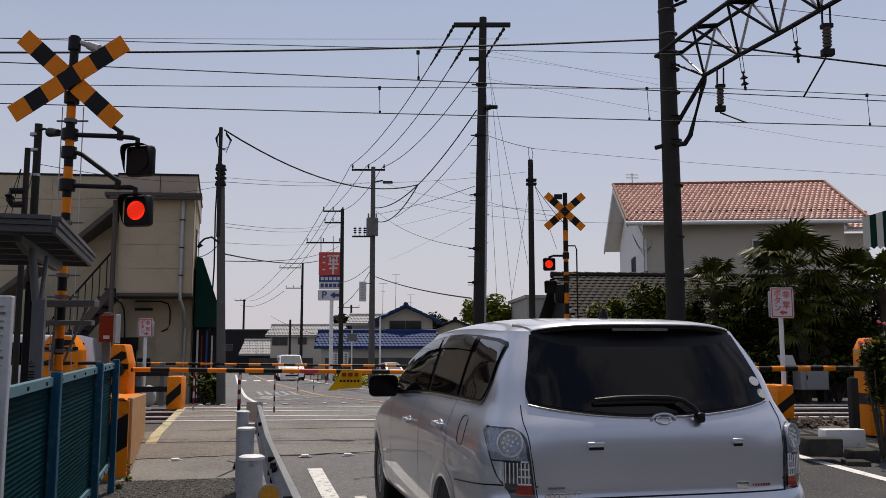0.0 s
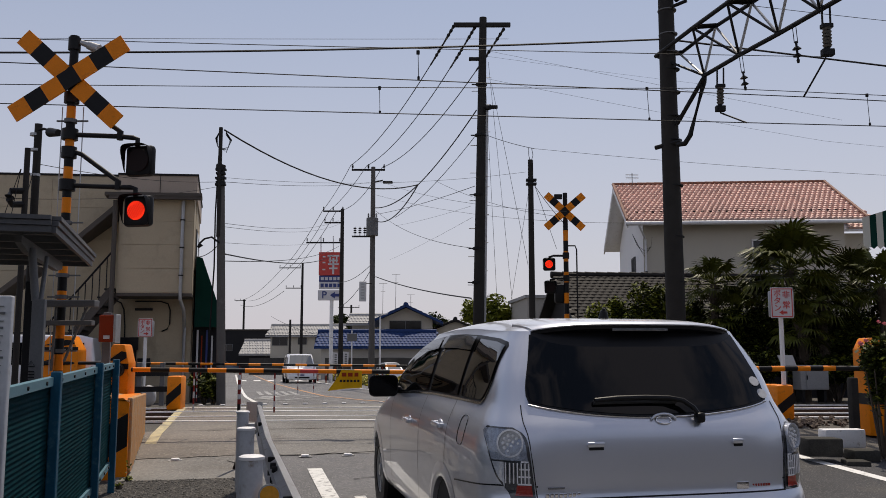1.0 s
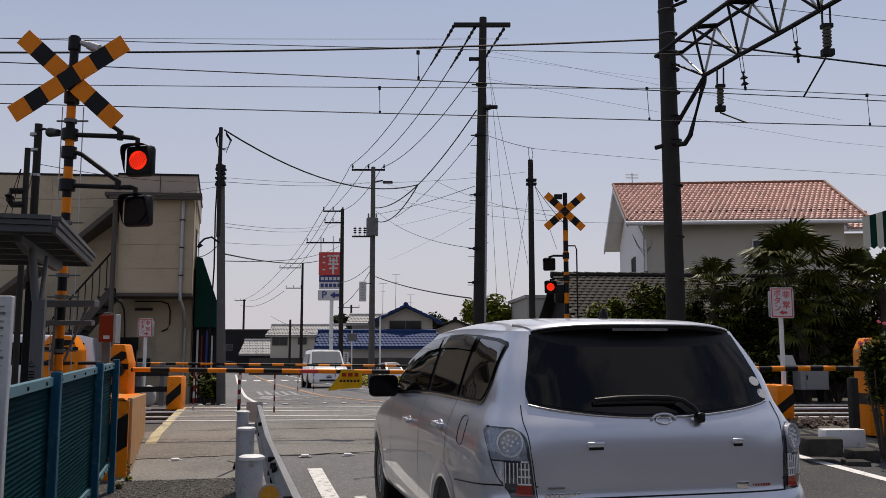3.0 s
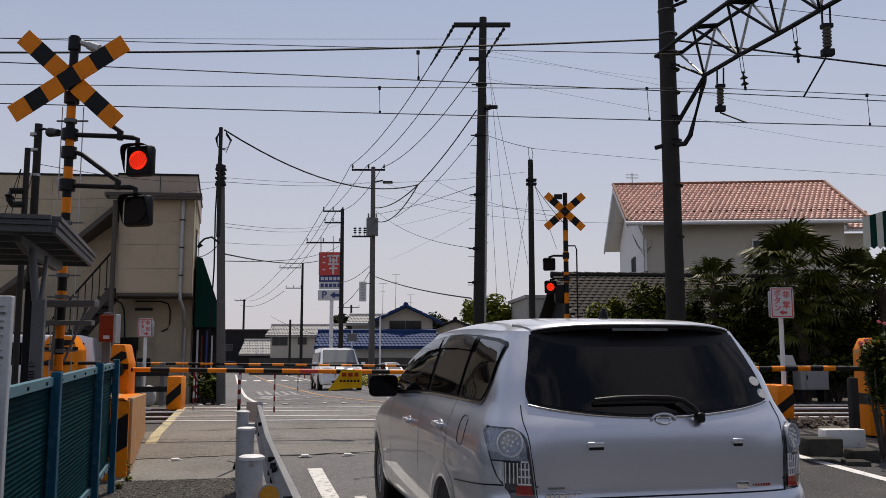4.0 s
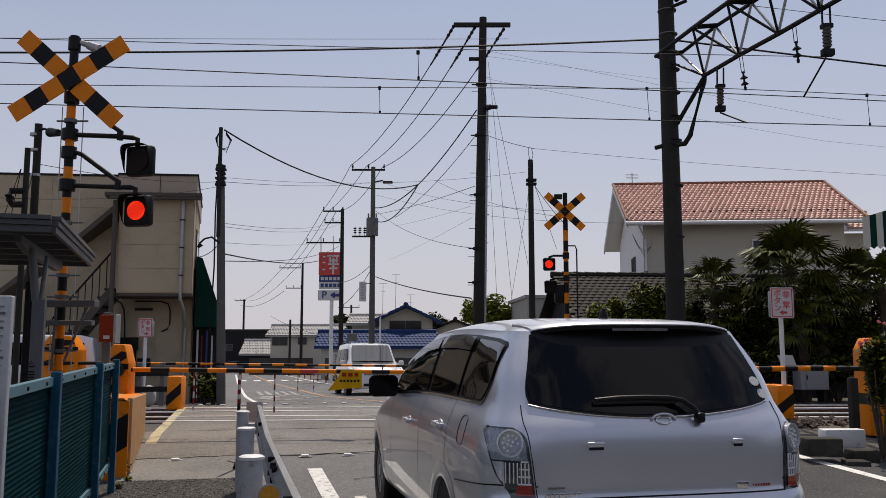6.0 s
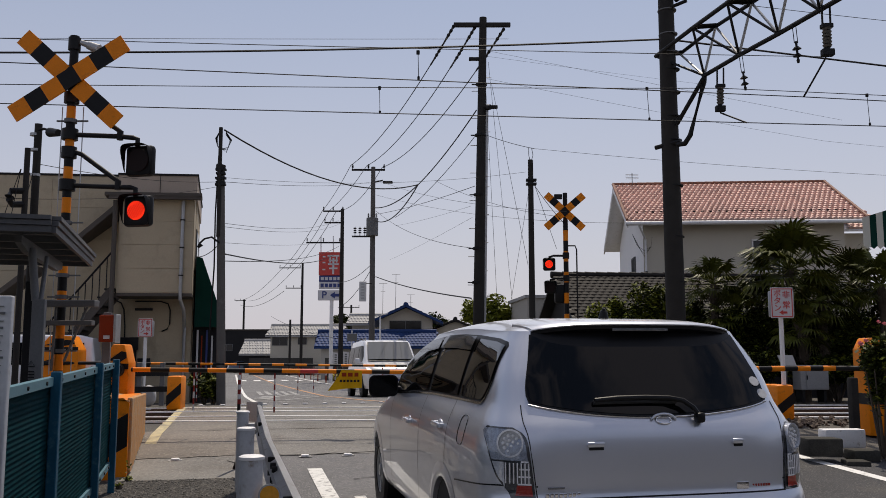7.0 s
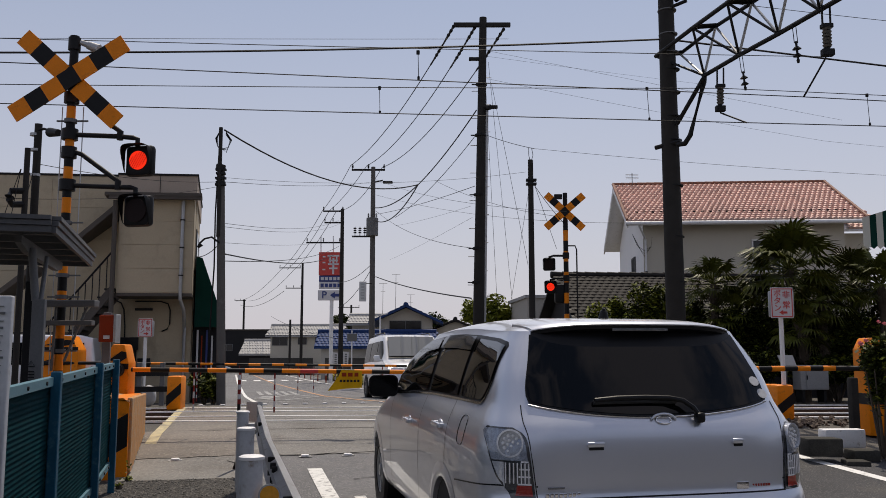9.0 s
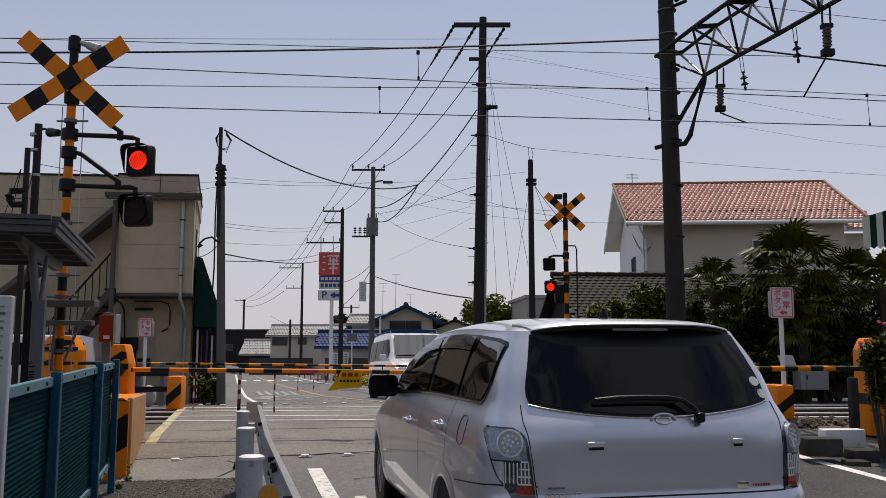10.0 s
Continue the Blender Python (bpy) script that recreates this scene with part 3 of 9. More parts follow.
# heights against half width of the body side, depth of the tail and reach of the nose
W_SIDE = smooth(table([(0.18, 0.70), (0.24, 0.79), (0.32, 0.828), (0.45, 0.842), (0.60, 0.8475), (0.74, 0.8475), (0.84, 0.842), (0.91, 0.828), (0.97, 0.806), (1.02, 0.781), (1.06, 0.759), (1.15, 0.735), (1.25, 0.700), (1.35, 0.655), (1.42, 0.612)]), 0.045)
Y_TAIL = smooth(table([(0.18, 0.14), (0.28, 0.04), (0.42, 0.008), (0.56, -0.008), (0.62, 0.0), (0.648, 0.020), (0.664, 0.034), (0.72, 0.037), (0.80, 0.042), (0.87, 0.048), (0.93, 0.058), (0.965, 0.071), (0.99, 0.088), (1.02, 0.112), (1.06, 0.140), (1.42, 0.358), (1.50, 0.406)]), 0.026)
Y_NOSE = table([(0.18, 4.20), (0.35, 4.34), (0.50, 4.38), (0.65, 4.36), (0.75, 4.24), (0.82, 4.02), (0.90, 3.78), (0.97, 3.58), (1.00, 3.50), (1.10, 3.32), (1.20, 3.12), (1.30, 2.92), (1.376, 2.72), (1.42, 2.52)])
Z_ROOF = smooth(table([(0.30, 1.438), (0.45, 1.458), (0.70, 1.482), (1.0, 1.500), (1.5, 1.512), (2.0, 1.500), (2.4, 1.462), (2.7, 1.42)]), 0.12)
EDGE_LIFT = table([(0.3, -0.005), (0.7, 0.004), (1.2, 0.022), (1.7, 0.022), (2.2, 0.0), (2.6, -0.03)])
Z_SILL = table([(0.40, 1.062), (0.95, 1.058), (1.65, 1.048), (2.2, 1.028), (2.95, 0.985), (3.2, 0.975)])      # foot of the side windows
Z_HEAD = table([(0.44, 1.345), (0.465, 1.366), (0.6, 1.382), (1.0, 1.402), (1.4, 1.412), (1.8, 1.408), (2.2, 1.383), (2.5, 1.322), (2.8, 1.215), (3.1, 1.07), (3.2, 1.02)])


@functools.lru_cache(maxsize=None)
def plan(z):
    """The body's half outline at height z, from the tail's middle round the corner and along the side to the nose's middle."""
    w, yt, yn = W_SIDE(z), Y_TAIL(z), Y_NOSE(z)
    lt = 0.36 if z < 0.95 else 0.36 - 0.15 * min(1, (z - 0.95) / 0.25)
    ln = 0.62 if z < 0.95 else 0.62 - 0.27 * min(1, (z - 0.95) / 0.15)
    pts = []
    for k in range(37):
        a = (k / 36) * math.pi / 2
        pts.append((w * math.sin(a) ** 0.40, yt + lt * (1 - math.cos(a) ** 0.77)))
    y0, y1 = yt + lt, yn - ln
    for k in range(1, 101):
        y = y0 + (y1 - y0) * k / 101
        pts.append((w, y))
    for k in range(25):
        a = (1 - k / 24) * math.pi / 2
        pts.append((w * math.sin(a) ** 0.5, yn - ln * (1 - math.cos(a) ** 0.8)))
    out = []
    for x, y in pts:
        k = 1 - 0.022 * max(0.0, (0.95 - y) / 0.95) ** 2 - 0.03 * max(0.0, (y - 3.3) / 1.0) ** 2
        out.append((max(0.0, x * k), y))
    return out


@functools.lru_cache(maxsize=None)
def plan_arrays(z):
    p = np.array(plan(z))
    return p[:, 0], p[:, 1]


def flank(y, z):
    """Half width of the body at depth y and height z."""
    z = z - EDGE_LIFT(y) * min(1.0, max(0.0, (z - 1.06) / 0.36))
    k = math.floor(z * 200)
    lo, hi = [float(np.interp(y, *reversed(plan_arrays(round(j / 200, 3))))) for j in (k, k + 1)]
    return lo + (hi - lo) * (z * 200 - k)


def tail_y(x, z):
    """Depth of the tail's skin at half width x and height z."""
    k = math.floor(z * 200)
    lo, hi = [float(np.interp(abs(x), *(a[:37] for a in plan_arrays(round(j / 200, 3))))) for j in (k, k + 1)]
    return lo + (hi - lo) * (z * 200 - k)


def tail_grid(outline, off, nx=24, nz=10):
    """A panel on the tail: outline(u, t) gives half width and height for u in -1..1, t in 0..1."""
    bm = bmesh.new()
    g = []
    for k in range(nz + 1):
        row = []
        for i in range(nx + 1):
            x, z = outline(2 * i / nx - 1, k / nz)
            row.append(bm.verts.new((x, tail_y(x, z) - off * 0.8, z + off * 0.6)))
        g.append(row)
    for a, b in zip(g, g[1:]):
        for i in range(nx):
            bm.faces.new((a[i], a[i + 1], b[i + 1], b[i]))
    bmesh.ops.recalc_face_normals(bm, faces=bm.faces)
    return bm


def corner_grid(inner, outer, z0, z1, s, off, n=26, nz=14):
    """A panel wrapped round the rear corner from half width inner(z) to depth outer(z)."""
    bm = bmesh.new()
    g = []
    for k in range(nz + 1):
        z = z0 + (z1 - z0) * k / nz
        xs, ys = plan_arrays(round(z, 3))
        d = np.concatenate(([0], np.cumsum(np.hypot(np.diff(xs), np.diff(ys)))))
        a, b = float(np.interp(inner(z), xs[:37], d[:37])), float(np.interp(outer(z), ys, d))
        row = []
        for i in range(n + 1):
            at = a + (max(b, a + 0.004) - a) * i / n
            x, y = np.interp(at, d, xs), np.interp(at, d, ys)
            tx, ty = np.interp(at + 0.01, d, xs) - x, np.interp(at + 0.01, d, ys) - y
            ln = math.hypot(tx, ty) or 1.0
            row.append(bm.verts.new((s * (x + off * ty / ln), y - off * tx / ln, z)))
        g.append(row)
    for a, b in zip(g, g[1:]):
        for i in range(n):
            bm.faces.new((a[i], a[i + 1], b[i + 1], b[i]))
    bmesh.ops.recalc_face_normals(bm, faces=bm.faces)
    return bm


def side_panel(y0, y1, bottom, top, half, s, off, ny=24, nz=8):
    """A panel on the car's side, s = -1 or 1, raised by off."""
    bm = bmesh.new()
    g = []
    for i in range(ny + 1):
        y = y0 + (y1 - y0) * i / ny
        b, t = bottom(y), max(top(y), bottom(y) + 0.001)
        g.append([bm.verts.new((s * (half(y, b + (t - b) * k / nz) + off), y, b + (t - b) * k / nz)) for k in range(nz + 1)])
    for a, b in zip(g, g[1:]):
        for k in range(nz):
            bm.faces.new((a[k], a[k + 1], b[k + 1], b[k]))
    bmesh.ops.recalc_face_normals(bm, faces=bm.faces)
    return bm


def loft(sections):
    """One skin over half sections, mirrored."""
    bm = bmesh.new()
    rows = []
    for y, pts in sections:
        full = [(x, z) for x, z in pts] + [(-x, z) for x, z in reversed(pts[1:-1])]
        rows.append([bm.verts.new((x, y, z)) for x, z in full])
    n = len(rows[0])
    for a, b in zip(rows, rows[1:]):
        for k in range(n):
            bm.faces.new((a[k], a[(k + 1) % n], b[(k + 1) % n], b[k]))
    bm.faces.new(rows[0])
    bm.faces.new(rows[-1])
    return bm


def disc(bm, c, axis, r, depth, n=24, mi=0, r2=None):
    a = Vector(axis).normalized() * depth
    return tube(bm, Vector(c), Vector(c) + a, r, r2, n, mi)


def ring(bm, c, axis, r0, r1, depth, n=32, mi=0):
    c, ax = Vector(c), Vector(axis).normalized()
    ref = Vector((0, 0, 1)) if abs(ax.z) < 0.9 else Vector((1, 0, 0))
    u = ax.cross(ref).normalized()
    v = ax.cross(u)
    loops = []
    for r, d in ((r0, 0), (r1, 0), (r1, depth), (r0, depth)):
        loops.append([bm.verts.new(c + ax * d + r * (math.cos(k * math.tau / n) * u + math.sin(k * math.tau / n) * v)) for k in range(n)])
    for j in range(4):
        a, b = loops[j], loops[(j + 1) % 4]
        for k in range(n):
            f = bm.faces.new((a[k], a[(k + 1) % n], b[(k + 1) % n], b[k]))
            f.material_index = mi
    return bm


def wheel(parent, x, y, r, s, w=0.2):
    """A wheel with its tyre, rim and spokes; s is the outer side."""
    hub = new("wheel")
    hub.location = (x, y, r)
    hub.parent = parent
    bm = bmesh.new()
    ring(bm, (-s * w / 2, 0, 0), (s, 0, 0), r * 0.62, r, w, 36)
    bmesh.ops.bevel(bm, geom=[e for e in bm.edges if e.calc_face_angle(0) > 1.2 and (e.verts[0].co - Vector((e.verts[0].co.x, 0, 0))).length > r * 0.9], offset=0.025, segments=2, profile=0.5, affect="EDGES")
    part("tyre", bm, TYRE, hub, "black rubber tyre", True, True)
    bm = bmesh.new()
    ring(bm, (-s * w * 0.4, 0, 0), (s, 0, 0), r * 0.56, r * 0.64, w * 0.85, 36)
    disc(bm, (s * w * 0.2, 0, 0), (s, 0, 0), r * 0.16, 0.05, 16)
    for k in range(7):
        a = k * math.tau / 7
        box(bm, (0, 0, 0), (0.02, r * 0.11, r * 0.48), m=Matrix.Translation((s * w * 0.32, 0, 0)) @ Matrix.Rotation(a, 4, "X") @ Matrix.Translation((0, 0, r * 0.36)))
    part("rim", bm, GALV, hub, "silver alloy rim", True, True)
    bm = bmesh.new()
    disc(bm, (-s * w * 0.3, 0, 0), (s, 0, 0), r * 0.6, 0.02, 24)
    part("brake_disc", bm, DARKMETAL, hub, "", True, True)
    return hub


ARCH, AXLES = 0.348, (1.08, 3.68)


def bumper_seam(y):
    return 0.648 + 0.060 * max(0.0, min(1.0, (0.79 - y) / 0.62))


def car_skin():
    """The whole body skin in rings from the sill up over the roof, split into body and rear bumper."""
    levels = [0.18, 0.20, 0.23, 0.27, 0.31, 0.35, 0.39, 0.43, 0.47, 0.51, 0.55, 0.585, 0.61, 0.63, 0.645, 0.655, 0.665, 0.68, 0.70, 0.73, 0.76, 0.79, 0.82, 0.845, 0.87, 0.895, 0.915, 0.935, 0.95, 0.965, 0.98, 0.995, 1.01, 1.025, 1.04, 1.06, 1.08, 1.11, 1.14, 1.17, 1.20, 1.24, 1.28, 1.32, 1.35, 1.375, 1.395, 1.41, 1.42]
    rings = []
    for z in levels:
        g = min(1.0, max(0.0, (z - 1.06) / 0.36))
        rings.append([(x, y, z + EDGE_LIFT(y) * g) for x, y in plan(round(z, 3))])
    edge = rings[-1]
    for q in (0.03, 0.07, 0.13, 0.22, 0.35, 0.5, 0.68, 0.85, 1.0):
        row = []
        for x, y, z in edge:
            yy = y + (min(2.2, max(0.72, y)) - y) * q
            row.append((x * (1 - q), yy, z + (Z_ROOF(yy) - z) * (1 - (1 - q) ** 3.2)))
        rings.append(row)
    bms = [bmesh.new(), bmesh.new()]
    grids = [[[None] * (2 * len(r) - 2) for r in rings] for _ in bms]
    full = [[(x, y, z) for x, y, z in r] + [(-x, y, z) for x, y, z in reversed(r[1:-1])] for r in rings]
    n = len(full[0])

    def vert(j, i, k):
        if grids[j][i][k] is None:
            grids[j][i][k] = bms[j].verts.new(full[i][k])
        return grids[j][i][k]
    for i in range(len(full) - 1):
        for k in range(n):
            m = (k + 1) % n
            c = [(full[i][k][d] + full[i][m][d] + full[i + 1][m][d] + full[i + 1][k][d]) / 4 for d in range(3)]
            if abs(c[0]) > 0.45 and c[2] < 0.8 and any((c[1] - a) ** 2 + (c[2] - 0.30) ** 2 < ARCH ** 2 for a in AXLES):
                continue
            j = 1 if (c[1] < 0.80 and c[2] < (bumper_seam(c[1]) if abs(c[0]) > 0.62 else 0.655)) else 0
            bms[j].faces.new((vert(j, i, k), vert(j, i, m), vert(j, i + 1, m), vert(j, i + 1, k)))
    bms[0].faces.new([bms[0].verts.new(p) for p in full[0]])
    for b in bms:
        bmesh.ops.remove_doubles(b, verts=b.verts, dist=0.0006)
    return bms


def silver_car():
    car = thing("car", (2.038, 3.853, 0.09), "silver estate car waiting at the lowered barrier", "car")
    car.rotation_euler = (radians(0.92), radians(-0.3), radians(-1.6))
    skin, bumper = car_skin()
    part("body", skin, SILVER, car, "silver metallic body shell", True, True)
    part("bumper", bumper, SILVER, car, "silver rear bumper", True, True)
    # rear glass; its black printed border is deep on top, painting the spoiler's reflection
    edge = lambda hw0, hw1, z0, z1, bow: (lambda u, t: (u * (hw0 + (hw1 - hw0) * t) * (1 - 0.05 * (1 - t) ** 8 * abs(u) ** 6), z0 + (z1 - z0) * t + bow * (1 - t) * u * u))
    part("rear_window_border", tail_grid(edge(0.652, 0.535, 1.010, 1.425, 0.062), 0.005), TRIM, car, "black border of the rear window, spoiler's reflection painted into its top", True, True)
    pane = lambda u, t: (u * (0.641 + (0.551 - 0.641) * t) * (1 - 0.05 * (1 - t) ** 8 * abs(u) ** 6), 1.017 + (1.335 - 1.017) * t + 0.062 * (1 - t) * u * u + 0.062 * t * abs(u) ** 6)
    part("rear_window", tail_grid(pane, 0.008), CARGLASS, car, "dark tinted rear window", True, True)
    bm = bmesh.new()
    foot = edge(0.654, 0.537, 1.007, 1.427, 0.062)
    for a in range(-12, 12):
        pts = []
        for u in (a / 12, (a + 1) / 12):
            x, z = foot(u, 0)
            pts.append((x, tail_y(x, z) - 0.005, z))
        tube(bm, pts[0], pts[1], 0.004, n=6)
    part("window_seal", bm, CHROME, car, "bright seal along the window's foot", True, True)
    # roof spoiler: a rounded lip over the glass, black beneath
    n = 28
    def spoiler(sec, hw):
        bm = bmesh.new()
        rows = []
        for i in range(n + 1):
            u = 2 * i / n - 1
            rows.append([bm.verts.new((hw * u, y + 0.055 * u * u + 0.05 * abs(u) ** 8, z - 0.030 * abs(u) ** 4)) for y, z in sec])
        for a, b in zip(rows, rows[1:]):
            for k in range(len(sec)):
                bm.faces.new((a[k], a[(k + 1) % len(sec)], b[(k + 1) % len(sec)], b[k]))
        bm.faces.new(rows[0])
        bm.faces.new(rows[-1])
        return bm
    part("spoiler", spoiler([(0.288, 1.446), (0.284, 1.451), (0.290, 1.457), (0.36, 1.468), (0.46, 1.478), (0.62, 1.487), (0.62, 1.45), (0.36, 1.441)], 0.538), SILVER, car, "silver roof-edge spoiler", True, True)
    part("spoiler_underside", spoiler([(0.290, 1.444), (0.292, 1.428), (0.34, 1.412), (0.44, 1.392), (0.62, 1.41), (0.62, 1.442), (0.36, 1.439)], 0.532), TRIM, car, "black underside of the spoiler", True, True)
    bm = bmesh.new()
    box(bm, (0, 0.302, 1.424), (0.30, 0.03, 0.014), 0, 0, 0.005)
    part("brake_light", bm, LENSDARK, car, "dark high-level brake light", False, True)
    for s in (-1, 1):
        rear_round = lambda y: 0.11 * max(0.0, (0.54 - y) / 0.10) ** 2.2
        head = lambda y: min(Z_HEAD(y), Z_SILL(y) + 0.30 + 6.0 * max(0, y - 0.44))
        part("window_surround", side_panel(0.44, 3.14, lambda y: Z_SILL(y) - 0.002 + rear_round(y), head, flank, s, 0.002, 120, 12), TRIM, car, "black window surround", True, True)
        for y0, y1, nm in ((0.462, 0.97, "quarter_window"), (1.04, 1.77, "rear_door_window"), (1.87, 2.98, "front_door_window")):
            part(nm, side_panel(y0, y1, lambda y: Z_SILL(y) + 0.014 + rear_round(y - 0.015), lambda y: head(y) - 0.016, flank, s, 0.011, 40, 12), SIDEGLASS, car, "dark tinted side window", True, True)
        for y0, y1 in ((1.0, 1.80), (1.86, 2.76)):
            bm = side_panel(y0, y1, lambda y: head(y) - 0.082, lambda y: head(y) - 0.006, flank, s, 0.026, 24, 4)
            part("rain_visor", bm, VISOR, car, "smoked plastic rain visor", True, True)
        part("belt_moulding", side_panel(0.44, 3.1, lambda y: Z_SILL(y) - 0.010 + rear_round(y), lambda y: Z_SILL(y) + 0.002 + rear_round(y), flank, s, 0.008, 60, 1), CHROME, car, "bright belt moulding", True, True)
        # door gaps
        for yy, z0, z1 in ((1.02, 0.67, 1.05), (1.80, 0.28, 1.04), (2.92, 0.30, 0.98)):
            part("door_gap", side_panel(yy - 0.0035, yy + 0.0035, lambda y: z0, lambda y: z1, flank, s, 0.0022, 1, 18), TRIM, car, "", True, True)
        part("bumper_gap", side_panel(0.07, 0.77, lambda y: bumper_seam(y) - 0.003, lambda y: bumper_seam(y) + 0.004, flank, s, 0.0025, 30, 1), TRIM, car, "", True, True)
        # pull handles over their cups
        for yy, zz in ((1.21, 0.892), (2.15, 0.838)):
            x = flank(yy, zz)
            bm = bmesh.new()
            bmesh.ops.create_uvsphere(bm, u_segments=20, v_segments=10, radius=1.0, matrix=pose(s * (x - 0.004), yy, zz) @ Matrix.Diagonal((0.010, 0.055, 0.034, 1)))
            part("handle_cup", bm, SILVER, car, "rounded cup behind the handle", True, True)
            bm = bmesh.new()
            box(bm, (s * (x + 0.026), yy, zz + 0.004), (0.020, 0.19, 0.030), 0, 0, 0.009)
            box(bm, (s * (x + 0.008), yy - 0.08, zz + 0.004), (0.035, 0.024, 0.026), 0, 0, 0.006)
            box(bm, (s * (x + 0.008), yy + 0.08, zz + 0.004), (0.035, 0.024, 0.026), 0, 0, 0.006)
            part("door_handle", bm, SILVER, car, "silver pull handle", True, True)
        for yy in AXLES:
            # arch lip that follows the body, and the dark well inside
            bm = bmesh.new()
            rows = []
            for k in range(49):
                a = radians(-18 + 216 * k / 48)
                row = []
                for rad, off in ((ARCH - 0.03, -0.06), (ARCH - 0.03, 0.0), (ARCH - 0.022, 0.007), (ARCH + 0.0, 0.008), (ARCH + 0.025, 0.005), (ARCH + 0.055, 0.0015)):
                    y, z = yy + rad * math.cos(a), max(0.2, 0.30 + rad * math.sin(a))
                    row.append(bm.verts.new((s * (flank(y, z) + off), y, z)))
                rows.append(row)
            for p, q in zip(rows, rows[1:]):
                for k in range(5):
                    bm.faces.new((p[k], p[k + 1], q[k + 1], q[k]))
            part("wheel_arch", bm, SILVER, car, "silver wheel arch lip", True, True)
            bm = bmesh.new()
            tube(bm, (s * 0.50, yy, 0.30), (s * 0.80, yy, 0.30), ARCH + 0.01, n=40)
            bmesh.ops.delete(bm, geom=[f for f in bm.faces if len(f.verts) > 4 and abs(f.calc_center_median().x) > 0.7], context="FACES")
            part("wheel_well", bm, BLACK, car, "dark wheel well", False, True)
            wheel(car, s * 0.735, yy, 0.305, s, 0.17)
        # door mirror: a rounded shell, its glass and foot
        bm = bmesh.new()
        bmesh.ops.create_uvsphere(bm, u_segments=24, v_segments=14, radius=1.0, matrix=pose(s * 0.925, 2.80, 1.042) @ Matrix.Diagonal((0.100, 0.10, 0.072, 1)))
        for v in bm.verts:
            dx, dz = (v.co.x - s * 0.925) / 0.100, (v.co.z - 1.042) / 0.072
            r = max(abs(dx), abs(dz)) / max(0.05, math.hypot(dx, dz))
            k = 1 / max(r, 0.72) ** 0.85
            v.co.x, v.co.z = s * 0.925 + dx * 0.100 * k, 1.042 + dz * 0.072 * k
            v.co.y = max(v.co.y, 2.765)
        part("door_mirror", bm, SILVER, car, "silver door mirror housing", True, True)
        bm = bmesh.new()
        box(bm, (s * 0.925, 2.764, 1.042), (0.218, 0.012, 0.158), 0, 0, 0.0)
        bmesh.ops.bevel(bm, geom=[e for e in bm.edges if abs(e.verts[0].co.y - e.verts[1].co.y) > 0.005], offset=0.042, segments=5, profile=0.5, affect="EDGES")
        part("mirror_rim", bm, TRIM, car, "black rim round the mirror glass", True, True)
        bm = bmesh.new()
        box(bm, (s * 0.925, 2.758, 1.042), (0.196, 0.012, 0.140), 0, 0, 0.0)
        bmesh.ops.bevel(bm, geom=[e for e in bm.edges if abs(e.verts[0].co.y - e.verts[1].co.y) > 0.005], offset=0.038, segments=5, profile=0.5, affect="EDGES")
        part("mirror_glass", bm, CARGLASS, car, "dark mirror glass", True, True)
        bm = bmesh.new()
        box(bm, (s * 0.80, 2.86, 1.01), (0.10, 0.07, 0.05), 0, 0, 0.015)
        part("mirror_stalk", bm, TRIM, car, "black mirror foot", True, True)
        # tail lamp: dark frame, round clear unit, clear grid, red foot
        inn = table([(0.655, 0.630), (0.90, 0.652), (0.93, 0.659), (0.95, 0.675), (0.968, 0.705)])
        out = table([(0.655, 0.115), (0.69, 0.135), (0.745, 0.180), (0.85, 0.235), (0.90, 0.275), (0.94, 0.328), (0.958, 0.335), (0.968, 0.31)])
        grid = lambda a, b, z0, z1, off, n=26, nz=14: corner_grid(a, b, z0, z1, s, off, n, nz)
        lamp = part("tail_lamp", grid(inn, out, 0.657, 0.968, 0.004), LENSFRAME, car, "tail lamp cluster with clear and red lenses", True, True)
        part("clear_lens", grid(lambda z: inn(z) + 0.012, lambda z: out(z) - 0.012, 0.822, 0.960, 0.008), LENSSMOKE, lamp, "bluish clear upper lens", True, True)
        part("side_lens", grid(lambda z: 0.752, lambda z: out(z) - 0.012, 0.695, 0.815, 0.008), LENSCLEAR, lamp, "clear side strip of the lamp", True, True)
        part("chrome_box", grid(lambda z: inn(z) + 0.012, lambda z: 0.100, 0.722, 0.815, 0.006), LENSDARK, lamp, "dark depth behind the clear grid", True, True)
        part("red_lens", grid(lambda z: inn(z) + 0.010, lambda z: 0.108, 0.668, 0.714, 0.010), LENSRED, lamp, "red foot of the lamp", True, True)
        for z in (0.719, 0.752, 0.785, 0.818):
            part("lens_rib", grid(lambda z: inn(z) + 0.010, lambda z: 0.106, z - 0.0035, z + 0.0035, 0.011, 26, 1), LENSPALE, lamp, "", True, True)
        for k in range(7):
            x = 0.656 + 0.0155 * k
            yy = tail_y(x, 0.767)
            bm = bmesh.new()
            box(bm, (s * (x + 0.004), yy - 0.009, 0.767), (0.0045, 0.008, 0.092))
            part("lens_rib", bm, LENSPALE, lamp, "", False, True)
        cx = 0.724
        cc = Vector((s * cx, tail_y(cx, 0.898) - 0.002, 0.898))
        ax = Vector((s * 0.50, -0.86, 0.10)).normalized()
        bm = bmesh.new()
        ring(bm, cc - ax * 0.030, ax, 0.056, 0.064, 0.046, 40)
        part("round_lamp", bm, LENSCLEAR, lamp, "round clear lamp with a ring of small bulbs", True, True)
        bm = bmesh.new()
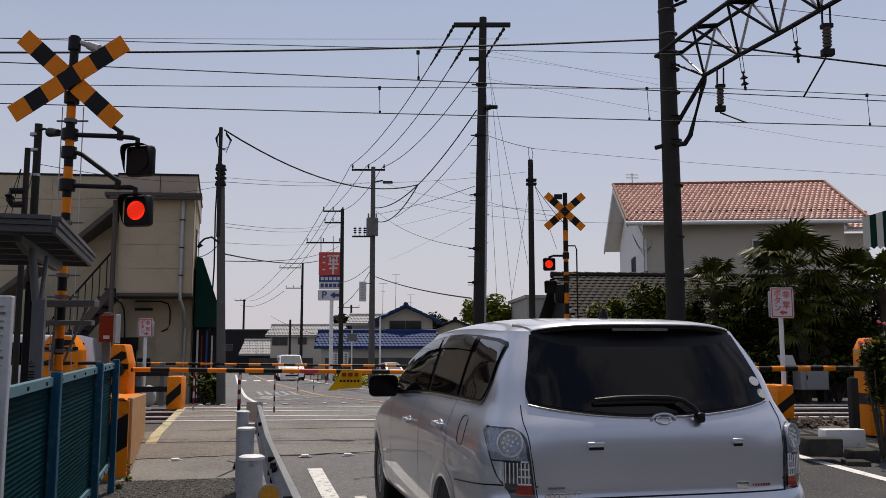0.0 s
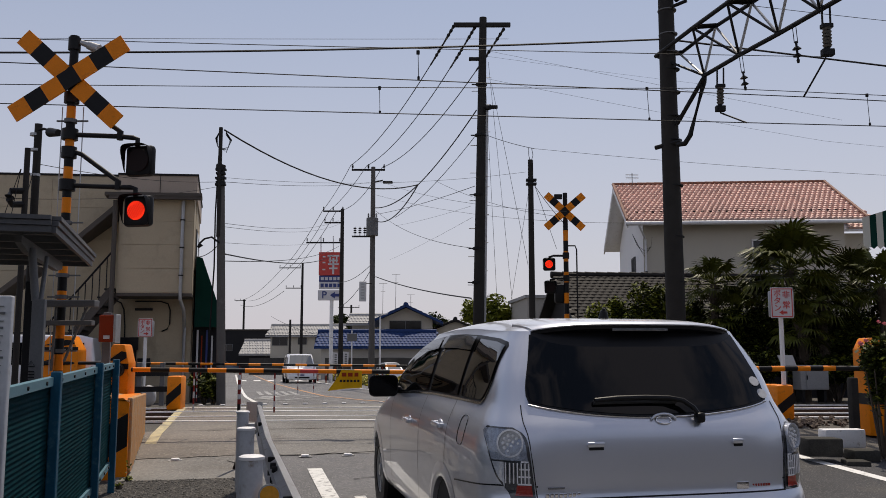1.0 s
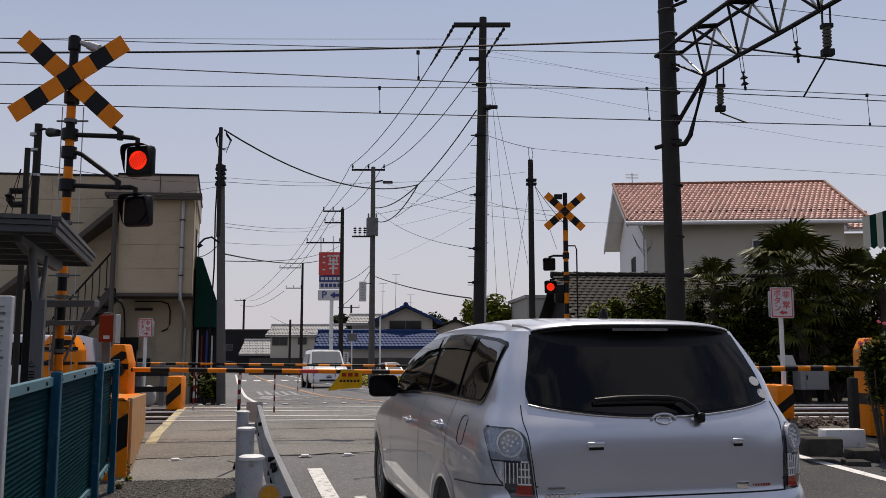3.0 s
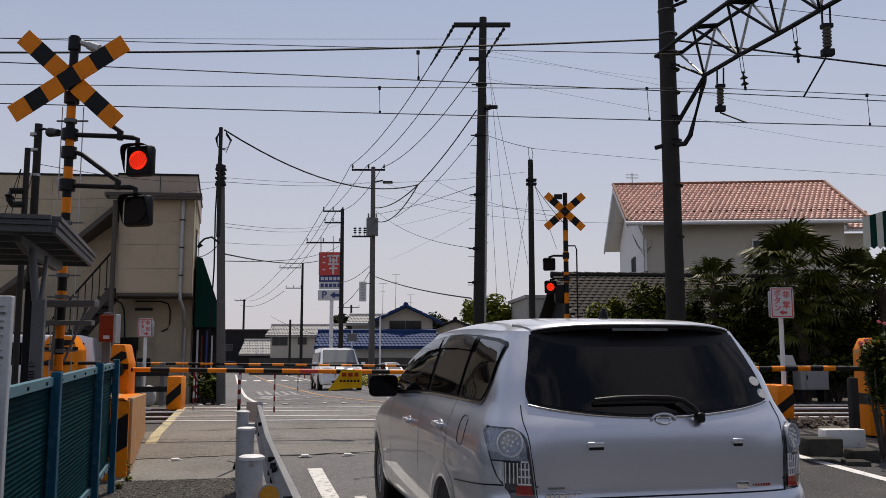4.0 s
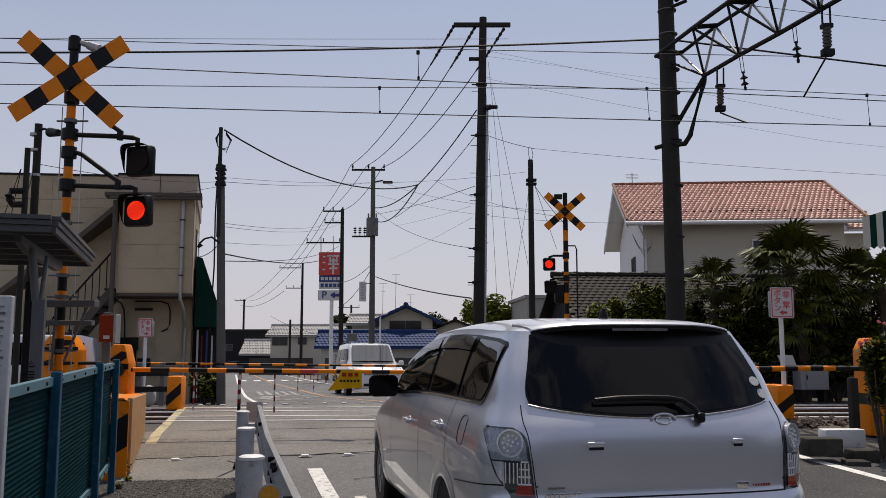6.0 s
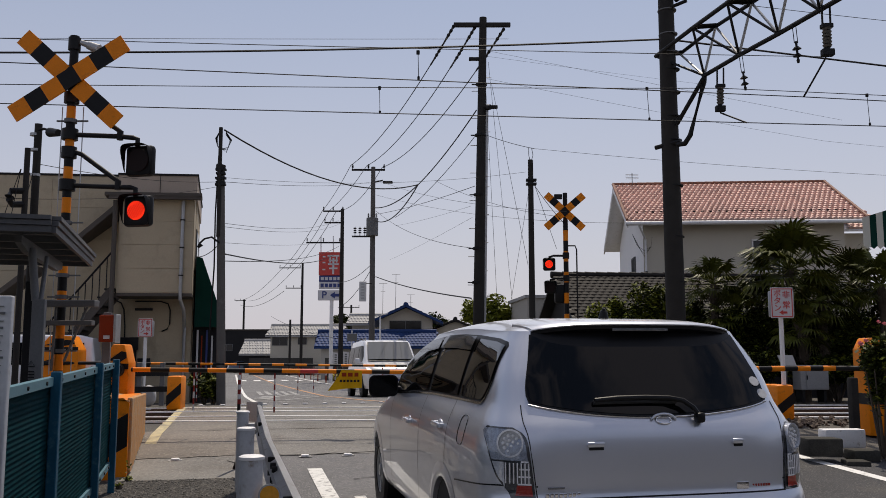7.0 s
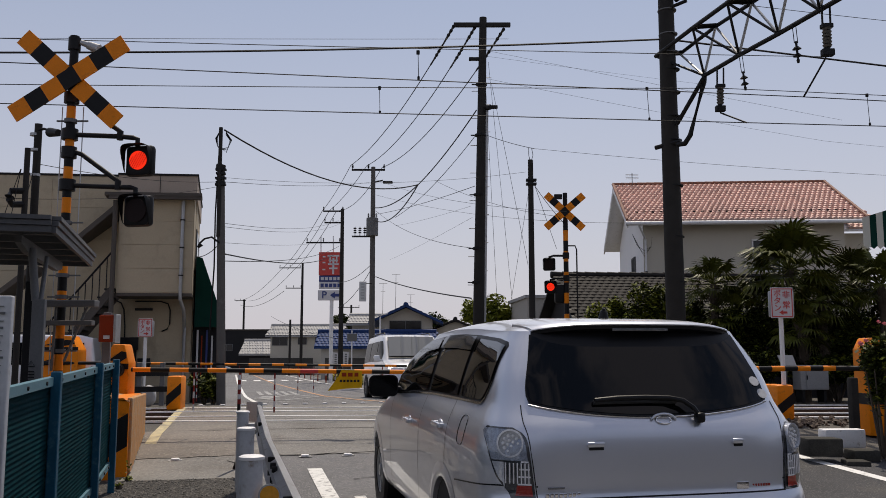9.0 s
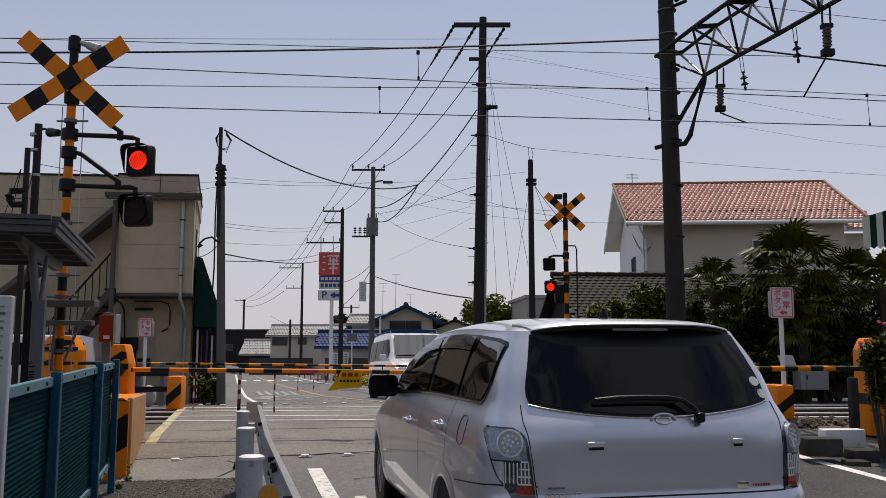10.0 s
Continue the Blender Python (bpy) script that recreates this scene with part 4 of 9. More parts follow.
        disc(bm, cc - ax * 0.022, ax, 0.058, 0.028, 40)
        part("reflector", bm, LENSDISH, lamp, "grey dish of the round lamp", True, True)
        bm = bmesh.new()
        u = ax.cross(UP).normalized()
        v = ax.cross(u).normalized()
        for k in range(10):
            a = k * math.tau / 10
            disc(bm, cc + (u * math.cos(a) + v * math.sin(a)) * 0.036 + ax * 0.005, ax, 0.0085, 0.006, 12, r2=0.005)
        for k in range(4):
            a = k * math.tau / 4 + 0.4
            disc(bm, cc + (u * math.cos(a) + v * math.sin(a)) * 0.014 + ax * 0.005, ax, 0.0080, 0.006, 12, r2=0.005)
        part("bulb_ring", bm, LENSPALE, lamp, "ring of small bulbs", True, True)
        # tail hatch gap from the window's corner down beside the lamp
        bm = bmesh.new()
        pts = [(0.654, 1.066), (0.658, 1.03), (0.660, 0.99), (0.656, 0.965), (0.651, 0.94), (0.646, 0.90), (0.637, 0.80), (0.628, 0.70), (0.625, 0.658)]
        pipe(bm, [(s * x, tail_y(x, z) - 0.0005, z) for x, z in pts], 0.0027, 6)
        part("hatch_gap", bm, TRIM, car, "", True, True)
    bm = bmesh.new()
    pipe(bm, [(x, tail_y(x, 0.656) - 0.001, 0.656) for x in np.linspace(-0.626, 0.626, 21)], 0.004, 6)
    part("hatch_gap", bm, TRIM, car, "", True, True)
    # fuel flap on the near side
    bm = bmesh.new()
    pts = []
    for k in range(24):
        a = k * math.tau / 24
        yy, zz = 0.697 + 0.066 * math.copysign(abs(math.cos(a)) ** 0.6, math.cos(a)), 0.912 + 0.074 * math.copysign(abs(math.sin(a)) ** 0.6, math.sin(a))
        pts.append((-flank(yy, zz) - 0.001, yy, zz))
    pipe(bm, pts + [pts[0]], 0.0024, 5)
    part("fuel_flap", bm, TRIM, car, "outline of the fuel flap", True, True)
    # wiper: arm from its boss, blade lying along the glass
    bm = bmesh.new()
    pipe(bm, [(0.190, 0.062, 1.012), (0.165, 0.075, 1.052), (0.125, 0.10, 1.084), (0.06, 0.118, 1.096), (-0.06, 0.124, 1.100), (-0.20, 0.124, 1.098), (-0.315, 0.126, 1.088)], 0.012, 8)
    box(bm, (0.190, 0.066, 1.005), (0.045, 0.05, 0.05), 0, 0, 0.014)
    part("wiper_arm", bm, TRIM, car, "black rear wiper arm", True, True)
    bm = bmesh.new()
    pipe(bm, [(0.10, 0.128, 1.076), (-0.05, 0.128, 1.080), (-0.32, 0.128, 1.078)], 0.010, 6)
    part("wiper_blade", bm, TYRE, car, "thin black wiper blade", True, True)
    bm = bmesh.new()
    pipe(bm, [(0.015 + 0.062 * math.cos(a), tail_y(0, 0.995) - 0.004, 0.992 + 0.032 * math.sin(a)) for a in np.linspace(0.05, math.pi - 0.05, 17)], 0.006, 8)
    part("hatch_grip", bm, SILVER, car, "silver bulge over the emblem", True, True)
    bm = bmesh.new()
    for rx, rz, dz in ((0.038, 0.017, 0.014),):
        pipe(bm, [(0.015 + rx * math.cos(k * math.tau / 24), tail_y(0, 0.982 + dz + rz * math.sin(k * math.tau / 24)) - 0.006, 0.982 + dz + rz * math.sin(k * math.tau / 24)) for k in range(25)], 0.0042, 6)
    part("emblem", bm, CHROME, car, "plain chrome oval emblem", True, True)
    for x, w in ((-0.345, 0.085), (0.375, 0.055)):
        y = tail_y(x, 0.885)
        bm = bmesh.new()
        box(bm, (x, y - 0.006, 0.893), (w, 0.020, 0.026), 0, 0, 0.008)
        part("hatch_grip", bm, SILVER, car, "raised lip on the tailgate", True, True)
        # dark bar put in for the shadow below the lip
        bm = bmesh.new()
        box(bm, (x + 0.004, y - 0.002, 0.874), (w * 0.86, 0.010, 0.014), 0, 0, 0.004)
        part("lip_shade", bm, TRIM, car, "dark bar painting the shade under the lip", True, True)
    for x, z in ((0.578, 1.158), (0.604, 1.098)):
        bm = bmesh.new()
        yy = tail_y(x, z)
        tube(bm, (x, yy - 0.007, z + 0.006), (x + 0.0005, yy - 0.010, z + 0.008), 0.027, n=24)
        part("round_sticker", bm, PALESIGN, car, "pale round sticker on the rear window", False, True)
    bm = bmesh.new()
    tube(bm, (0.065, 0.92, 1.495), (0.065, 0.915, 1.540), 0.032, 0.020, 14)
    tube(bm, (0.065, 0.915, 1.54), (0.065, 0.91, 1.556), 0.014, 0.008, 10)
    part("aerial", bm, TRIM, car, "black roof aerial", True, True)
    bm = bmesh.new()
    yb = tail_y(0.385, 0.68) - 0.003
    box(bm, (0.385, yb, 0.688), (0.062, 0.006, 0.034), 0, 0, 0.002)
    bd = part("badge", bm, CHROME, car, "small chrome badge plate", True, True)
    text("S", (0.385, yb - 0.005, 0.688), 0.036, (1, 0, 0), UP, TRIM, bd, "letter", 0.001).matrix_parent_inverse = Matrix.Identity(4)
    bm = bmesh.new()
    for k in range(7):
        box(bm, (0.445 + 0.0145 * k, tail_y(0.5, 0.685) - 0.003 + 0.0008 * k, 0.685), (0.011, 0.005, 0.012), 0, 0, 0.001)
    part("badge_bar", bm, LENSRED, car, "row of thin dark red badge bars", True, True)
    bm = bmesh.new()
    for k in range(8):
        box(bm, (-0.585 + k * 0.0215, tail_y(0.5, 0.672) - 0.003, 0.672), (0.016, 0.007, 0.020), 0, 0, 0.002)
    part("badge_bar", bm, CHROME, car, "row of small chrome badge bars", True, True)
    bm = bmesh.new()
    box(bm, (-0.54, tail_y(0.5, 0.70) - 0.002, 0.703), (0.08, 0.004, 0.008), 0, 0, 0.001)
    part("badge_bar", bm, LENSDARK, car, "thin faded badge bar", True, True)
    return car


silver_car()


# ---- the footway's teal fence, barrier and guard rail ----
def teal_fence():
    x0 = -0.95
    f = thing("fence", (x0, 6.5, 0.09), "teal corrugated sheet fence on square posts", "fence")
    ys = [1.6, 3.6, 5.6, 7.5, 8.65]
    top = lambda y: 1.245 + 0.095 * (y - 4.5) / 4.5
    for i, y in enumerate(ys):
        bm = bmesh.new()
        z0 = ground_z(y)
        box(bm, (x0 + 0.035, y, (z0 + top(y) + 0.03) / 2), (0.055, 0.075, top(y) + 0.03 - z0), 0, 0, 0.006)
        part("post", bm, TEALPOST, f, "bright teal square post")
    for a, b in zip(ys, ys[1:]):
        bm = bmesh.new()
        n = 256
        rows = []
        for y in (a, b):
            z0, z1 = ground_z(y) + 0.25, top(y) - 0.05
            rows.append([bm.verts.new((x0 + 0.0026 * math.sin(k * math.tau / 8), y, z0 + (z1 - z0) * k / n)) for k in range(n + 1)])
        for k in range(n):
            bm.faces.new((rows[0][k], rows[1][k], rows[1][k + 1], rows[0][k + 1]))
        bmesh.ops.solidify(bm, geom=bm.faces[:], thickness=0.004)
        part("sheet", bm, TEAL, f, "dark teal corrugated sheet", True)
        bm = bmesh.new()
        slab(bm, [(x0 - 0.02, a + 0.02, top(a) - 0.05), (x0 - 0.02, b - 0.02, top(b) - 0.05), (x0 - 0.02, b - 0.02, top(b)), (x0 - 0.02, a + 0.02, top(a))], (0.045, 0, 0))
        part("top_rail", bm, TEALTRIM, f, "pale teal capping strip with bolts")
        bm = bmesh.new()
        slab(bm, [(x0 - 0.01, a + 0.02, ground_z(a) + 0.22), (x0 - 0.01, b - 0.02, ground_z(b) + 0.22), (x0 - 0.01, b - 0.02, ground_z(b) + 0.275), (x0 - 0.01, a + 0.02, ground_z(a) + 0.275)], (0.03, 0, 0))
        part("bottom_rail", bm, TEALTRIM, f, "pale teal foot strip")
        for k in range(4):
            y = a + (b - a) * (k + 0.5) / 4
            bm = bmesh.new()
            disc(bm, (x0 + 0.025, y, top(y) - 0.026), (1, 0, 0), 0.011, 0.008, 8)
            part("bolt", bm, DARKMETAL, f)
            bm = bmesh.new()
            disc(bm, (x0 + 0.020, y, ground_z(y) + 0.247), (1, 0, 0), 0.011, 0.008, 8)
            part("bolt", bm, DARKMETAL, f)
    return f


teal_fence()


def guard_rail():
    g = thing("guard_rail", (0.3, 6.0, 0.09), "white steel guard rail on round posts beside the footway", "guard rail")
    yend = 9.35
    def zt(y):
        return ground_z(y) + 0.70
    swing = lambda y: 0.010 * (9.35 - y)
    # folded beam seen from its back
    sec = [(0.0, 0.0), (0.05, -0.03), (0.05, -0.09), (0.0, -0.125), (0.0, -0.175), (0.05, -0.21), (0.05, -0.27), (0.0, -0.30)]
    bm = bmesh.new()
    ys = yrange(1.6, yend, 0.4)
    xb = 0.37
    rows = []
    for y in ys:
        rows.append([bm.verts.new((xb + dx - swing(y), y, zt(y) + dz)) for dx, dz in sec])
    for a, b in zip(rows, rows[1:]):
        for k in range(len(sec) - 1):
            bm.faces.new((a[k], a[k + 1], b[k + 1], b[k]))
    bmesh.ops.solidify(bm, geom=bm.faces[:], thickness=0.006)
    part("beam", bm, RAILWHITE, g, "white folded steel beam")
    bm = bmesh.new()
    z = zt(yend)
    slab(bm, [(xb - 0.01, yend, z + 0.01), (xb + 0.06, yend, z + 0.01), (xb + 0.06, yend, z - 0.31), (xb - 0.01, yend, z - 0.31)], (0, 0.012, 0))
    slab(bm, [(xb - 0.10, yend + 0.01, z + 0.015), (xb + 0.0, yend - 0.16, z + 0.015), (xb + 0.0, yend - 0.16, z - 0.18), (xb - 0.10, yend + 0.01, z - 0.18)], (0.012, 0, 0))
    part("end_wing", bm, GALV, g, "grey folded end plate")
    for y in (2.6, 4.5, 6.3, 8.5):
        px = 0.222 - 0.0135 * (9.0 - y)
        bm = bmesh.new()
        z0, z1 = ground_z(y), ground_z(y) + (0.815 if y < 7 else 0.72)
        tube(bm, (px, y, z0 - 0.05), (px, y, z1), 0.055, n=24)
        p = part("post", bm, RAILWHITE, g, "white round post, chipped", True)
        bm = bmesh.new()
        tube(bm, (px, y, z1 - 0.014), (px, y, z1), 0.062, 0.062, 24)
        tube(bm, (px, y, z1), (px, y, z1 + 0.006), 0.060, 0.050, 24)
        part("cap", bm, WHITEPAINT, p, "white post cap", True)
        bm = bmesh.new()
        box(bm, (px + 0.075, y, zt(y) - 0.15), (0.07, 0.05, 0.12), 0, 0, 0.006)
        part("bracket", bm, RAILWHITE, g, "white bracket")
        for dz in (-0.08, -0.17):
            bm = bmesh.new()
            disc(bm, (0.415 - swing(y), y + 0.02, zt(y) + dz - 0.02), (-1, 0, 0), 0.018, 0.05, 8)
            part("bolt", bm, DARKMETAL, g, "dark bolt head")
    # joint bolts and the amber reflector
    for y in (5.75, 5.95):
        for dz in (-0.10, -0.19):
            bm = bmesh.new()
            disc(bm, (0.40 - swing(y), y, zt(y) + dz), (-1, 0, 0), 0.02, 0.035, 8)
            part("bolt", bm, DARKMETAL, g, "dark bolt head")
    bm = bmesh.new()
    c = Vector((0.245, 4.42, zt(4.4) - 0.06))
    disc(bm, c, (-0.06, -1, 0.1), 0.045, 0.012, 24)
    r = part("reflector", bm, AMBER, g, "round amber reflector", True)
    bm = bmesh.new()
    ring(bm, c + Vector((0, 0.003, 0)), (-0.06, -1, 0.1), 0.045, 0.053, 0.016, 24)
    part("reflector_rim", bm, GALV, r, "grey rim", True)


guard_rail()


def striped_block(name, c, s, rz, label):
    """A bollard-like block, orange with a slanted black band on its face."""
    t = thing(name, c, label, "bollard", "orange crossing blocks")
    t.rotation_euler = (0, 0, radians(rz))
    w, d, h = s
    bm = bmesh.new()
    box(bm, (0, 0, h / 2), s, 0, 0, 0.04)
    part("body", bm, ORANGE, t, "orange painted block", True, True)
    bm = bmesh.new()
    slab(bm, [(-w / 2, -d / 2 - 0.004, h * 0.10), (-w / 2, -d / 2 - 0.004, h * 0.42), (w / 2, -d / 2 - 0.004, h * 0.80), (w / 2, -d / 2 - 0.004, h * 0.48)], (0, 0.003, 0))
    part("stripe", bm, BLACK, t, "black slanted band", False, True)
    return t


# long grooved barrier beside the footway
def grooved_barrier():
    a, b = Vector((-0.855, 9.35, 0)), Vector((-0.97, 12.2, 0))
    t = thing("barrier", (-0.95, 10.6, ground_z(10.6)), "orange painted concrete barrier with worn grooved side", "barrier")
    zt = lambda y: 0.985 - 0.022 * (y - 9.35)
    bm = bmesh.new()
    y0, y1 = 9.35, 12.2
    slab(bm, [(-1.225, y0, ground_z(y0) - 0.03), (-0.855, y0, ground_z(y0) - 0.03), (-0.855, y0, zt(y0) - 0.05), (-0.905, y0, zt(y0)), (-1.185, y0, zt(y0)), (-1.225, y0, zt(y0) - 0.05)], (-0.08, y1 - y0, -0.06))
    part("block", bm, ORANGE, t, "orange concrete block")
    n = 9
    for k in range(n):
        y = y0 + 0.08 + (y1 - y0 - 0.1) * k / n
        bm = bmesh.new()
        z0 = ground_z(y) + 0.01
        box(bm, (-0.850 - 0.08 * (k + 0.5) / n, y + 0.10, (z0 + zt(y)) / 2 + 0.01), (0.05, 0.20, zt(y) - z0 - 0.02), 0, 0, 0.012)
        part("rib", bm, BARRIER, t, "worn pale orange rib")
    bm = bmesh.new()
    slab(bm, [(-1.185, y0 + 0.0, zt(y0) + 0.004), (-0.855, y0 + 0.0, zt(y0) - 0.035), (-0.935, y1, zt(y1) - 0.035), (-1.265, y1, zt(y1) + 0.004)], (0, 0, 0.012))
    part("top_face", bm, BARRIER, t, "sun-bleached top")
    bm = bmesh.new()
    slab(bm, [(-1.225, y0 - 0.004, 0.30), (-1.225, y0 - 0.004, 0.62), (-0.860, y0 - 0.004, 0.84), (-0.860, y0 - 0.004, 0.52)], (0, 0.003, 0))
    part("stripe", bm, BLACK, t, "black slanted band")


grooved_barrier()
p = (-0.78, 17.60, 0.430)
striped_block("bollard", (p[0], p[1], 0.42), (0.26, 0.5, 0.62), -8.5, "orange concrete bollard with a black slanted band")
p = (8.74, 12.86, 0.370)
striped_block("bollard", (p[0], p[1], 0.40), (0.28, 0.6, 0.55), -8.5, "orange concrete bollard with a black slanted band")


# ---- crossing signals ----
LAMPS = []


def lamp_head(parent, c, w, face):
    """A square-hooded flashing lamp; face points out of its front."""
    c, face = Vector(c), Vector(face).normalized()
    rt = face.cross(UP).normalized() * -1
    up = UP
    def m(dx, dy, dz):
        return c + rt * dx + face * dy + up * dz
    mm = Matrix((rt, -face, up)).transposed().to_4x4()
    bm = bmesh.new()
    box(bm, (0, 0, 0), (w * 1.06, w * 0.34, w * 1.10), bevel=w * 0.14, m=Matrix.Translation(c - face * w * 0.21) @ mm)
    head = part("lamp_head", bm, BLACK, parent, "black lamp housing with a visor", True)
    # visor: a half tube around the lens, open below
    bm = bmesh.new()
    n = 40
    rows = []
    for dy in (0.0, w * 0.40):
        row = []
        for k in range(n + 1):
            a = radians(-70 + 320 * k / n)
            ca, sa = math.cos(a), math.sin(a)
            q = 0.53 * w / (abs(ca) ** 5 + abs(sa) ** 5) ** 0.2
            row.append(bm.verts.new(m(ca * q, dy * min(1.0, max(0.12, 0.55 + 0.6 * sa)) - w * 0.06, sa * q)))
        rows.append(row)
    for k in range(n):
        bm.faces.new((rows[0][k], rows[0][k + 1], rows[1][k + 1], rows[1][k]))
    bmesh.ops.solidify(bm, geom=bm.faces[:], thickness=w * 0.025)
    part("visor", bm, BLACK, head, "black visor", True)
    bm = bmesh.new()
    disc(bm, m(0, -w * 0.03, 0), face, w * 0.33, w * 0.03, 32)
    part("lens", bm, RED_LIT, head, "red signal lens")
    # thin ribs over the lens
    bm = bmesh.new()
    for k in range(-3, 4):
        hh = math.sqrt(max(0.0, 0.33 ** 2 - (k * 0.09) ** 2)) * w
        box(bm, (0, 0, 0), (w * 0.018, w * 0.01, hh * 2), m=Matrix.Translation(m(k * 0.09 * w, w * 0.005, 0)) @ mm @ Matrix.Rotation(radians(30), 4, "Y"))
    part("lens_ribs", bm, RED_GLASS, head, "thin dark ribs on the lens")
    # dark disc added over the ever-glowing lens to imitate the lamp going out
    bm = bmesh.new()
    disc(bm, c, face, w * 0.41, w * 0.02, 32)
    bmesh.ops.translate(bm, verts=bm.verts, vec=-c)
    sh = part("shutter", bm, RED_GLASS, None, "dark disc added to cover the glowing lens while off")
    sh.parent = head
    base = Vector(parent.location)
    LAMPS.append((sh, c - base + face * w * 0.004, c - base - face * w * 0.09))
    return head


def crossbuck(parent, c, length, width, rt, a1, a2, n=7, t=0.02):
    """Two crossed boards in black and orange squares."""
    c, rt = Vector(c), Vector(rt)
    nrm = rt.cross(UP)
    for j, ang in enumerate((a1, a2)):
        d = rt * math.cos(radians(ang)) + UP * math.sin(radians(ang))
        e = nrm.cross(d)
        bm = bmesh.new()
        for k in range(n):
            t0, t1 = -0.5 + k / n, -0.5 + (k + 1) / n
            o = c + nrm * (0.03 + 0.024 * j)
            slab(bm, [o + d * t0 * length - e * width / 2, o + d * t1 * length - e * width / 2, o + d * t1 * length + e * width / 2, o + d * t0 * length + e * width / 2], nrm * t, mi=(k + 0) % 2)
        bmesh.ops.remove_doubles(bm, verts=bm.verts, dist=0.0005)
        part("board", bm, [ORANGE, BLACK], parent, "crossed board in orange and black squares")


def near_signal():
    D = 9.5
    foot = Vector((-1.66, 10.20, 1.280))
    z0 = ground_z(foot.y)
    t = thing("crossing_signal", (foot.x, foot.y, z0), "orange and black crossing signal with crossed boards and red lamps", "crossing signal", "crossing signals")
    ax = foot.x
    def P(px):
        return Vector((foot.x, foot.y, px))
    ztop = (-1.70, 10.21, 4.880)[2]
    zs = z0
    bm = bmesh.new()
    zx = (-1.69, 10.21, 4.190)[2]
    zx = 0.236 + 0.168 * 23
    bands(bm, P(0.236), P(zx), 0.048, 23, 16, 0)
    part("mast", bm, [ORANGE, BLACK], t, "striped round mast", True)
    bm = bmesh.new()
    tube(bm, P(zx), P(ztop - 0.12), 0.047, n=16)
    tube(bm, P(ztop - 0.14), P(ztop), 0.066, n=16)
    tube(bm, P(ztop), P(ztop + 0.02), 0.05, n=16)
    part("mast_head", bm, DARKMETAL, t, "black mast head", True)
    fc = -AWAY
    c = Vector((-1.69, 10.10, 4.410))
    crossbuck(t, P(c.z - 0.035) + fc * 0.08 + RIGHT * 0.02, 1.43, 0.195, RIGHT, -42, 34)
    # speaker on the head
    bm = bmesh.new()
    tube(bm, P(ztop - 0.05) + RIGHT * 0.07, P(ztop - 0.08) + RIGHT * 0.15, 0.030, 0.035, 14)
    tube(bm, P(ztop - 0.08) + RIGHT * 0.15, P(ztop - 0.13) + RIGHT * 0.27, 0.045, 0.058, 14)
    part("horn", bm, GALV, t, "grey warning horn", True)
    # lamp arms
    for (za, xa, zb, xb, zc, zs0, xs1, zs1) in (
        ((-1.70, 10.21, 3.790)[2], 0.0, (-0.96, 10.03, 3.740)[2], 0.709, (-0.90, 10.01, 3.500)[2], (-1.68, 10.20, 4.210)[2], 0.517, (-1.16, 10.07, 3.780)[2]),
        ((-1.68, 10.20, 3.230)[2], 0.0, (-0.94, 10.02, 3.190)[2], 0.709, (-0.90, 10.01, 2.950)[2], (-1.65, 10.20, 3.600)[2], 0.517, (-1.14, 10.07, 3.230)[2])):
        bm = bmesh.new()
        pipe(bm, [P(za) + RIGHT * 0.0, P(za - 0.02) + RIGHT * xs1, P(zb + 0.015) + RIGHT * (xb - 0.02), P(zb) + RIGHT * (xb + 0.03), P(zc + 0.15) + RIGHT * (xb + 0.035)], 0.027, 10)
        pipe(bm, [P(zs0) + RIGHT * 0.05, P(zs0 - 0.03) + RIGHT * 0.14, P(zs1 + 0.10) + RIGHT * (xs1 - 0.05), P(zs1 + 0.05) + RIGHT * (xs1 + 0.02), P(zs1 - 0.02) + RIGHT * (xs1 + 0.03)], 0.027, 10)
        tube(bm, P(za - 0.06), P(za + 0.06), 0.085, n=14)
        tube(bm, P(zs0 - 0.07), P(zs0 + 0.05), 0.08, n=14)
        tube(bm, P(zs1 - 0.05) + RIGHT * (xs1 + 0.03), P(zs1 + 0.05) + RIGHT * (xs1 + 0.03), 0.035, n=10)
        part("lamp_arm", bm, DARKMETAL, t, "black bent lamp arm with its stay", True)
        lamp_head(t, P(zc) + RIGHT * (xb + 0.05) + fc * 0.03, 0.31, fc * 0.97 + RIGHT * -0.22)
    # ladder-like earth wires and clamps on the mast
    for dx in (-0.095, 0.135):
        bm = bmesh.new()
        tube(bm, P(1.2) + RIGHT * dx, P((-1.69, 10.20, 4.100)[2]) + RIGHT * dx, 0.006, n=6)
        part("stay_rod", bm, GALV, t, "thin grey rod beside the mast")
    for zz in ((-1.67, 10.20, 2.250)[2], (-1.69, 10.21, 2.820)[2], (-1.69, 10.21, 3.940)[2], 2.02, 1.45):
        bm = bmesh.new()
        box(bm, P(zz) + RIGHT * 0.02, (0.34, 0.02, 0.016), -YAW)
        tube(bm, P(zz - 0.02), P(zz + 0.02), 0.068, n=14)
        part("clamp", bm, GREYPAINT, t, "grey clamp")
    # bracket shelf
    bm = bmesh.new()
    z = (-1.62, 9.98, 1.940)[2]
    box(bm, P(z) + RIGHT * 0.16 - AWAY * 0.15, (0.56, 0.14, 0.07), -YAW, 0, 0.008)
    part("bracket_channel", bm, GREYPAINT, t, "grey channel bracket")
    bm = bmesh.new()
    z2 = (-1.61, 9.98, 1.740)[2]
    box(bm, P(z2) + RIGHT * 0.14 - AWAY * 0.1, (0.5, 0.10, 0.05), -YAW, 0, 0.006)
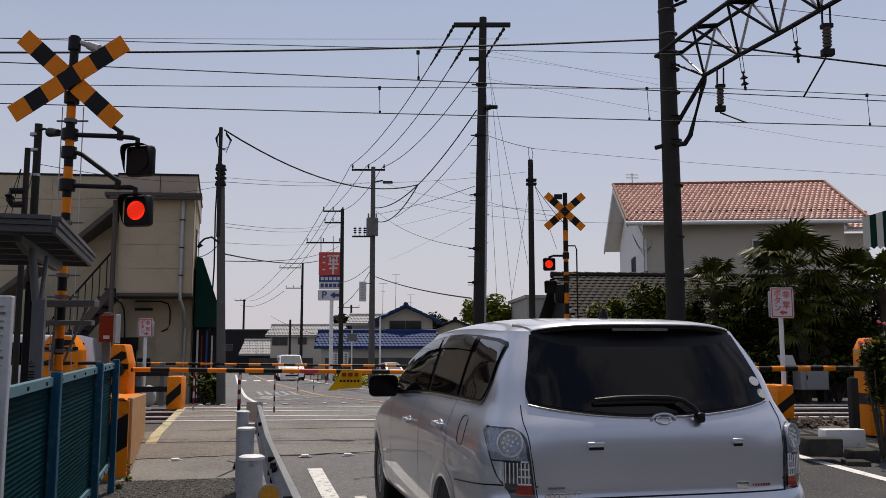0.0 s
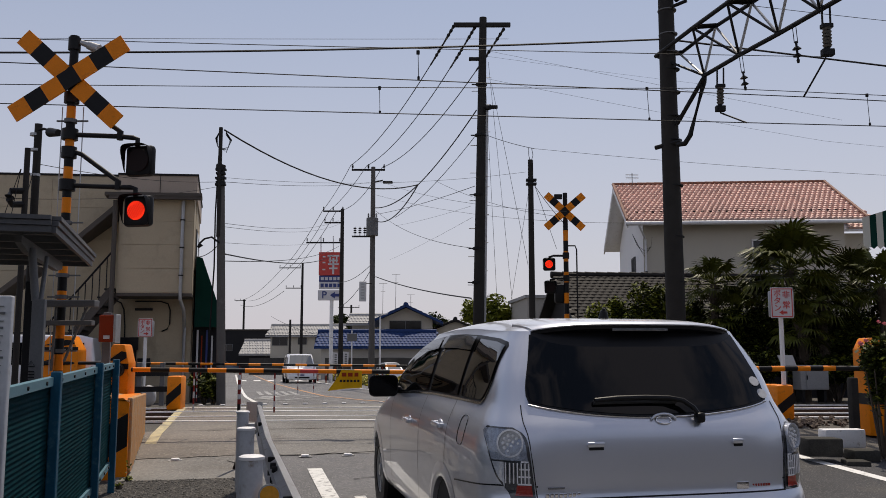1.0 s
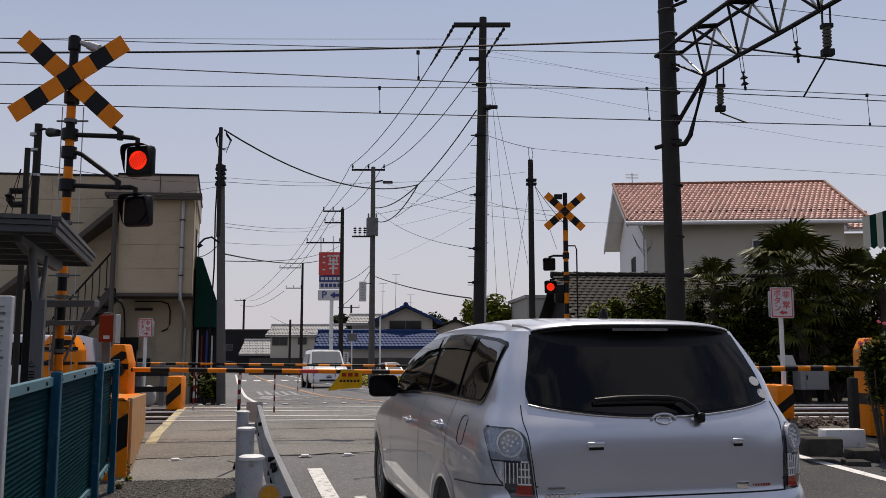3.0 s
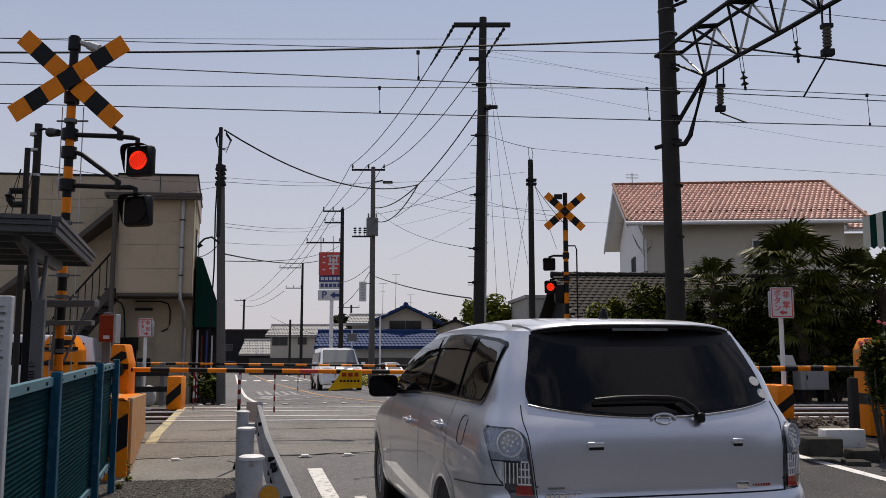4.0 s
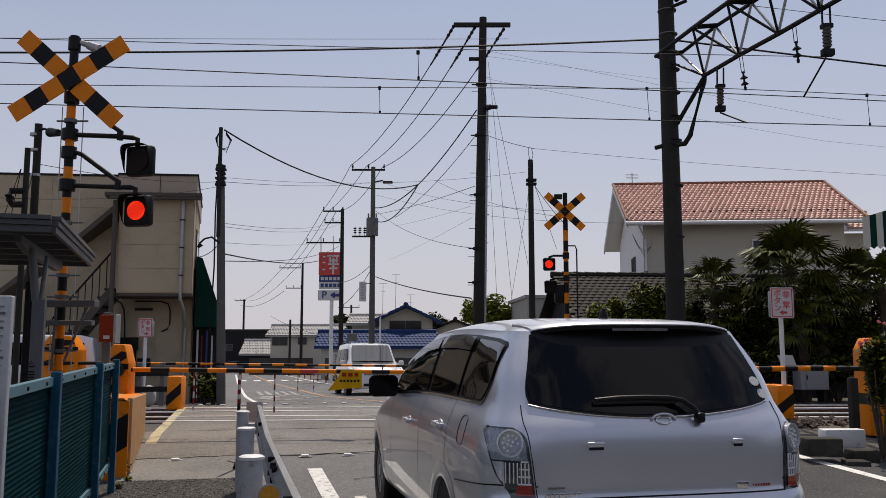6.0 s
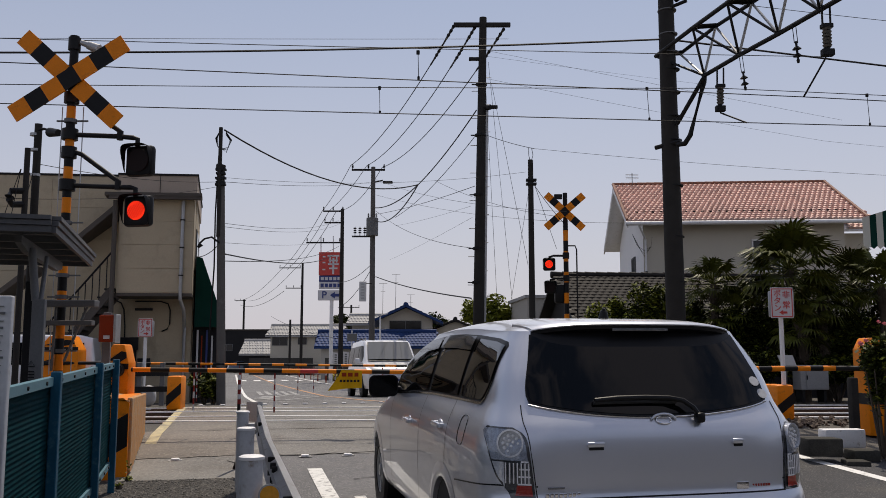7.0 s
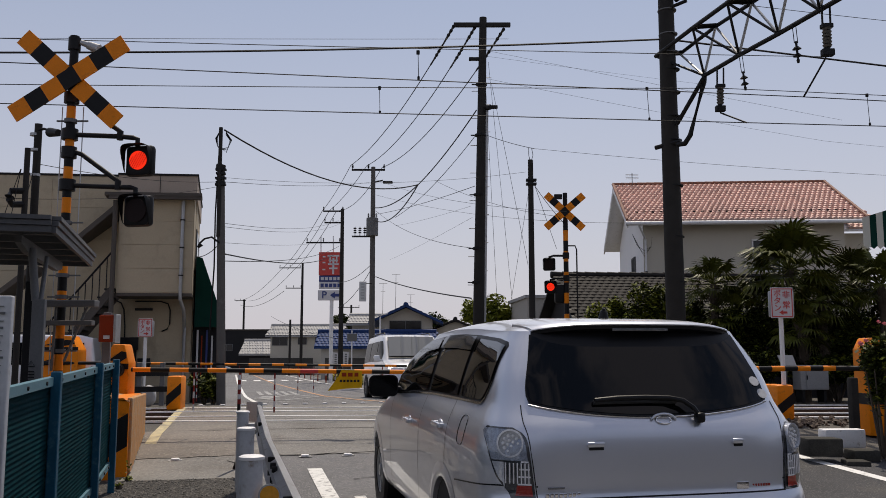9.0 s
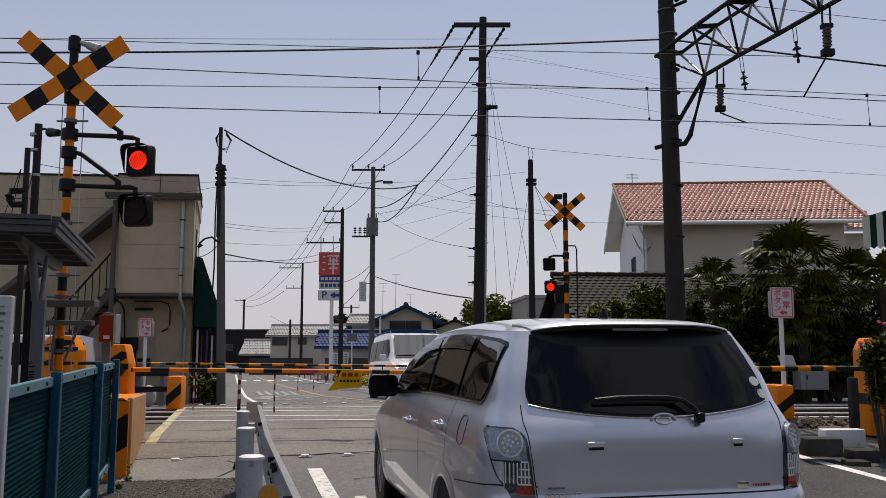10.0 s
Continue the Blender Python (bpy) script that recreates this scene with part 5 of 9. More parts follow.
    tube(bm, P(z - 0.02) + RIGHT * 0.33 - AWAY * 0.12, P(z2 - 0.4) + RIGHT * 0.08 - AWAY * 0.05, 0.014, n=8)
    tube(bm, P(z - 0.02) + RIGHT * 0.0 - AWAY * 0.12, P(z2 - 0.5) + RIGHT * -0.05 - AWAY * 0.05, 0.014, n=8)
    part("brace", bm, GREYPAINT, t, "grey angle braces")
    return t


near_signal()


def far_signal():
    foot = Vector((8.62, 21.56, 2.430))
    z0 = ground_z(foot.y)
    t = thing("crossing_signal", (foot.x, foot.y, z0), "orange and black crossing signal across the tracks with red lamps", "crossing signal", "crossing signals")
    def P(z):
        return Vector((foot.x, foot.y, z))
    zt = (8.67, 21.55, 5.650)[2]
    zx = (8.66, 21.55, 4.930)[2]
    bm = bmesh.new()
    bands(bm, P(z0), P(zx), 0.065, 17, 12, 1)
    part("mast", bm, [ORANGE, BLACK], t, "striped round mast", True)
    bm = bmesh.new()
    tube(bm, P(zx), P(zt), 0.06, n=12)
    box(bm, P(zt - 0.1) - RIGHT * 0.18, (0.2, 0.12, 0.12), -YAW)
    part("mast_head", bm, DARKMETAL, t, "black mast head with a small horn")
    crossbuck(t, P((8.62, 21.56, 5.140)[2]) - AWAY * 0.08 - RIGHT * 0.03, 1.30, 0.19, RIGHT, -43, 41)
    for zz, dx in (((8.31, 21.64, 3.780)[2], -0.44), ((8.30, 21.64, 3.190)[2], -0.41)):
        bm = bmesh.new()
        pipe(bm, [P(zz + 0.22), P(zz + 0.22) + RIGHT * (dx + 0.12), P(zz + 0.18) + RIGHT * dx, P(zz + 0.1) + RIGHT * dx], 0.03, 8)
        tube(bm, P(zz + 0.14), P(zz + 0.3), 0.085, n=10)
        part("lamp_arm", bm, DARKMETAL, t, "black lamp arm")
        lamp_head(t, P(zz) + RIGHT * dx, 0.30, -AWAY * 0.97 - RIGHT * 0.2)
    # rear-facing pair and ladder
    bm = bmesh.new()
    zl = (8.89, 21.49, 4.260)[2]
    pipe(bm, [P(z0) + RIGHT * 0.28, P(zl - 0.1) + RIGHT * 0.28, P(zl) + RIGHT * 0.24, P(zl) + RIGHT * 0.0], 0.02, 8)
    for k in range(10):
        tube(bm, P(z0 + 0.5 + 0.3 * k), P(z0 + 0.5 + 0.3 * k) + RIGHT * 0.28, 0.01, n=6)
    part("ladder", bm, DARKMETAL, t, "thin black ladder")
    bm = bmesh.new()
    box(bm, P((8.44, 21.60, 3.020)[2]) - RIGHT * 0.17 + AWAY * 0.1, (0.26, 0.25, 0.5), -YAW, 0, 0.06)
    part("back_lamp_head", bm, BLACK, t, "black lamp housing that faces away", True)


far_signal()


# ---- barrier machines and their striped arms ----
def gate(foot, height, arm_from, arm_to, n_bands, r, hangers, label, width=0.42, first=0, red=None, band=0.0):
    foot = Vector(foot)
    z0 = ground_z(foot.y)
    t = thing("crossing_gate", (foot.x, foot.y, z0), label, "crossing gate", "crossing gates")
    bm = bmesh.new()
    w, d, h = width, min(0.46, width), height
    poly = [(-w / 2, 0), (w / 2, 0), (w / 2, h * 0.80), (w * 0.28, h), (-w * 0.30, h), (-w / 2, h * 0.88)]
    b0 = Vector((foot.x, foot.y, z0)) - AWAY * d / 2
    slab(bm, [b0 + RIGHT * x + UP * z for x, z in poly], AWAY * d)
    bmesh.ops.bevel(bm, geom=bm.edges[:], offset=0.02, segments=2, profile=0.5, affect="EDGES")
    cab = part("machine", bm, ORANGE, t, "orange gate machine housing", True)
    bm = bmesh.new()
    o = b0 - AWAY * 0.004
    for pts in (((-0.44, 0.20), (0.16, 0.085), (0.38, 0.10), (0.40, 0.17), (0.12, 0.215)), ((-0.497, 0.30), (-0.497, 0.24), (0.497, 0.24), (0.497, 0.31)), ((-0.495, 0.66), (-0.495, 0.56), (0.1, 0.42), (0.1, 0.52))):
        slab(bm, [o + RIGHT * x * w + UP * (h - z) for x, z in pts], -AWAY * 0.006)
    part("stripe", bm, BLACK, cab, "black slanted bands")
    if band:
        bm = bmesh.new()
        box(bm, Vector((foot.x, foot.y, z0 + band)), (w + 0.012, d + 0.012, 0.15), -YAW)
        part("band", bm, BLACK, cab, "black band round the housing")
    a, b = Vector(arm_from), Vector(arm_to)
    bm = bmesh.new()
    hub = Vector((foot.x, foot.y, a.z)) - AWAY * (d / 2 + 0.05)
    disc(bm, hub + AWAY * 0.05, -AWAY, 0.09, 0.10, 16)
    tube(bm, hub, a, 0.036, n=10)
    tail = hub + (hub - a).normalized() * 0.35
    tube(bm, hub, tail, 0.045, n=10)
    part("arm_socket", bm, DARKMETAL, t, "dark socket and counterweight", True)
    bm = bmesh.new()
    bands(bm, a, b, r, n_bands, 12, first, special=red)
    part("arm", bm, [ORANGE, BLACK, REDPAINT], t, "orange and black striped arm", True)
    for f, ln in hangers:
        q = a.lerp(b, f)
        bm = bmesh.new()
        bands(bm, q - UP * r, q - UP * (r + ln), 0.011, max(4, int(ln / 0.07)), 8)
        part("hanging_rod", bm, [RODRED, PALESIGN], t, "thin red and white hanging rod")
    return t


NEAR_A = (-1.08, 11.91, 1.230)
NEAR_B = (2.40, 11.67, 1.190)
gate((-1.20, 11.94, 0.490), 1.16, NEAR_A, NEAR_B, 15, 0.029, ((0.385, 0.55), (0.508, 0.50), (0.22, 0.48)), "orange gate machine with its striped arm lowered across the road", 0.27, 0, 9)
gate((8.91, 10.80, 0.550), 1.34, (8.35, 10.91, 1.230), (5.92, 11.21, 1.220), 13, 0.037, (), "orange gate machine with its striped arm lowered, half hidden by roses", 0.42, band=0.50)
FAR_A = (-2.27, 20.75, 1.260)
FAR_B = (4.31, 20.98, 1.180)
gate((-3.31, 21.01, 0.570), 1.50, FAR_A, FAR_B, 25, 0.027, ((0.27, 0.8), (0.41, 0.6), (0.61, 0.62), (0.665, 0.6), (0.74, 0.55), (0.91, 0.5)), "orange gate machine across the tracks, arm lowered", 0.80, 1)

# thin marker rod at the guard rail's end
q = Vector((0.20, 9.64, 0.260))
t = thing("marker_rod", (q.x, q.y, ground_z(q.y)), "thin dark rod with red and white top beside the guard rail", "marker rod")
zt = (0.17, 9.64, 1.200)[2]
zm = (0.18, 9.64, 0.900)[2]
bm = bmesh.new()
tube(bm, (q.x, q.y, ground_z(q.y)), (q.x, q.y, zm), 0.017, n=8)
tube(bm, (q.x, q.y, ground_z(q.y)), (q.x, q.y, ground_z(q.y) + 0.06), 0.05, 0.03, 10)
part("rod", bm, DARKMETAL, t, "dark lower rod", True)
bm = bmesh.new()
bands(bm, (q.x, q.y, zm), (q.x, q.y, zt), 0.016, 6, 8)
part("striped_top", bm, [RODRED, PALESIGN], t, "red and white top", True)


# ---- the oncoming van and other vehicles ----
VZ = table([(0, 0.62), (0.03, 0.72), (0.10, 0.90), (0.25, 1.00), (0.75, 1.13), (0.85, 1.17), (1.55, 1.83), (1.75, 1.90), (2.4, 1.95), (4.2, 1.94), (4.55, 1.86), (4.66, 1.1), (4.7, 0.6)])
VW = table([(0, 0.74), (0.06, 0.86), (0.2, 0.94), (0.5, 0.98), (4.3, 0.98), (4.6, 0.94), (4.7, 0.88)])
VT = table([(0, 0.68), (0.25, 0.80), (0.85, 0.87), (1.55, 0.79), (1.9, 0.80), (4.3, 0.80), (4.7, 0.76)])


def van_half(y, z):
    zb, ze = 1.06, VZ(y) - 0.06
    if z <= zb or ze <= zb:
        k = table([(0.25, 0.93), (0.4, 0.99), (0.7, 1.0), (0.95, 0.985), (1.06, 0.965)])
        return VW(y) * k(z)
    t = min(1, (z - zb) / (ze - zb))
    return VW(y) * 0.965 + (VT(y) - VW(y) * 0.965) * t + 0.02 * math.sin(math.pi * t)


def van_section(y):
    zt = VZ(y)
    pts = [(0, 0.24), (0.7 * VW(y), 0.24)]
    for z in (0.27, 0.42, 0.60, 0.80, 0.95, 1.06):
        zz = min(z, zt - 0.06 - (1.06 - z) * 0.05)
        pts.append((van_half(y, min(z, zz)), zz))
    zb = pts[-1][1]
    ze = max(zt - 0.06, zb + 0.002)
    for t in (0.25, 0.5, 0.75, 1.0):
        z = zb + (ze - zb) * t
        pts.append((min(van_half(y, z), VW(y)) if ze > zb + 0.01 else min(VT(y) + 0.02, pts[-1][0]), z))
    w = min(VT(y), pts[-1][0] - 0.005)
    pts += [(w - 0.02, zt - 0.03), (w - 0.07, zt - 0.008), (w * 0.5, zt), (0, zt + 0.006)]
    return pts


def van_face(z0, z1, h0, h1, off, nx=16, nz=8):
    """A panel on the van's front slope between two heights."""
    ys = np.linspace(0, 1.75, 400)
    zs = np.array([VZ(v) for v in ys])
    bm = bmesh.new()
    g = []
    for k in range(nz + 1):
        t = k / nz
        z = z0 + (z1 - z0) * t
        y = float(np.interp(z, zs, ys))
        g.append([bm.verts.new(((h0 + (h1 - h0) * t) * (2 * i / nx - 1), y - off, z + off * 0.8 - 0.012 * (2 * i / nx - 1) ** 4)) for i in range(nx + 1)])
    for a, b in zip(g, g[1:]):
        for i in range(nx):
            bm.faces.new((a[i], a[i + 1], b[i + 1], b[i]))
    return bm


def build_van(at, rz, label, paint):
    van = thing("van", at, label, "van", "vans")
    van.rotation_euler = (0, 0, radians(rz))
    st = [0, 0.015, 0.03, 0.06, 0.1, 0.16, 0.25, 0.4, 0.55, 0.7, 0.8, 0.87] + [round(v, 3) for v in np.linspace(0.95, 1.75, 11)] + [2.0, 2.4, 3.0, 3.6, 4.2, 4.4, 4.5, 4.55, 4.6, 4.66, 4.7]
    part("body", loft([(y, van_section(y)) for y in st]), paint, van, "pearl white body shell", True, True)
    # the screen's brightness is painted glare, not only reflection
    part("windscreen", van_face(1.20, 1.80, 0.765, 0.690, 0.060), GLARESCREEN, van, "wide windscreen with sky glare put into its pale colour", True, True)
    part("screen_surround", van_face(1.165, 1.815, 0.785, 0.705, 0.042), TRIM, van, "black windscreen surround", True, True)
    for s in (-1, 1):
        for y0, y1, nm in ((1.15, 2.0, "front_window"), (2.08, 3.2, "middle_window"), (3.28, 4.35, "rear_window")):
            part(nm, side_panel(y0, y1, lambda y: 1.12, lambda y: min(VZ(y) - 0.13, 1.72), van_half, s, 0.012, 16, 5), VANGLASS, van, "dark tinted side window", True, True)
        bm = bmesh.new()
        box(bm, (s * 1.10, 1.02, 1.17), (0.19, 0.12, 0.20), 0, 0, 0.04)
        box(bm, (s * 0.98, 1.06, 1.12), (0.12, 0.06, 0.06), 0, 0, 0.01)
        part("door_mirror", bm, paint, van, "white door mirror", True, True)
        bm = bmesh.new()
        box(bm, (s * 0.68, 0.075, 0.80), (0.36, 0.10, 0.17), 0, 0, 0.035)
        part("headlamp", bm, LENSCLEAR, van, "clear headlamp", True, True)
        bm = bmesh.new()
        box(bm, (s * 0.68, 0.005, 0.50), (0.18, 0.05, 0.09), 0, 0, 0.02)
        part("fog_lamp", bm, LENSCLEAR, van, "round-edged fog lamp", True, True)
        bm = bmesh.new()
        pipe(bm, [(s * 0.70, 1.9, 1.90), (s * 0.70, 2.0, 1.98), (s * 0.70, 4.1, 1.99), (s * 0.70, 4.2, 1.92)], 0.018, 6)
        part("roof_rail", bm, DARKMETAL, van, "dark roof rail", True, True)
        for yy in (0.92, 3.75):
            # the body is uncut: a black disc stands in for the opening's shade
            bm = bmesh.new()
            disc(bm, (s * 0.966, yy, 0.34), (s, 0, 0), 0.39, 0.022, 32)
            part("wheel_well", bm, BLACK, van, "flat black disc painting the shade of a wheel opening", False, True)
            wheel(van, s * 0.90, yy, 0.335, s, 0.2)
    bm = bmesh.new()
    box(bm, (0, 0.045, 0.80), (0.92, 0.06, 0.13), 0, 0, 0.02)
    g = part("grille", bm, TRIM, van, "dark grille", True, True)
    for k in range(3):
        bm = bmesh.new()
        box(bm, (0, 0.010, 0.765 + 0.036 * k), (0.90, 0.02, 0.012), 0, 0, 0.003)
        part("grille_bar", bm, CHROME, g, "chrome grille bar", True, True)
    bm = bmesh.new()
    box(bm, (0, 0.02, 0.42), (1.78, 0.16, 0.30), 0, 0, 0.05)
    bp = part("bumper", bm, paint, van, "white front bumper", True, True)
    bm = bmesh.new()
    box(bm, (0, -0.065, 0.385), (0.95, 0.02, 0.10), 0, 0, 0.01)
    part("air_intake", bm, TRIM, bp, "dark lower intake", True, True)
    bm = bmesh.new()
    box(bm, (0, -0.075, 0.56), (0.33, 0.012, 0.165), 0, 0, 0.004)
    pl = part("number_plate", bm, WHITESIGN, van, "white plate with plain bars", True, True)
    bm = bmesh.new()
    box(bm, (0, -0.083, 0.545), (0.24, 0.004, 0.07))
    box(bm, (0, -0.083, 0.615), (0.14, 0.004, 0.025))
    part("plate_bars", bm, NAVY, pl, "", False, True)
    for s in (-1, 1):
        bm = bmesh.new()
        pipe(bm, [(s * 0.05, 0.82, 1.20), (s * 0.35, 0.86, 1.215), (s * 0.62, 0.93, 1.26)], 0.012, 5)
        part("wiper", bm, TRIM, van, "black windscreen wiper", True, True)
    return van


VAN = build_van((5.2, 68, -0.3), 0, "pearl white van driving towards the crossing", CARWHITE)

SZ = table([(0, 0.5), (0.05, 0.62), (0.5, 0.80), (1.1, 0.90), (1.8, 1.36), (2.3, 1.43), (3.2, 1.38), (3.9, 1.0), (4.2, 0.92), (4.3, 0.5)])
SW = table([(0, 0.6), (0.15, 0.78), (0.5, 0.83), (3.9, 0.83), (4.2, 0.76), (4.3, 0.6)])


def small_car(at, rz, label, paint):
    c = thing("car", at, label, "car", "far cars")
    c.rotation_euler = (0, 0, radians(rz))
    rows = []
    for y in (0, 0.05, 0.2, 0.5, 0.8, 1.1, 1.4, 1.8, 2.3, 2.8, 3.2, 3.6, 3.9, 4.2, 4.3):
        zt = SZ(y)
        w = SW(y)
        zb = min(0.88, zt - 0.04)
        rows.append((y, [(0, 0.2), (w * 0.8, 0.2), (w, 0.4), (w, 0.62 if zb > 0.62 else zb - 0.02), (w * 0.96, zb), (w * 0.96 - 0.4 * (zt - zb), zt - 0.02), (w * 0.4, zt), (0, zt)]))
    part("body", loft(rows), paint, c, "", True, True)
    half = lambda y, z: SW(y) * 0.96 - 0.4 * max(0, z - 0.88)
    for s in (-1, 1):
        part("side_window", side_panel(1.35, 3.6, lambda y: 0.93, lambda y: min(1.30, SZ(y) - 0.07), half, s, 0.012, 16, 3), CARGLASS, c, "dark side windows", True, True)
        for yy in (0.85, 3.45):
            wheel(c, s * 0.76, yy, 0.3, s, 0.18)
    for a, b, nm in ((1.12, 1.78, "windscreen"), (3.25, 3.88, "rear_window")):
        bm = bmesh.new()
        v = [bm.verts.new((x, y, SZ(y) + 0.015)) for x, y in ((-0.62, a), (0.62, a), (0.56, b), (-0.56, b))]
        bm.faces.new(v)
        # glare on these panes comes from their pale colour
        part(nm, bm, GLARESCREEN, c, "pane with sky glare put into its pale colour", False, True)
    return c


q = (12.34, 62.88, 0.500)
PARKED = small_car((q[0], q[1], ground_z(q[1])), 8, "white parked car in front of the blue-roofed house", CARWHITE)
PARKED.scale = (0.82, 0.85, 0.96)
SIDEVAN = build_van((-6.55, 22.25, ground_z(22.25)), -90, "white van parked beside the beige building", CARWHITE)
SIDEVAN.scale = (0.80, 0.82, 0.82)
FARCAR = small_car((3.0, 108.4, ground_z(108)), 90, "dark blue car passing on the far side road", CARBLUE)
FARCAR2 = small_car((-1.0, 104.5, ground_z(104)), 90, "white car passing on the far side road", CARWHITE)


# ---- beige two-storey building across the tracks ----
def frame_box(bm, o, u0, u1, v0, v1, z0, z1, mi=0, bevel=0.0):
    """A box in the tracks' directions from the corner o."""
    c = Vector(o) + T1 * (u0 + u1) / 2 + T2 * (v0 + v1) / 2
    return box(bm, (c.x, c.y, (z0 + z1) / 2), (abs(u1 - u0), abs(v1 - v0), z1 - z0), math.degrees(TA), mi, bevel)


def skew_box(bm, o, u0, u1, v0, v1, z0, z1):
    """A block whose front follows the tracks and whose sides follow the road."""
    q = lambda u, v: Vector((o.x, o.y, z0)) + T1 * u + Vector((0, 1, 0)) * v
    return slab(bm, [q(u0, v0), q(u1, v0), q(u1, v1), q(u0, v1)], UP * (z1 - z0))


def beige_building():
    o = Vector((-0.72, 23.15, 1.280))
    o.z = 0
    z0 = 0.25
    zt = (-0.76, 23.16, 5.960)[2]
    zc = (-1.37, 23.31, 5.400)[2]
    zo = (-1.28, 23.29, 2.970)[2]
    b = thing("building", (o.x - 3, o.y + 3, z0), "beige panelled two-storey building with an outside stair", "building")
    wbox = -1.86
    bm = bmesh.new()
    skew_box(bm, o, -13, wbox, 1.3, 5, z0 - 0.3, zt + 0.20)
    skew_box(bm, o, wbox, -0.03, 1.3, 5, z0 - 0.3, zt - 0.35)
    main = part("wall", bm, SIDING, b, "beige main wall")
    bm = bmesh.new()
    skew_box(bm, o, wbox, -0.02, 0.0, 1.3, zo, zc)
    part("upper_bay", bm, SIDING, b, "beige overhanging upper bay")
    for i, (u0, u1, v, za, zb, rows, cols) in enumerate(((wbox, -0.03, -0.014, zo + 0.02, zc - 0.02, 4, 1), (-13, -1.9, 1.286, z0, zt + 0.19, 7, 6), (-1.84, -0.04, 1.286, z0, zo - 0.02, 3, 2))):
        for r in range(rows):
            for k in range(cols):
                bm = bmesh.new()
                du, dz = (u1 - u0) / cols, (zb - za) / rows
                skew_box(bm, o, u0 + du * k + 0.006, u0 + du * (k + 1) - 0.006, v, v + 0.012, za + dz * r + 0.006, za + dz * (r + 1) - 0.006)
                part("panel", bm, SIDING, main)
    for r in range(5):
        bm = bmesh.new()
        dz = (zt - 0.4 - z0) / 5
        skew_box(bm, o, -0.02, -0.008, 1.32, 4.98, z0 + dz * r + 0.006, z0 + dz * (r + 1) - 0.006)
        part("panel", bm, SIDING, main)
    bm = bmesh.new()
    skew_box(bm, o, wbox - 0.06, 0.03, 0.05, 5.02, zc + 0.06, zt)
    part("parapet", bm, PARAPET, b, "brown-grey parapet band")
    for k in range(1):
        bm = bmesh.new()
        u = -0.9 - 2.1 * k
        skew_box(bm, o, u, u + 0.015, 0.035, 0.05, zc + 0.08, zt - 0.02)
        part("seam", bm, DARKMETAL, b)
    bm = bmesh.new()
    skew_box(bm, o, wbox - 0.08, 0.06, 0.02, 5.05, zt, zt + 0.05)
    skew_box(bm, o, -13, wbox - 0.08, 1.26, 5.05, zt + 0.20, zt + 0.25)
    part("coping", bm, DARKMETAL, b, "dark coping")
    bm = bmesh.new()
    skew_box(bm, o, -2.2, 0.16, -0.35, 0.3, zc - 0.02, zc + 0.055)
    skew_box(bm, o, -2.1, 0.15, -0.33, -0.2, zc - 0.10, zc - 0.02)
    part("eaves", bm, BROWNTRIM, b, "dark eaves with a gutter")
    bm = bmesh.new()
    q = lambda u, v, z: o + T1 * u + Vector((0, 1, 0)) * v + UP * z
    pipe(bm, [q(-0.30, -0.06, zc - 0.1), q(-0.30, -0.06, zo + 0.05), q(-0.30, -0.04, zo - 0.15), q(-0.22, 0.3, zo - 0.4), q(-0.22, 1.22, zo - 0.8), q(-0.22, 1.22, z0)], 0.045, 10)
    part("downpipe", bm, GALV, b, "grey downpipe", True)
    for k in range(3):
        bm = bmesh.new()
        skew_box(bm, o, -0.36, -0.24, -0.11, 0, zc - 0.6 - 0.7 * k, zc - 0.57 - 0.7 * k)
        part("pipe_clip", bm, DARKMETAL, b)
    bm = bmesh.new()
    skew_box(bm, o, wbox, -0.02, -0.02, 1.27, zo - 0.07, zo)
    part("soffit", bm, BROWNTRIM, b, "dark soffit")
    for v0 in (1.5, 3.2):
        bm = bmesh.new()
        skew_box(bm, o, -0.02, 0.02, v0, v0 + 1.1, 3.7, 4.8)
        w = part("window", bm, GREYPAINT, b, "side window frame")
        bm = bmesh.new()
        skew_box(bm, o, 0.0, 0.03, v0 + 0.05, v0 + 1.05, 3.75, 4.75)
        part("pane", bm, WINDOW, w)
    # stair with balusters, up to the bay
    bm = bmesh.new()
    s0, s1 = q(-4.2, 0.45, z0 + 0.1), q(wbox - 0.02, 0.45, zo + 0.25)
    d = s1 - s0
    slab(bm, [s0 - T2 * 0.45, s1 - T2 * 0.45, s1 - T2 * 0.45 - UP * 0.28, s0 - T2 * 0.45 - UP * 0.28 + T1 * 0.1], T2 * 0.06)
    slab(bm, [s0 + T2 * 0.35, s1 + T2 * 0.35, s1 + T2 * 0.35 - UP * 0.28, s0 + T2 * 0.35 - UP * 0.28 + T1 * 0.1], T2 * 0.06)
    st = part("stair", bm, BROWNTRIM, b, "dark steel outside stair")
    n = 14
    for k in range(n):
        bm = bmesh.new()
        p = s0 + d * ((k + 0.5) / n)
        box(bm, p - UP * 0.05, (0.26, 0.8, 0.04), math.degrees(TA))
        part("tread", bm, DARKMETAL, st)
    for k in range(n + 1):
        bm = bmesh.new()
        p = s0 + d * (k / n) - T2 * 0.42
        tube(bm, p, p + UP * 0.85, 0.014, n=6)
        part("baluster", bm, DARKMETAL, st)
    bm = bmesh.new()
    pipe(bm, [s0 - T2 * 0.42 + UP * 0.85 - T1 * 0.1, s0 - T2 * 0.42 + UP * 0.85, s1 - T2 * 0.42 + UP * 0.85], 0.025, 8)
    part("handrail", bm, DARKMETAL, st, "dark handrail", True)
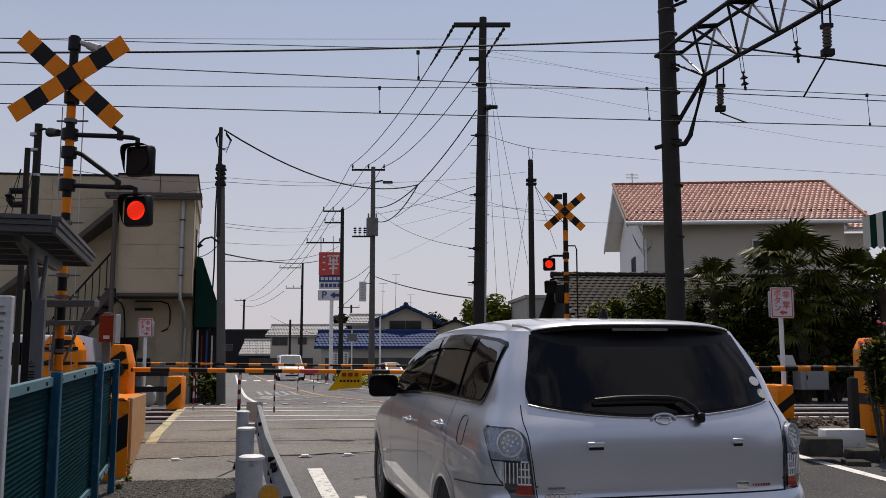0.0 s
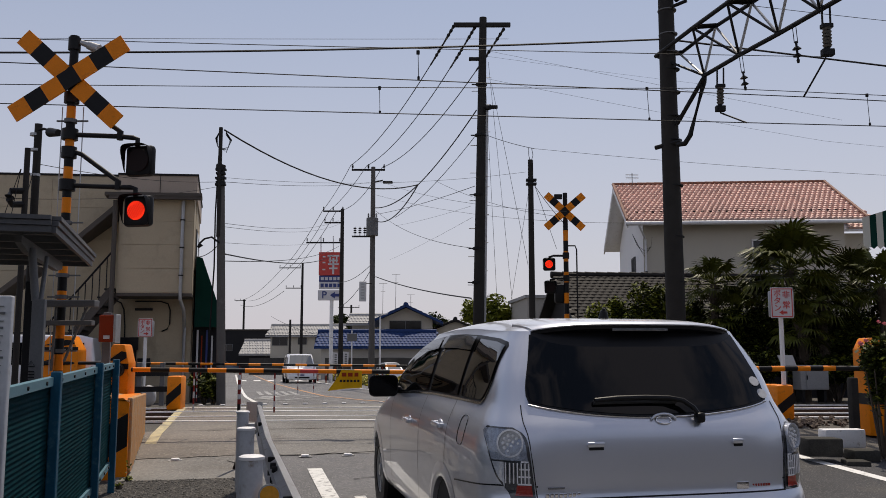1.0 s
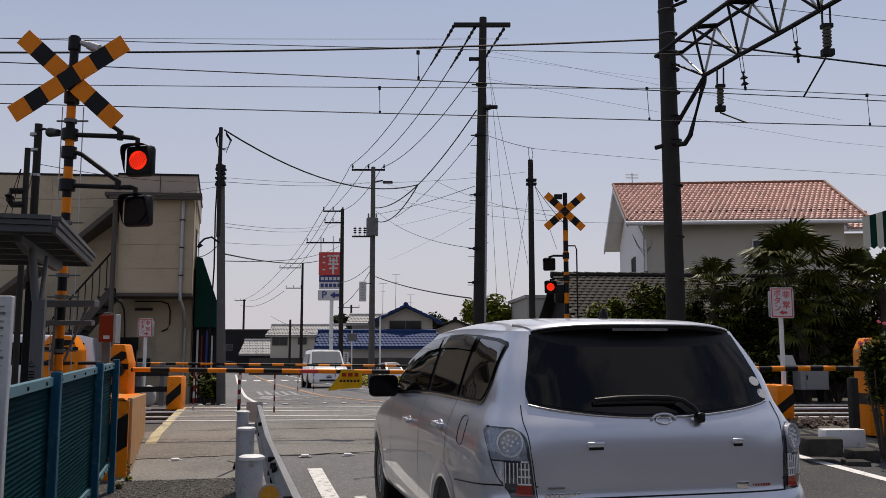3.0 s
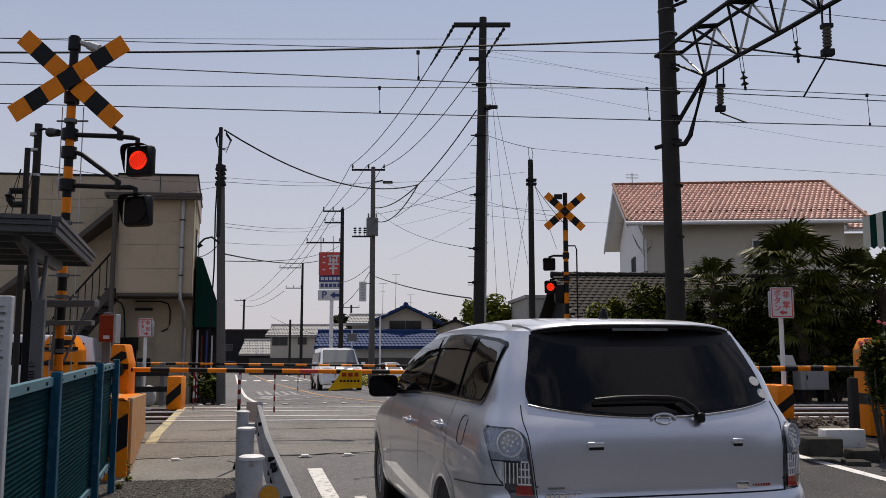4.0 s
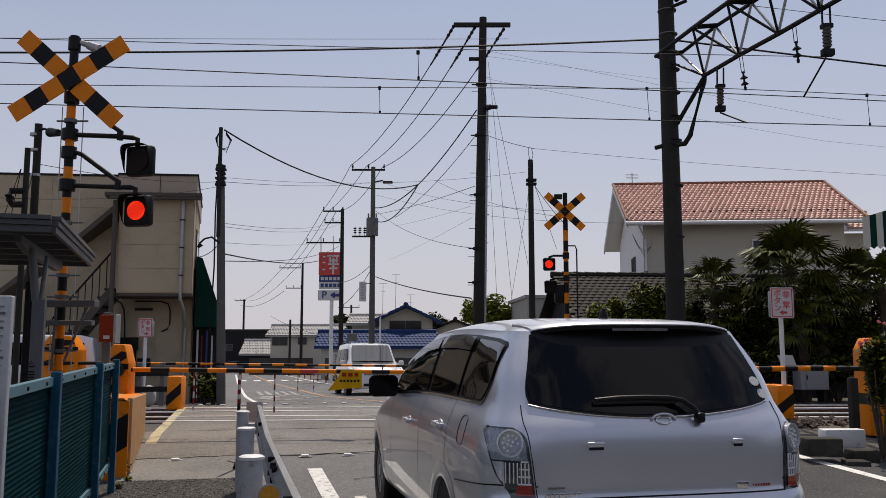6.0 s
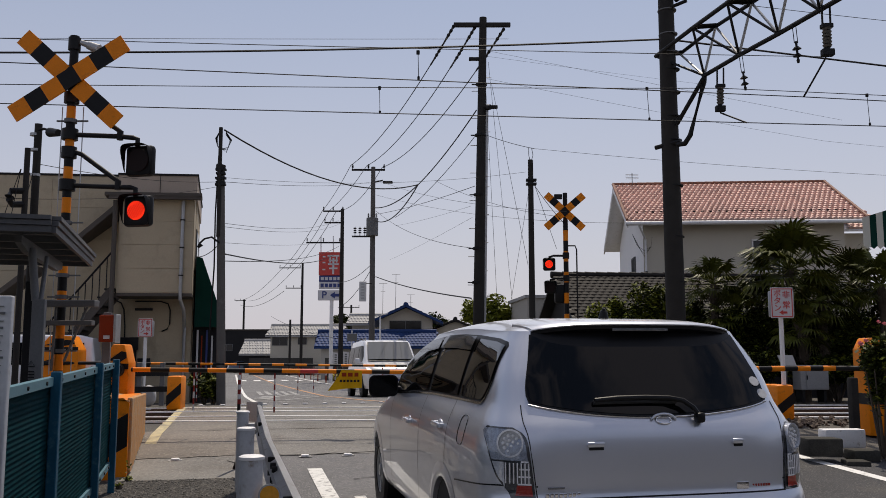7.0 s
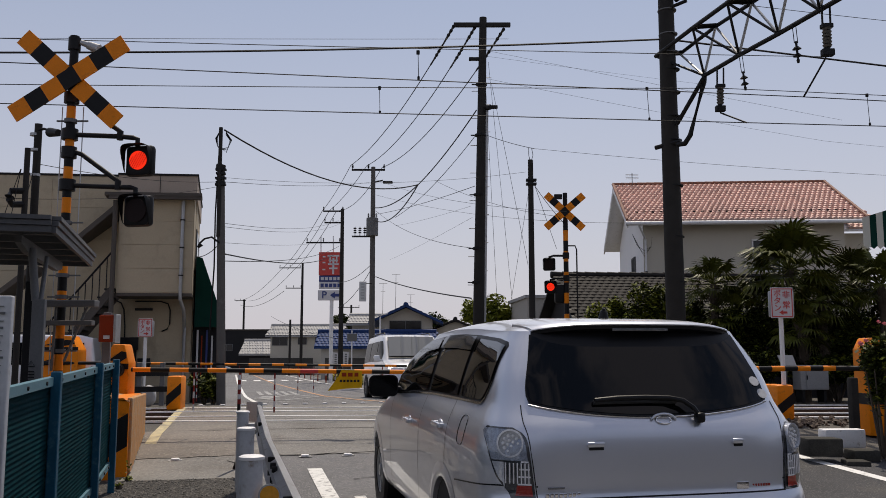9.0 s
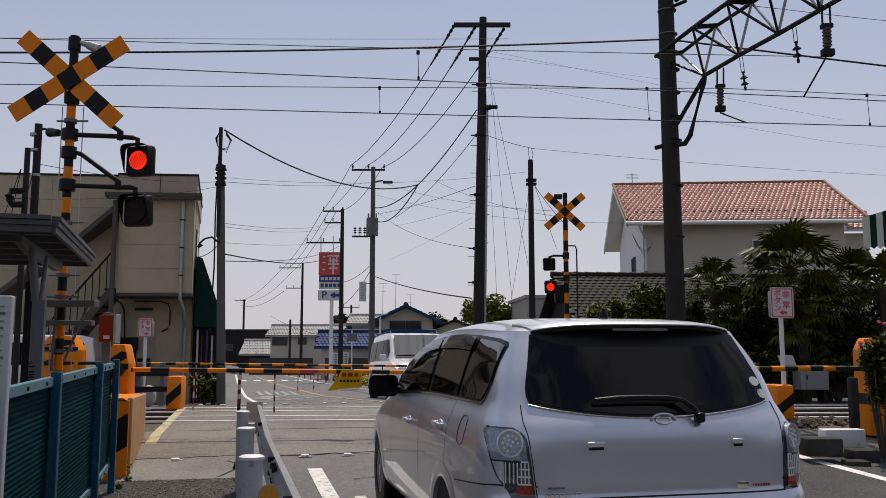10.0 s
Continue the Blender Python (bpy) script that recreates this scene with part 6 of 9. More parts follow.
    # sloping roof over the stair
    bm = bmesh.new()
    a, c = Vector((-3.86, 24.24, 4.290)), Vector((-2.55, 23.60, 5.370))
    slab(bm, [a, c, c - UP * 0.16, a - UP * 0.16], T2 * 1.0)
    part("stair_roof", bm, BROWNTRIM, b, "dark sloping stair roof")
    bm = bmesh.new()
    a, c = Vector((-5.74, 23.67, 2.640)), Vector((-4.58, 23.70, 3.660))
    slab(bm, [a, c, c - UP * 0.16, a - UP * 0.16], T2 * 0.9)
    part("lower_stair_roof", bm, BROWNTRIM, b, "dark sloping stair edge")
    bm = bmesh.new()
    a = Vector((-2.65, 23.32, 5.280))
    tube(bm, (a.x, a.y, z0), a, 0.06, n=8)
    part("stair_column", bm, BROWNTRIM, b, "dark steel column")
    # dark doorway and meter boxes below
    bm = bmesh.new()
    skew_box(bm, o, -1.84, -1.42, 1.24, 1.28, z0, 1.9)
    part("door", bm, DARKWALL, b, "dark doorway")
    bm = bmesh.new()
    pipe(bm, [q(-0.80, 1.25, 2.06), q(-0.66, 1.25, 2.12), q(-0.60, 1.25, 2.26), q(-0.60, 1.25, 2.62), q(-0.66, 1.25, 2.78), q(-0.85, 1.25, 2.84), q(-1.5, 1.25, 2.84)], 0.017, 8)
    part("conduit", bm, DARKMETAL, b, "dark bent conduit", True)
    bm = bmesh.new()
    pipe(bm, [q(-2.0, 1.25, 2.86), q(-1.86, 1.25, 2.80), q(-1.78, 1.25, 2.62), q(-1.74, 1.25, 2.2), q(-1.72, 1.25, 1.2)], 0.017, 8)
    part("conduit", bm, DARKMETAL, b, "dark bent conduit", True)
    bm = bmesh.new()
    skew_box(bm, o, -1.50, -1.05, 1.22, 1.28, 2.60, 2.66)
    part("vent_slot", bm, DARKMETAL, b, "narrow dark vent")
    for u0, u1, za, zb in ((-1.60, -1.38, 1.58, 1.90), (-1.38, -1.06, 1.10, 1.36)):
        bm = bmesh.new()
        skew_box(bm, o, u0, u1, 1.14, 1.28, za, zb)
        part("meter_box", bm, DARKMETAL, b, "small dark meter box")
    # green shop awning on the road side
    aw = thing("awning", (o.x + 0.4, o.y + 2.5, 3.2), "dark green cloth shop awning on the building's side", "awning")
    za, zb2 = (-0.65, 23.85, 4.010)[2], (-0.16, 23.73, 2.170)[2]
    bm = bmesh.new()
    prof = [(0.0, za), (0.16, za - 0.05), (0.76, zb2 + 0.1), (0.76, zb2), (0.0, zb2)]
    slab(bm, [o + T1 * (0.04 + u) + Vector((0, 0.9, z)) for u, z in prof], Vector((0, 3.2, 0)))
    part("cloth", bm, GREENCLOTH, aw, "dark green cloth")
    # shop front below the awning
    sf = thing("shop", (o.x + 0.2, o.y + 2.2, z0), "small shop with hanging pale and blue banners", "shop")
    bm = bmesh.new()
    skew_box(bm, o, 0.0, 0.03, 1.2, 4.5, z0 + 0.05, 2.1)
    part("glazing", bm, WINDOW, sf, "dark shop glazing")
    bm = bmesh.new()
    skew_box(bm, o, 0.035, 0.66, 1.35, 4.0, z0 - 0.1, zb2)
    part("stall_body", bm, DARKWALL, sf, "dark shop interior under the awning")
    for k, (u, w, m) in enumerate(((0.10, 0.05, WHITESIGN), (0.22, 0.03, ORANGERED), (0.34, 0.05, NAVY), (0.48, 0.04, PALESIGN))):
        bm = bmesh.new()
        skew_box(bm, o, u, u + w, 1.30, 1.33, 0.7, 2.1 - 0.15 * (k % 2))
        part("banner", bm, m, sf)


beige_building()


# ---- foliage ----
def leaves(name, centre, radii, n, size, material, label, category, seed, floor=None, kind="", extra=None):
    """A bush or crown of many small leaves round a few twigs."""
    rng = random.Random(seed)
    c = Vector(centre)
    blobs = []
    for k in range(12):
        v = Vector((rng.gauss(0, 1), rng.gauss(0, 1), rng.gauss(0, 1))).normalized()
        blobs.append((Vector((v.x * radii[0], v.y * radii[1], v.z * radii[2])) * rng.uniform(0.25, 0.75), rng.uniform(0.3, 0.5)))
    verts, faces, mids = [], [], []
    for i in range(n):
        b, rr = blobs[rng.randrange(len(blobs))]
        v = Vector((rng.gauss(0, 1), rng.gauss(0, 1), rng.gauss(0, 1))).normalized() * (rng.random() ** 0.45) * rr
        p = c + b + Vector((v.x * radii[0], v.y * radii[1], v.z * radii[2]))
        if floor is not None and p.z < floor + 0.02:
            p.z = floor + rng.uniform(0.02, 0.2)
        s = size * rng.uniform(0.6, 1.3)
        rot = Euler((rng.uniform(-0.9, 0.9), rng.uniform(-0.9, 0.9), rng.uniform(0, 6.3))).to_matrix()
        o = len(verts)
        for q in ((-0.28, 0, 0), (0, -0.6, 0.03), (0.28, 0, 0), (0, 0.6, -0.1)):
            verts.append(tuple(p + rot @ Vector(q) * s))
        faces += [(o, o + 1, o + 2), (o, o + 2, o + 3)]
        if extra and rng.random() < extra[1]:
            mids += [1, 1]
        else:
            mids += [0, 0]
    me = bpy.data.meshes.new(name)
    base = Vector((c.x, c.y, floor if floor is not None else c.z - radii[2]))
    me.from_pydata([tuple(Vector(v) - base) for v in verts], [], faces)
    me.materials.append(material)
    if extra:
        me.materials.append(extra[0])
        me.polygons.foreach_set("material_index", mids)
    return me, base


def bush(centre, radii, n, size, material, label, seed, floor=None, group="", extra=None, category="shrub", name="shrub"):
    me, base = leaves(name, centre, radii, n, size, material, label, "shrub", seed, floor, extra=extra)
    t = thing(name, base, label, category, group)
    cr = new("crown", me)
    cr.parent = t
    bm = bmesh.new()
    rng = random.Random(seed + 1)
    for k in range(6):
        a = k * math.tau / 6 + rng.random()
        tip = Vector(centre) - base + Vector((math.cos(a) * radii[0] * 0.5, math.sin(a) * radii[1] * 0.5, radii[2] * rng.uniform(-0.2, 0.5)))
        tube(bm, (0.02 * math.cos(a), 0.02 * math.sin(a), -0.05), tip, 0.025, 0.006, 6)
    part("stem", bm, BARK, t, "thin brown stems", False, True)
    return t


def palm(x, y, height, spread, n, seed, label):
    """A fan palm: shaggy trunk and many folded fan leaves."""
    rng = random.Random(seed)
    z0 = ground_z(y)
    t = thing("palm_tree", (x, y, z0), label, "palm tree", "fan palms")
    bm = bmesh.new()
    pts = [(0, 0, -0.1), (0.03, 0.02, height * 0.5), (0.0, 0.05, height)]
    tube(bm, pts[0], pts[1], 0.13, 0.11, 10)
    tube(bm, pts[1], pts[2], 0.11, 0.09, 10)
    for k in range(60):
        a, zz = rng.uniform(0, 6.3), rng.uniform(0.2, height)
        p = Vector((0.11 * math.cos(a), 0.11 * math.sin(a), zz))
        tube(bm, p, p + Vector((0.08 * math.cos(a), 0.08 * math.sin(a), 0.14)), 0.02, 0.004, 4)
    part("trunk", bm, BARK, t, "shaggy brown trunk", False, True)
    top = Vector((0, 0.05, height))
    for k in range(n):
        a = k * 2.399 + rng.uniform(-0.3, 0.3)
        el = radians(78 - 125 * (k / n) + rng.uniform(-10, 10))
        ln = spread * rng.uniform(0.45, 0.62)
        d = Vector((math.cos(a) * math.cos(el), math.sin(a) * math.cos(el), math.sin(el)))
        hub = top + d * ln
        bm = bmesh.new()
        tube(bm, top, hub, 0.014, 0.010, 5)
        side = d.cross(UP).normalized()
        if side.length < 0.1:
            side = Vector((1, 0, 0))
        nrm = side.cross(d).normalized()
        m = 17
        fl = spread * rng.uniform(0.42, 0.56)
        for j in range(m):
            b = radians(-112 + 224 * j / (m - 1))
            e = (d * math.cos(b) + side * math.sin(b)).normalized()
            L = fl * (0.62 + 0.38 * math.cos(b * 0.75)) * rng.uniform(0.9, 1.08)
            w = side * math.cos(b) - d * math.sin(b)
            wid = 0.030 * spread
            drop = nrm * -0.06 * L - UP * 0.10 * L
            p0 = hub
            p1 = hub + e * L * 0.55
            p2 = hub + e * L + drop * 1.6 + UP * -0.08 * L * rng.uniform(0, 2)
            v = [bm.verts.new(p0), bm.verts.new(p1 + w * wid + nrm * 0.012), bm.verts.new(p1 - w * wid - nrm * 0.012), bm.verts.new(p2)]
            bm.faces.new((v[0], v[1], v[2]))
            bm.faces.new((v[1], v[3], v[2]))
        me_ob = part("frond", bm, PALMLEAF, t, "", False, True)
    return t


PALMS = (((11.25, 18.85, 3.100), 0.80, 28, 11), ((12.76, 18.06, 3.400), 1.32, 46, 12), ((14.33, 17.88, 3.120), 1.0, 36, 13), ((12.52, 18.95, 2.630), 0.85, 26, 14), ((13.05, 17.37, 2.610), 0.95, 30, 15), ((14.39, 17.04, 2.990), 0.9, 28, 16), ((12.47, 17.31, 2.040), 0.8, 24, 17), ((11.58, 18.56, 2.330), 0.8, 24, 18))
for p, sp, n, sd_ in PALMS:
    palm(p[0], p[1], p[2] - ground_z(p[1]), sp, n, sd_, "dark green fan palm in the trackside garden")
HEDGE = (((9.26, 19.86, 2.090), (0.75, 0.6, 0.9), 0), ((10.13, 19.95, 2.380), (0.8, 0.6, 1.0), 1), ((11.08, 19.51, 1.960), (0.9, 0.7, 0.9), 2), ((11.93, 18.68, 1.810), (0.9, 0.7, 0.9), 3), ((12.71, 18.08, 1.810), (0.9, 0.7, 1.0), 4), ((13.58, 17.65, 1.670), (1.0, 0.7, 0.95), 5), ((14.44, 17.24, 1.800), (1.0, 0.7, 1.0), 6), ((9.07, 20.93, 1.990), (0.7, 0.6, 0.6), 7), ((9.56, 17.82, 1.290), (0.9, 0.6, 0.5), 8), ((10.64, 17.35, 1.230), (0.9, 0.6, 0.5), 9), ((11.88, 17.56, 1.170), (0.9, 0.6, 0.45), 10), ((13.15, 17.14, 1.170), (0.9, 0.6, 0.45), 11), ((13.69, 16.39, 1.180), (0.9, 0.6, 0.45), 12))
for p, r, k in HEDGE:
    bush(p, r, 6500, 0.10, LEAF, "dense dark green garden shrub behind the tracks", 40 + k, floor=ground_z(p[1]), group="garden shrubs", extra=(LEAFBRIGHT, 0.55 if k in (0, 1, 7) else 0.18))
p = (12.07, 38.22, 3.310)
bush((p[0], p[1], p[2]), (1.3, 1.0, 0.9), 2600, 0.2, LEAF, "round green tree beyond the tracks", 70, floor=ground_z(p[1]), extra=(LEAFBRIGHT, 0.85), category="tree", name="tree")
p = (12.03, 42.35, 3.390)
bush((p[0], p[1], p[2]), (0.8, 0.8, 0.8), 1500, 0.2, LEAFBRIGHT, "yellow-green tree beyond the tracks", 71, floor=ground_z(p[1]), category="tree", name="tree")
# the rose bush by the gate machine
p = (7.53, 9.06, 1.280)
rb = bush((p[0] + 0.02, p[1], p[2]), (0.36, 0.36, 0.58), 2200, 0.075, LEAF, "rose bush with glossy leaves and pink roses beside the gate machine", 72, floor=ground_z(p[1]), extra=(LEAFBRIGHT, 0.15), category="rose bush", name="rose_bush")
for q, r in (((7.41, 8.88, 1.780), 0.030), ((7.19, 8.93, 1.520), 0.045), ((7.29, 8.96, 1.560), 0.035), ((7.55, 8.95, 1.760), 0.035)):
    bm = bmesh.new()
    c0 = Vector(q)
    for k in range(9):
        a, el = k * 2.4, radians(20 + 8 * k)
        d = Vector((math.cos(a) * math.cos(el), math.sin(a) * math.cos(el), math.sin(el)))
        sd2 = d.cross(UP).normalized()
        up2 = sd2.cross(d)
        bm.faces.new([bm.verts.new(c0 + x) for x in (Vector((0, 0, -0.01)), d * r * 0.7 + sd2 * r * 0.55, d * r * 1.15 + up2 * r * 0.2, d * r * 0.7 - sd2 * r * 0.55)])
    ro = part("rose", bm, PINK, rb, "pink open rose")
    bm = bmesh.new()
    pipe(bm, [c0, c0 + Vector((0.06, 0.06, -0.2)), Vector((p[0] + 0.1, p[1], p[2] - 0.1))], 0.005, 5)
    part("stem", bm, LEAF, ro)
# plants beside the shop
for p, r, k in (((-0.34, 21.72, 0.770), (0.38, 0.4, 0.32), 80), ((-0.13, 21.25, 0.650), (0.3, 0.3, 0.25), 81)):
    bush(p, r, 700, 0.12, LEAF, "dark potted plants beside the shop front", k, floor=ground_z(p[1]) + 0.02, extra=(LEAFBRIGHT, 0.3))
# weeds at the barrier's foot
for p, k in (((-0.82, 9.17, 0.210), 84), ((-0.86, 8.81, 0.190), 85)):
    bush((p[0], p[1], p[2] + 0.03), (0.05, 0.05, 0.03), 60, 0.028, LEAFBRIGHT, "small tuft of yellow-green weeds at the barrier's foot", k, floor=ground_z(p[1]), group="weeds", category="weed", name="weed")
# yellow hedge along the far road's edge
for k in range(9):
    y = 40 + 3.3 * k
    bush((8.1 + 0.02 * k, y, ground_z(y) + 0.35), (0.5, 1.5, 0.45), 700, 0.12, YELLOWLEAF, "low yellow-leaved hedge along the road", 90 + k, floor=ground_z(y), group="yellow hedge", extra=(LEAFBRIGHT, 0.35))


# ---- the cream house with a terracotta roof ----
def tile_shape(eu, ev, nrm, lift, w):
    """Points and faces of one curved tile along eu and ev."""
    verts, faces = [], []
    for (fu, h) in ((0.0, 0.0), (0.25, 0.75), (0.5, 1.0), (0.75, 0.75), (1.0, 0.0)):
        for fv, hh in ((0.0, lift), (1.08, 0.012)):
            verts.append(eu * fu * 0.97 + ev * fv + nrm * (hh + h * 0.035 * w))
    for fu in (0.0, 0.25, 0.5, 0.75, 1.0):
        verts.append(eu * fu * 0.97)
    for j in range(4):
        a = 2 * j
        faces += [(a, a + 2, a + 3, a + 1), (10 + j, 11 + j, a + 2, a)]
    return verts, faces


def tiles_on(parent, o, du, dv, nu, nv, material, w, lift=0.05, singles=0, lab="overlapping roof tiles"):
    """Rows of curved overlapping tiles on a slope: o eave corner, du along the eave, dv up the slope.
    The first rows are tiles of their own, the rest is joined."""
    o, du, dv = Vector(o), Vector(du), Vector(dv)
    nrm = du.cross(dv).normalized()
    if nrm.z < 0:
        nrm = -nrm
    eu, ev = du / nu, dv / nv
    tv, tf = tile_shape(eu, ev, nrm, lift, w)
    off = Vector(parent.location)
    if singles:
        tm = bpy.data.meshes.new("tile")
        tm.from_pydata([tuple(v) for v in tv], [], tf)
        tm.materials.append(material)
    verts, faces = [], []
    for r in range(nv):
        for k in range(nu):
            base = o + eu * (k + (0.5 if r % 2 else 0.0)) + ev * r - off
            if r < singles:
                t = new("tile", tm)
                t.parent = parent
                t.location = base
                continue
            k0 = len(verts)
            verts += [tuple(base + v) for v in tv]
            faces += [tuple(k0 + i for i in f) for f in tf]
    me = bpy.data.meshes.new("roof_covering")
    me.from_pydata(verts, [], faces)
    me.materials.append(material)
    ob = new("roof_covering", me)
    ob.parent = parent
    tagged(ob, lab, kind="stuff")
    return ob


def window_unit(parent, c, w, h, right, out, frame_mat=GREYPAINT, name="window"):
    """A window with frame, two panes and a sill on a wall facing out."""
    c, right, out = Vector(c), Vector(right).normalized(), Vector(out).normalized()
    rz = math.degrees(math.atan2(right.y, right.x))
    bm = bmesh.new()
    for dx, dz, sx, sz in ((-w / 2, 0, 0.05, h), (w / 2, 0, 0.05, h), (0, h / 2, w + 0.05, 0.05), (0, -h / 2, w + 0.05, 0.05), (0, 0, 0.04, h)):
        box(bm, c + right * dx + UP * dz + out * 0.02, (sx, 0.07, sz), rz)
    wd = part(name, bm, frame_mat, parent, "window frame")
    for s in (-1, 1):
        bm = bmesh.new()
        box(bm, c + right * s * w / 4 + out * 0.01, (w / 2 - 0.03, 0.02, h - 0.04), rz)
        part("pane", bm, WINDOW, wd)
    return wd


def cream_house():
    ha = radians(-18.3)
    H1 = Vector((math.cos(ha), math.sin(ha), 0))
    H2 = Vector((-math.sin(ha), math.cos(ha), 0))
    e0 = Vector((13.76, 28.53, 6.090))
    ze = e0.z
    o = Vector((e0.x, e0.y, 0))
    W, D2 = 8.15, 4.05
    rise = 2.05
    zr = ze + rise
    z0 = ground_z(e0.y)
    h = thing("house", (o.x + 4, o.y + 2.5, z0), "cream two-storey house with a terracotta tile roof", "house")
    q = lambda u, v, z: o + H1 * u + H2 * v + UP * z
    bm = bmesh.new()
    prof = [(0.6, z0 - 0.2), (0.6, ze - 0.02), (D2, zr - 0.22), (2 * D2 - 0.6, ze - 0.02), (2 * D2 - 0.6, z0 - 0.2)]
    slab(bm, [q(0.6, v, z) for v, z in prof], H1 * (W - 1.2))
    part("wall", bm, STUCCO, h, "cream stucco wall")
    bm = bmesh.new()
    slab(bm, [q(0.594, v, z) for v, z in ((0.61, z0), (0.61, ze - 0.03), (D2, zr - 0.24), (2 * D2 - 0.61, ze - 0.03), (2 * D2 - 0.61, z0))], H1 * -0.006)
    part("gable_wall", bm, WHITEWALL, h, "white gable wall")
    bm = bmesh.new()
    slab(bm, [q(0, 0, ze), q(W, 0, ze), q(W, D2, zr), q(0, D2, zr)], UP * -0.10)
    slab(bm, [q(0, 2 * D2, ze), q(W, 2 * D2, ze), q(W, D2, zr), q(0, D2, zr)], UP * -0.10)
    part("roof", bm, WHITEPAINT, h, "roof deck with white eaves")
    tiles_on(h, q(-0.03, 0, ze + 0.012), H1 * (W - 0.05), H2 * D2 + UP * rise, 44, 19, TERRACOTTA, 1.0, 0.075, 6, "overlapping terracotta tiles")
    tiles_on(h, q(-0.03, 2 * D2, ze + 0.012), H1 * (W - 0.05), H2 * -D2 + UP * rise, 44, 19, TERRACOTTA, 0.5, 0.05, 0, "overlapping terracotta tiles")
    for a, b in ((q(-0.05, D2, zr + 0.10), q(W, D2, zr + 0.10)), (q(W, D2, zr + 0.10), q(W, 0, ze + 0.11)), (q(-0.03, D2, zr + 0.09), q(-0.03, 0, ze + 0.10))):
        n = int((b - a).length / 0.32)
        for k in range(n):
            bm = bmesh.new()
            p0, p1 = a.lerp(b, k / n), a.lerp(b, (k + 1.06) / n)
            tube(bm, p0, p1, 0.062, 0.052, 8)
            part("ridge_tile", bm, TERRADARK, h)
    for k in range(26):
        bm = bmesh.new()
        p = q(0.4 + 0.29 * k, 0.72, ze + 0.47)
        box(bm, p, (0.09, 0.03, 0.06), math.degrees(ha))
        part("snow_guard", bm, DARKMETAL, h)
    # shade along the eave, put in as a dark strip
    bm = bmesh.new()
    slab(bm, [q(-0.04, -0.02, ze - 0.005), q(W, -0.02, ze - 0.005), q(W, -0.02, ze + 0.045), q(-0.04, -0.02, ze + 0.045)], H2 * 0.02)
    part("eave_strip", bm, TERRADARK, h, "dark strip painting the gutter's shade under the tiles")
    bm = bmesh.new()
    pipe(bm, [q(-0.1, -0.06, ze - 0.05), q(W + 0.1, -0.06, ze - 0.05)], 0.075, 10)
    part("gutter", bm, WHITEPAINT, h, "white gutter", True)
    bm = bmesh.new()
    pipe(bm, [q(0.35, -0.05, ze - 0.08), q(0.55, 0.3, ze - 0.4), q(0.66, 0.54, ze - 0.55), q(0.66, 0.54, z0)], 0.04, 8)
    part("downpipe", bm, WHITEPAINT, h, "white downpipe", True)
    bm = bmesh.new()
    slab(bm, [q(-0.04, 0, ze + 0.02), q(-0.04, D2, zr + 0.02), q(-0.04, 2 * D2, ze + 0.02), q(-0.04, 2 * D2, ze - 0.2), q(-0.04, D2, zr - 0.22), q(-0.04, 0, ze - 0.2)], H1 * 0.05)
    part("bargeboard", bm, WHITEPAINT, h, "white bargeboard")
    window_unit(h, q(4.85, 0.58, ze - 1.15), 0.95, 1.1, H1, -H2, WHITEPAINT)
    window_unit(h, q(0.58, 3.0, ze - 1.6), 0.8, 1.3, -H2, -H1)
    # looped service cables and a small lamp at the gable's corner
    for k in range(3):
        bm = bmesh.new()
        pipe(bm, [q(0.2, 0.5, ze - 0.35), q(0.35 + 0.08 * k, 0.5, ze - 0.75 - 0.12 * k), q(0.6, 0.52, ze - 0.95 - 0.1 * k), q(0.85, 0.54, ze - 0.80), q(0.9, 0.55, ze - 0.45)], 0.007, 5)
        part("service_cable", bm, WIRE, h, "looped black service cable")
    bm = bmesh.new()
    box(bm, q(0.66, 0.52, ze - 1.75), (0.10, 0.10, 0.14), math.degrees(ha), 0, 0.02)
    part("wall_lamp", bm, DARKMETAL, h, "small dark wall lamp")
    bm = bmesh.new()
    a = q(0.7, D2 - 0.2, zr)
    tube(bm, a, a + UP * 0.5, 0.015, n=6)
    for k in range(4):
        tube(bm, a + UP * (0.45 - 0.06 * k) - H1 * 0.25, a + UP * (0.45 - 0.06 * k) + H1 * 0.25, 0.008, n=5)
    part("aerial", bm, GREYPAINT, h, "thin television aerial")
    w = thing("house", (o.x + 9.5, o.y + 1.0, z0), "rear wing of the cream house under a terracotta roof", "house")
    bm = bmesh.new()
    slab(bm, [q(W - 0.58, 2.0, z0), q(W + 0.75, 2.0, z0), q(W + 0.75, 6, z0), q(W - 0.58, 6, z0)], UP * (ze - 0.2 - z0))
    part("wall", bm, STUCCO, w)
    bm = bmesh.new()
    slab(bm, [q(W - 0.3, 1.5, ze - 0.12), q(W + 1.1, 1.5, ze - 0.12), q(W + 1.1, 3.6, ze + 0.95), q(W - 0.3, 3.6, ze + 0.95)], UP * -0.08)
    part("roof", bm, WHITEPAINT, w)
    tiles_on(w, q(W - 0.1, 1.5, ze - 0.1), H1 * 1.2, H2 * 2.1 + UP * 1.07, 6, 9, TERRACOTTA, 1.0, 0.06, 9, "overlapping terracotta tiles")


cream_house()


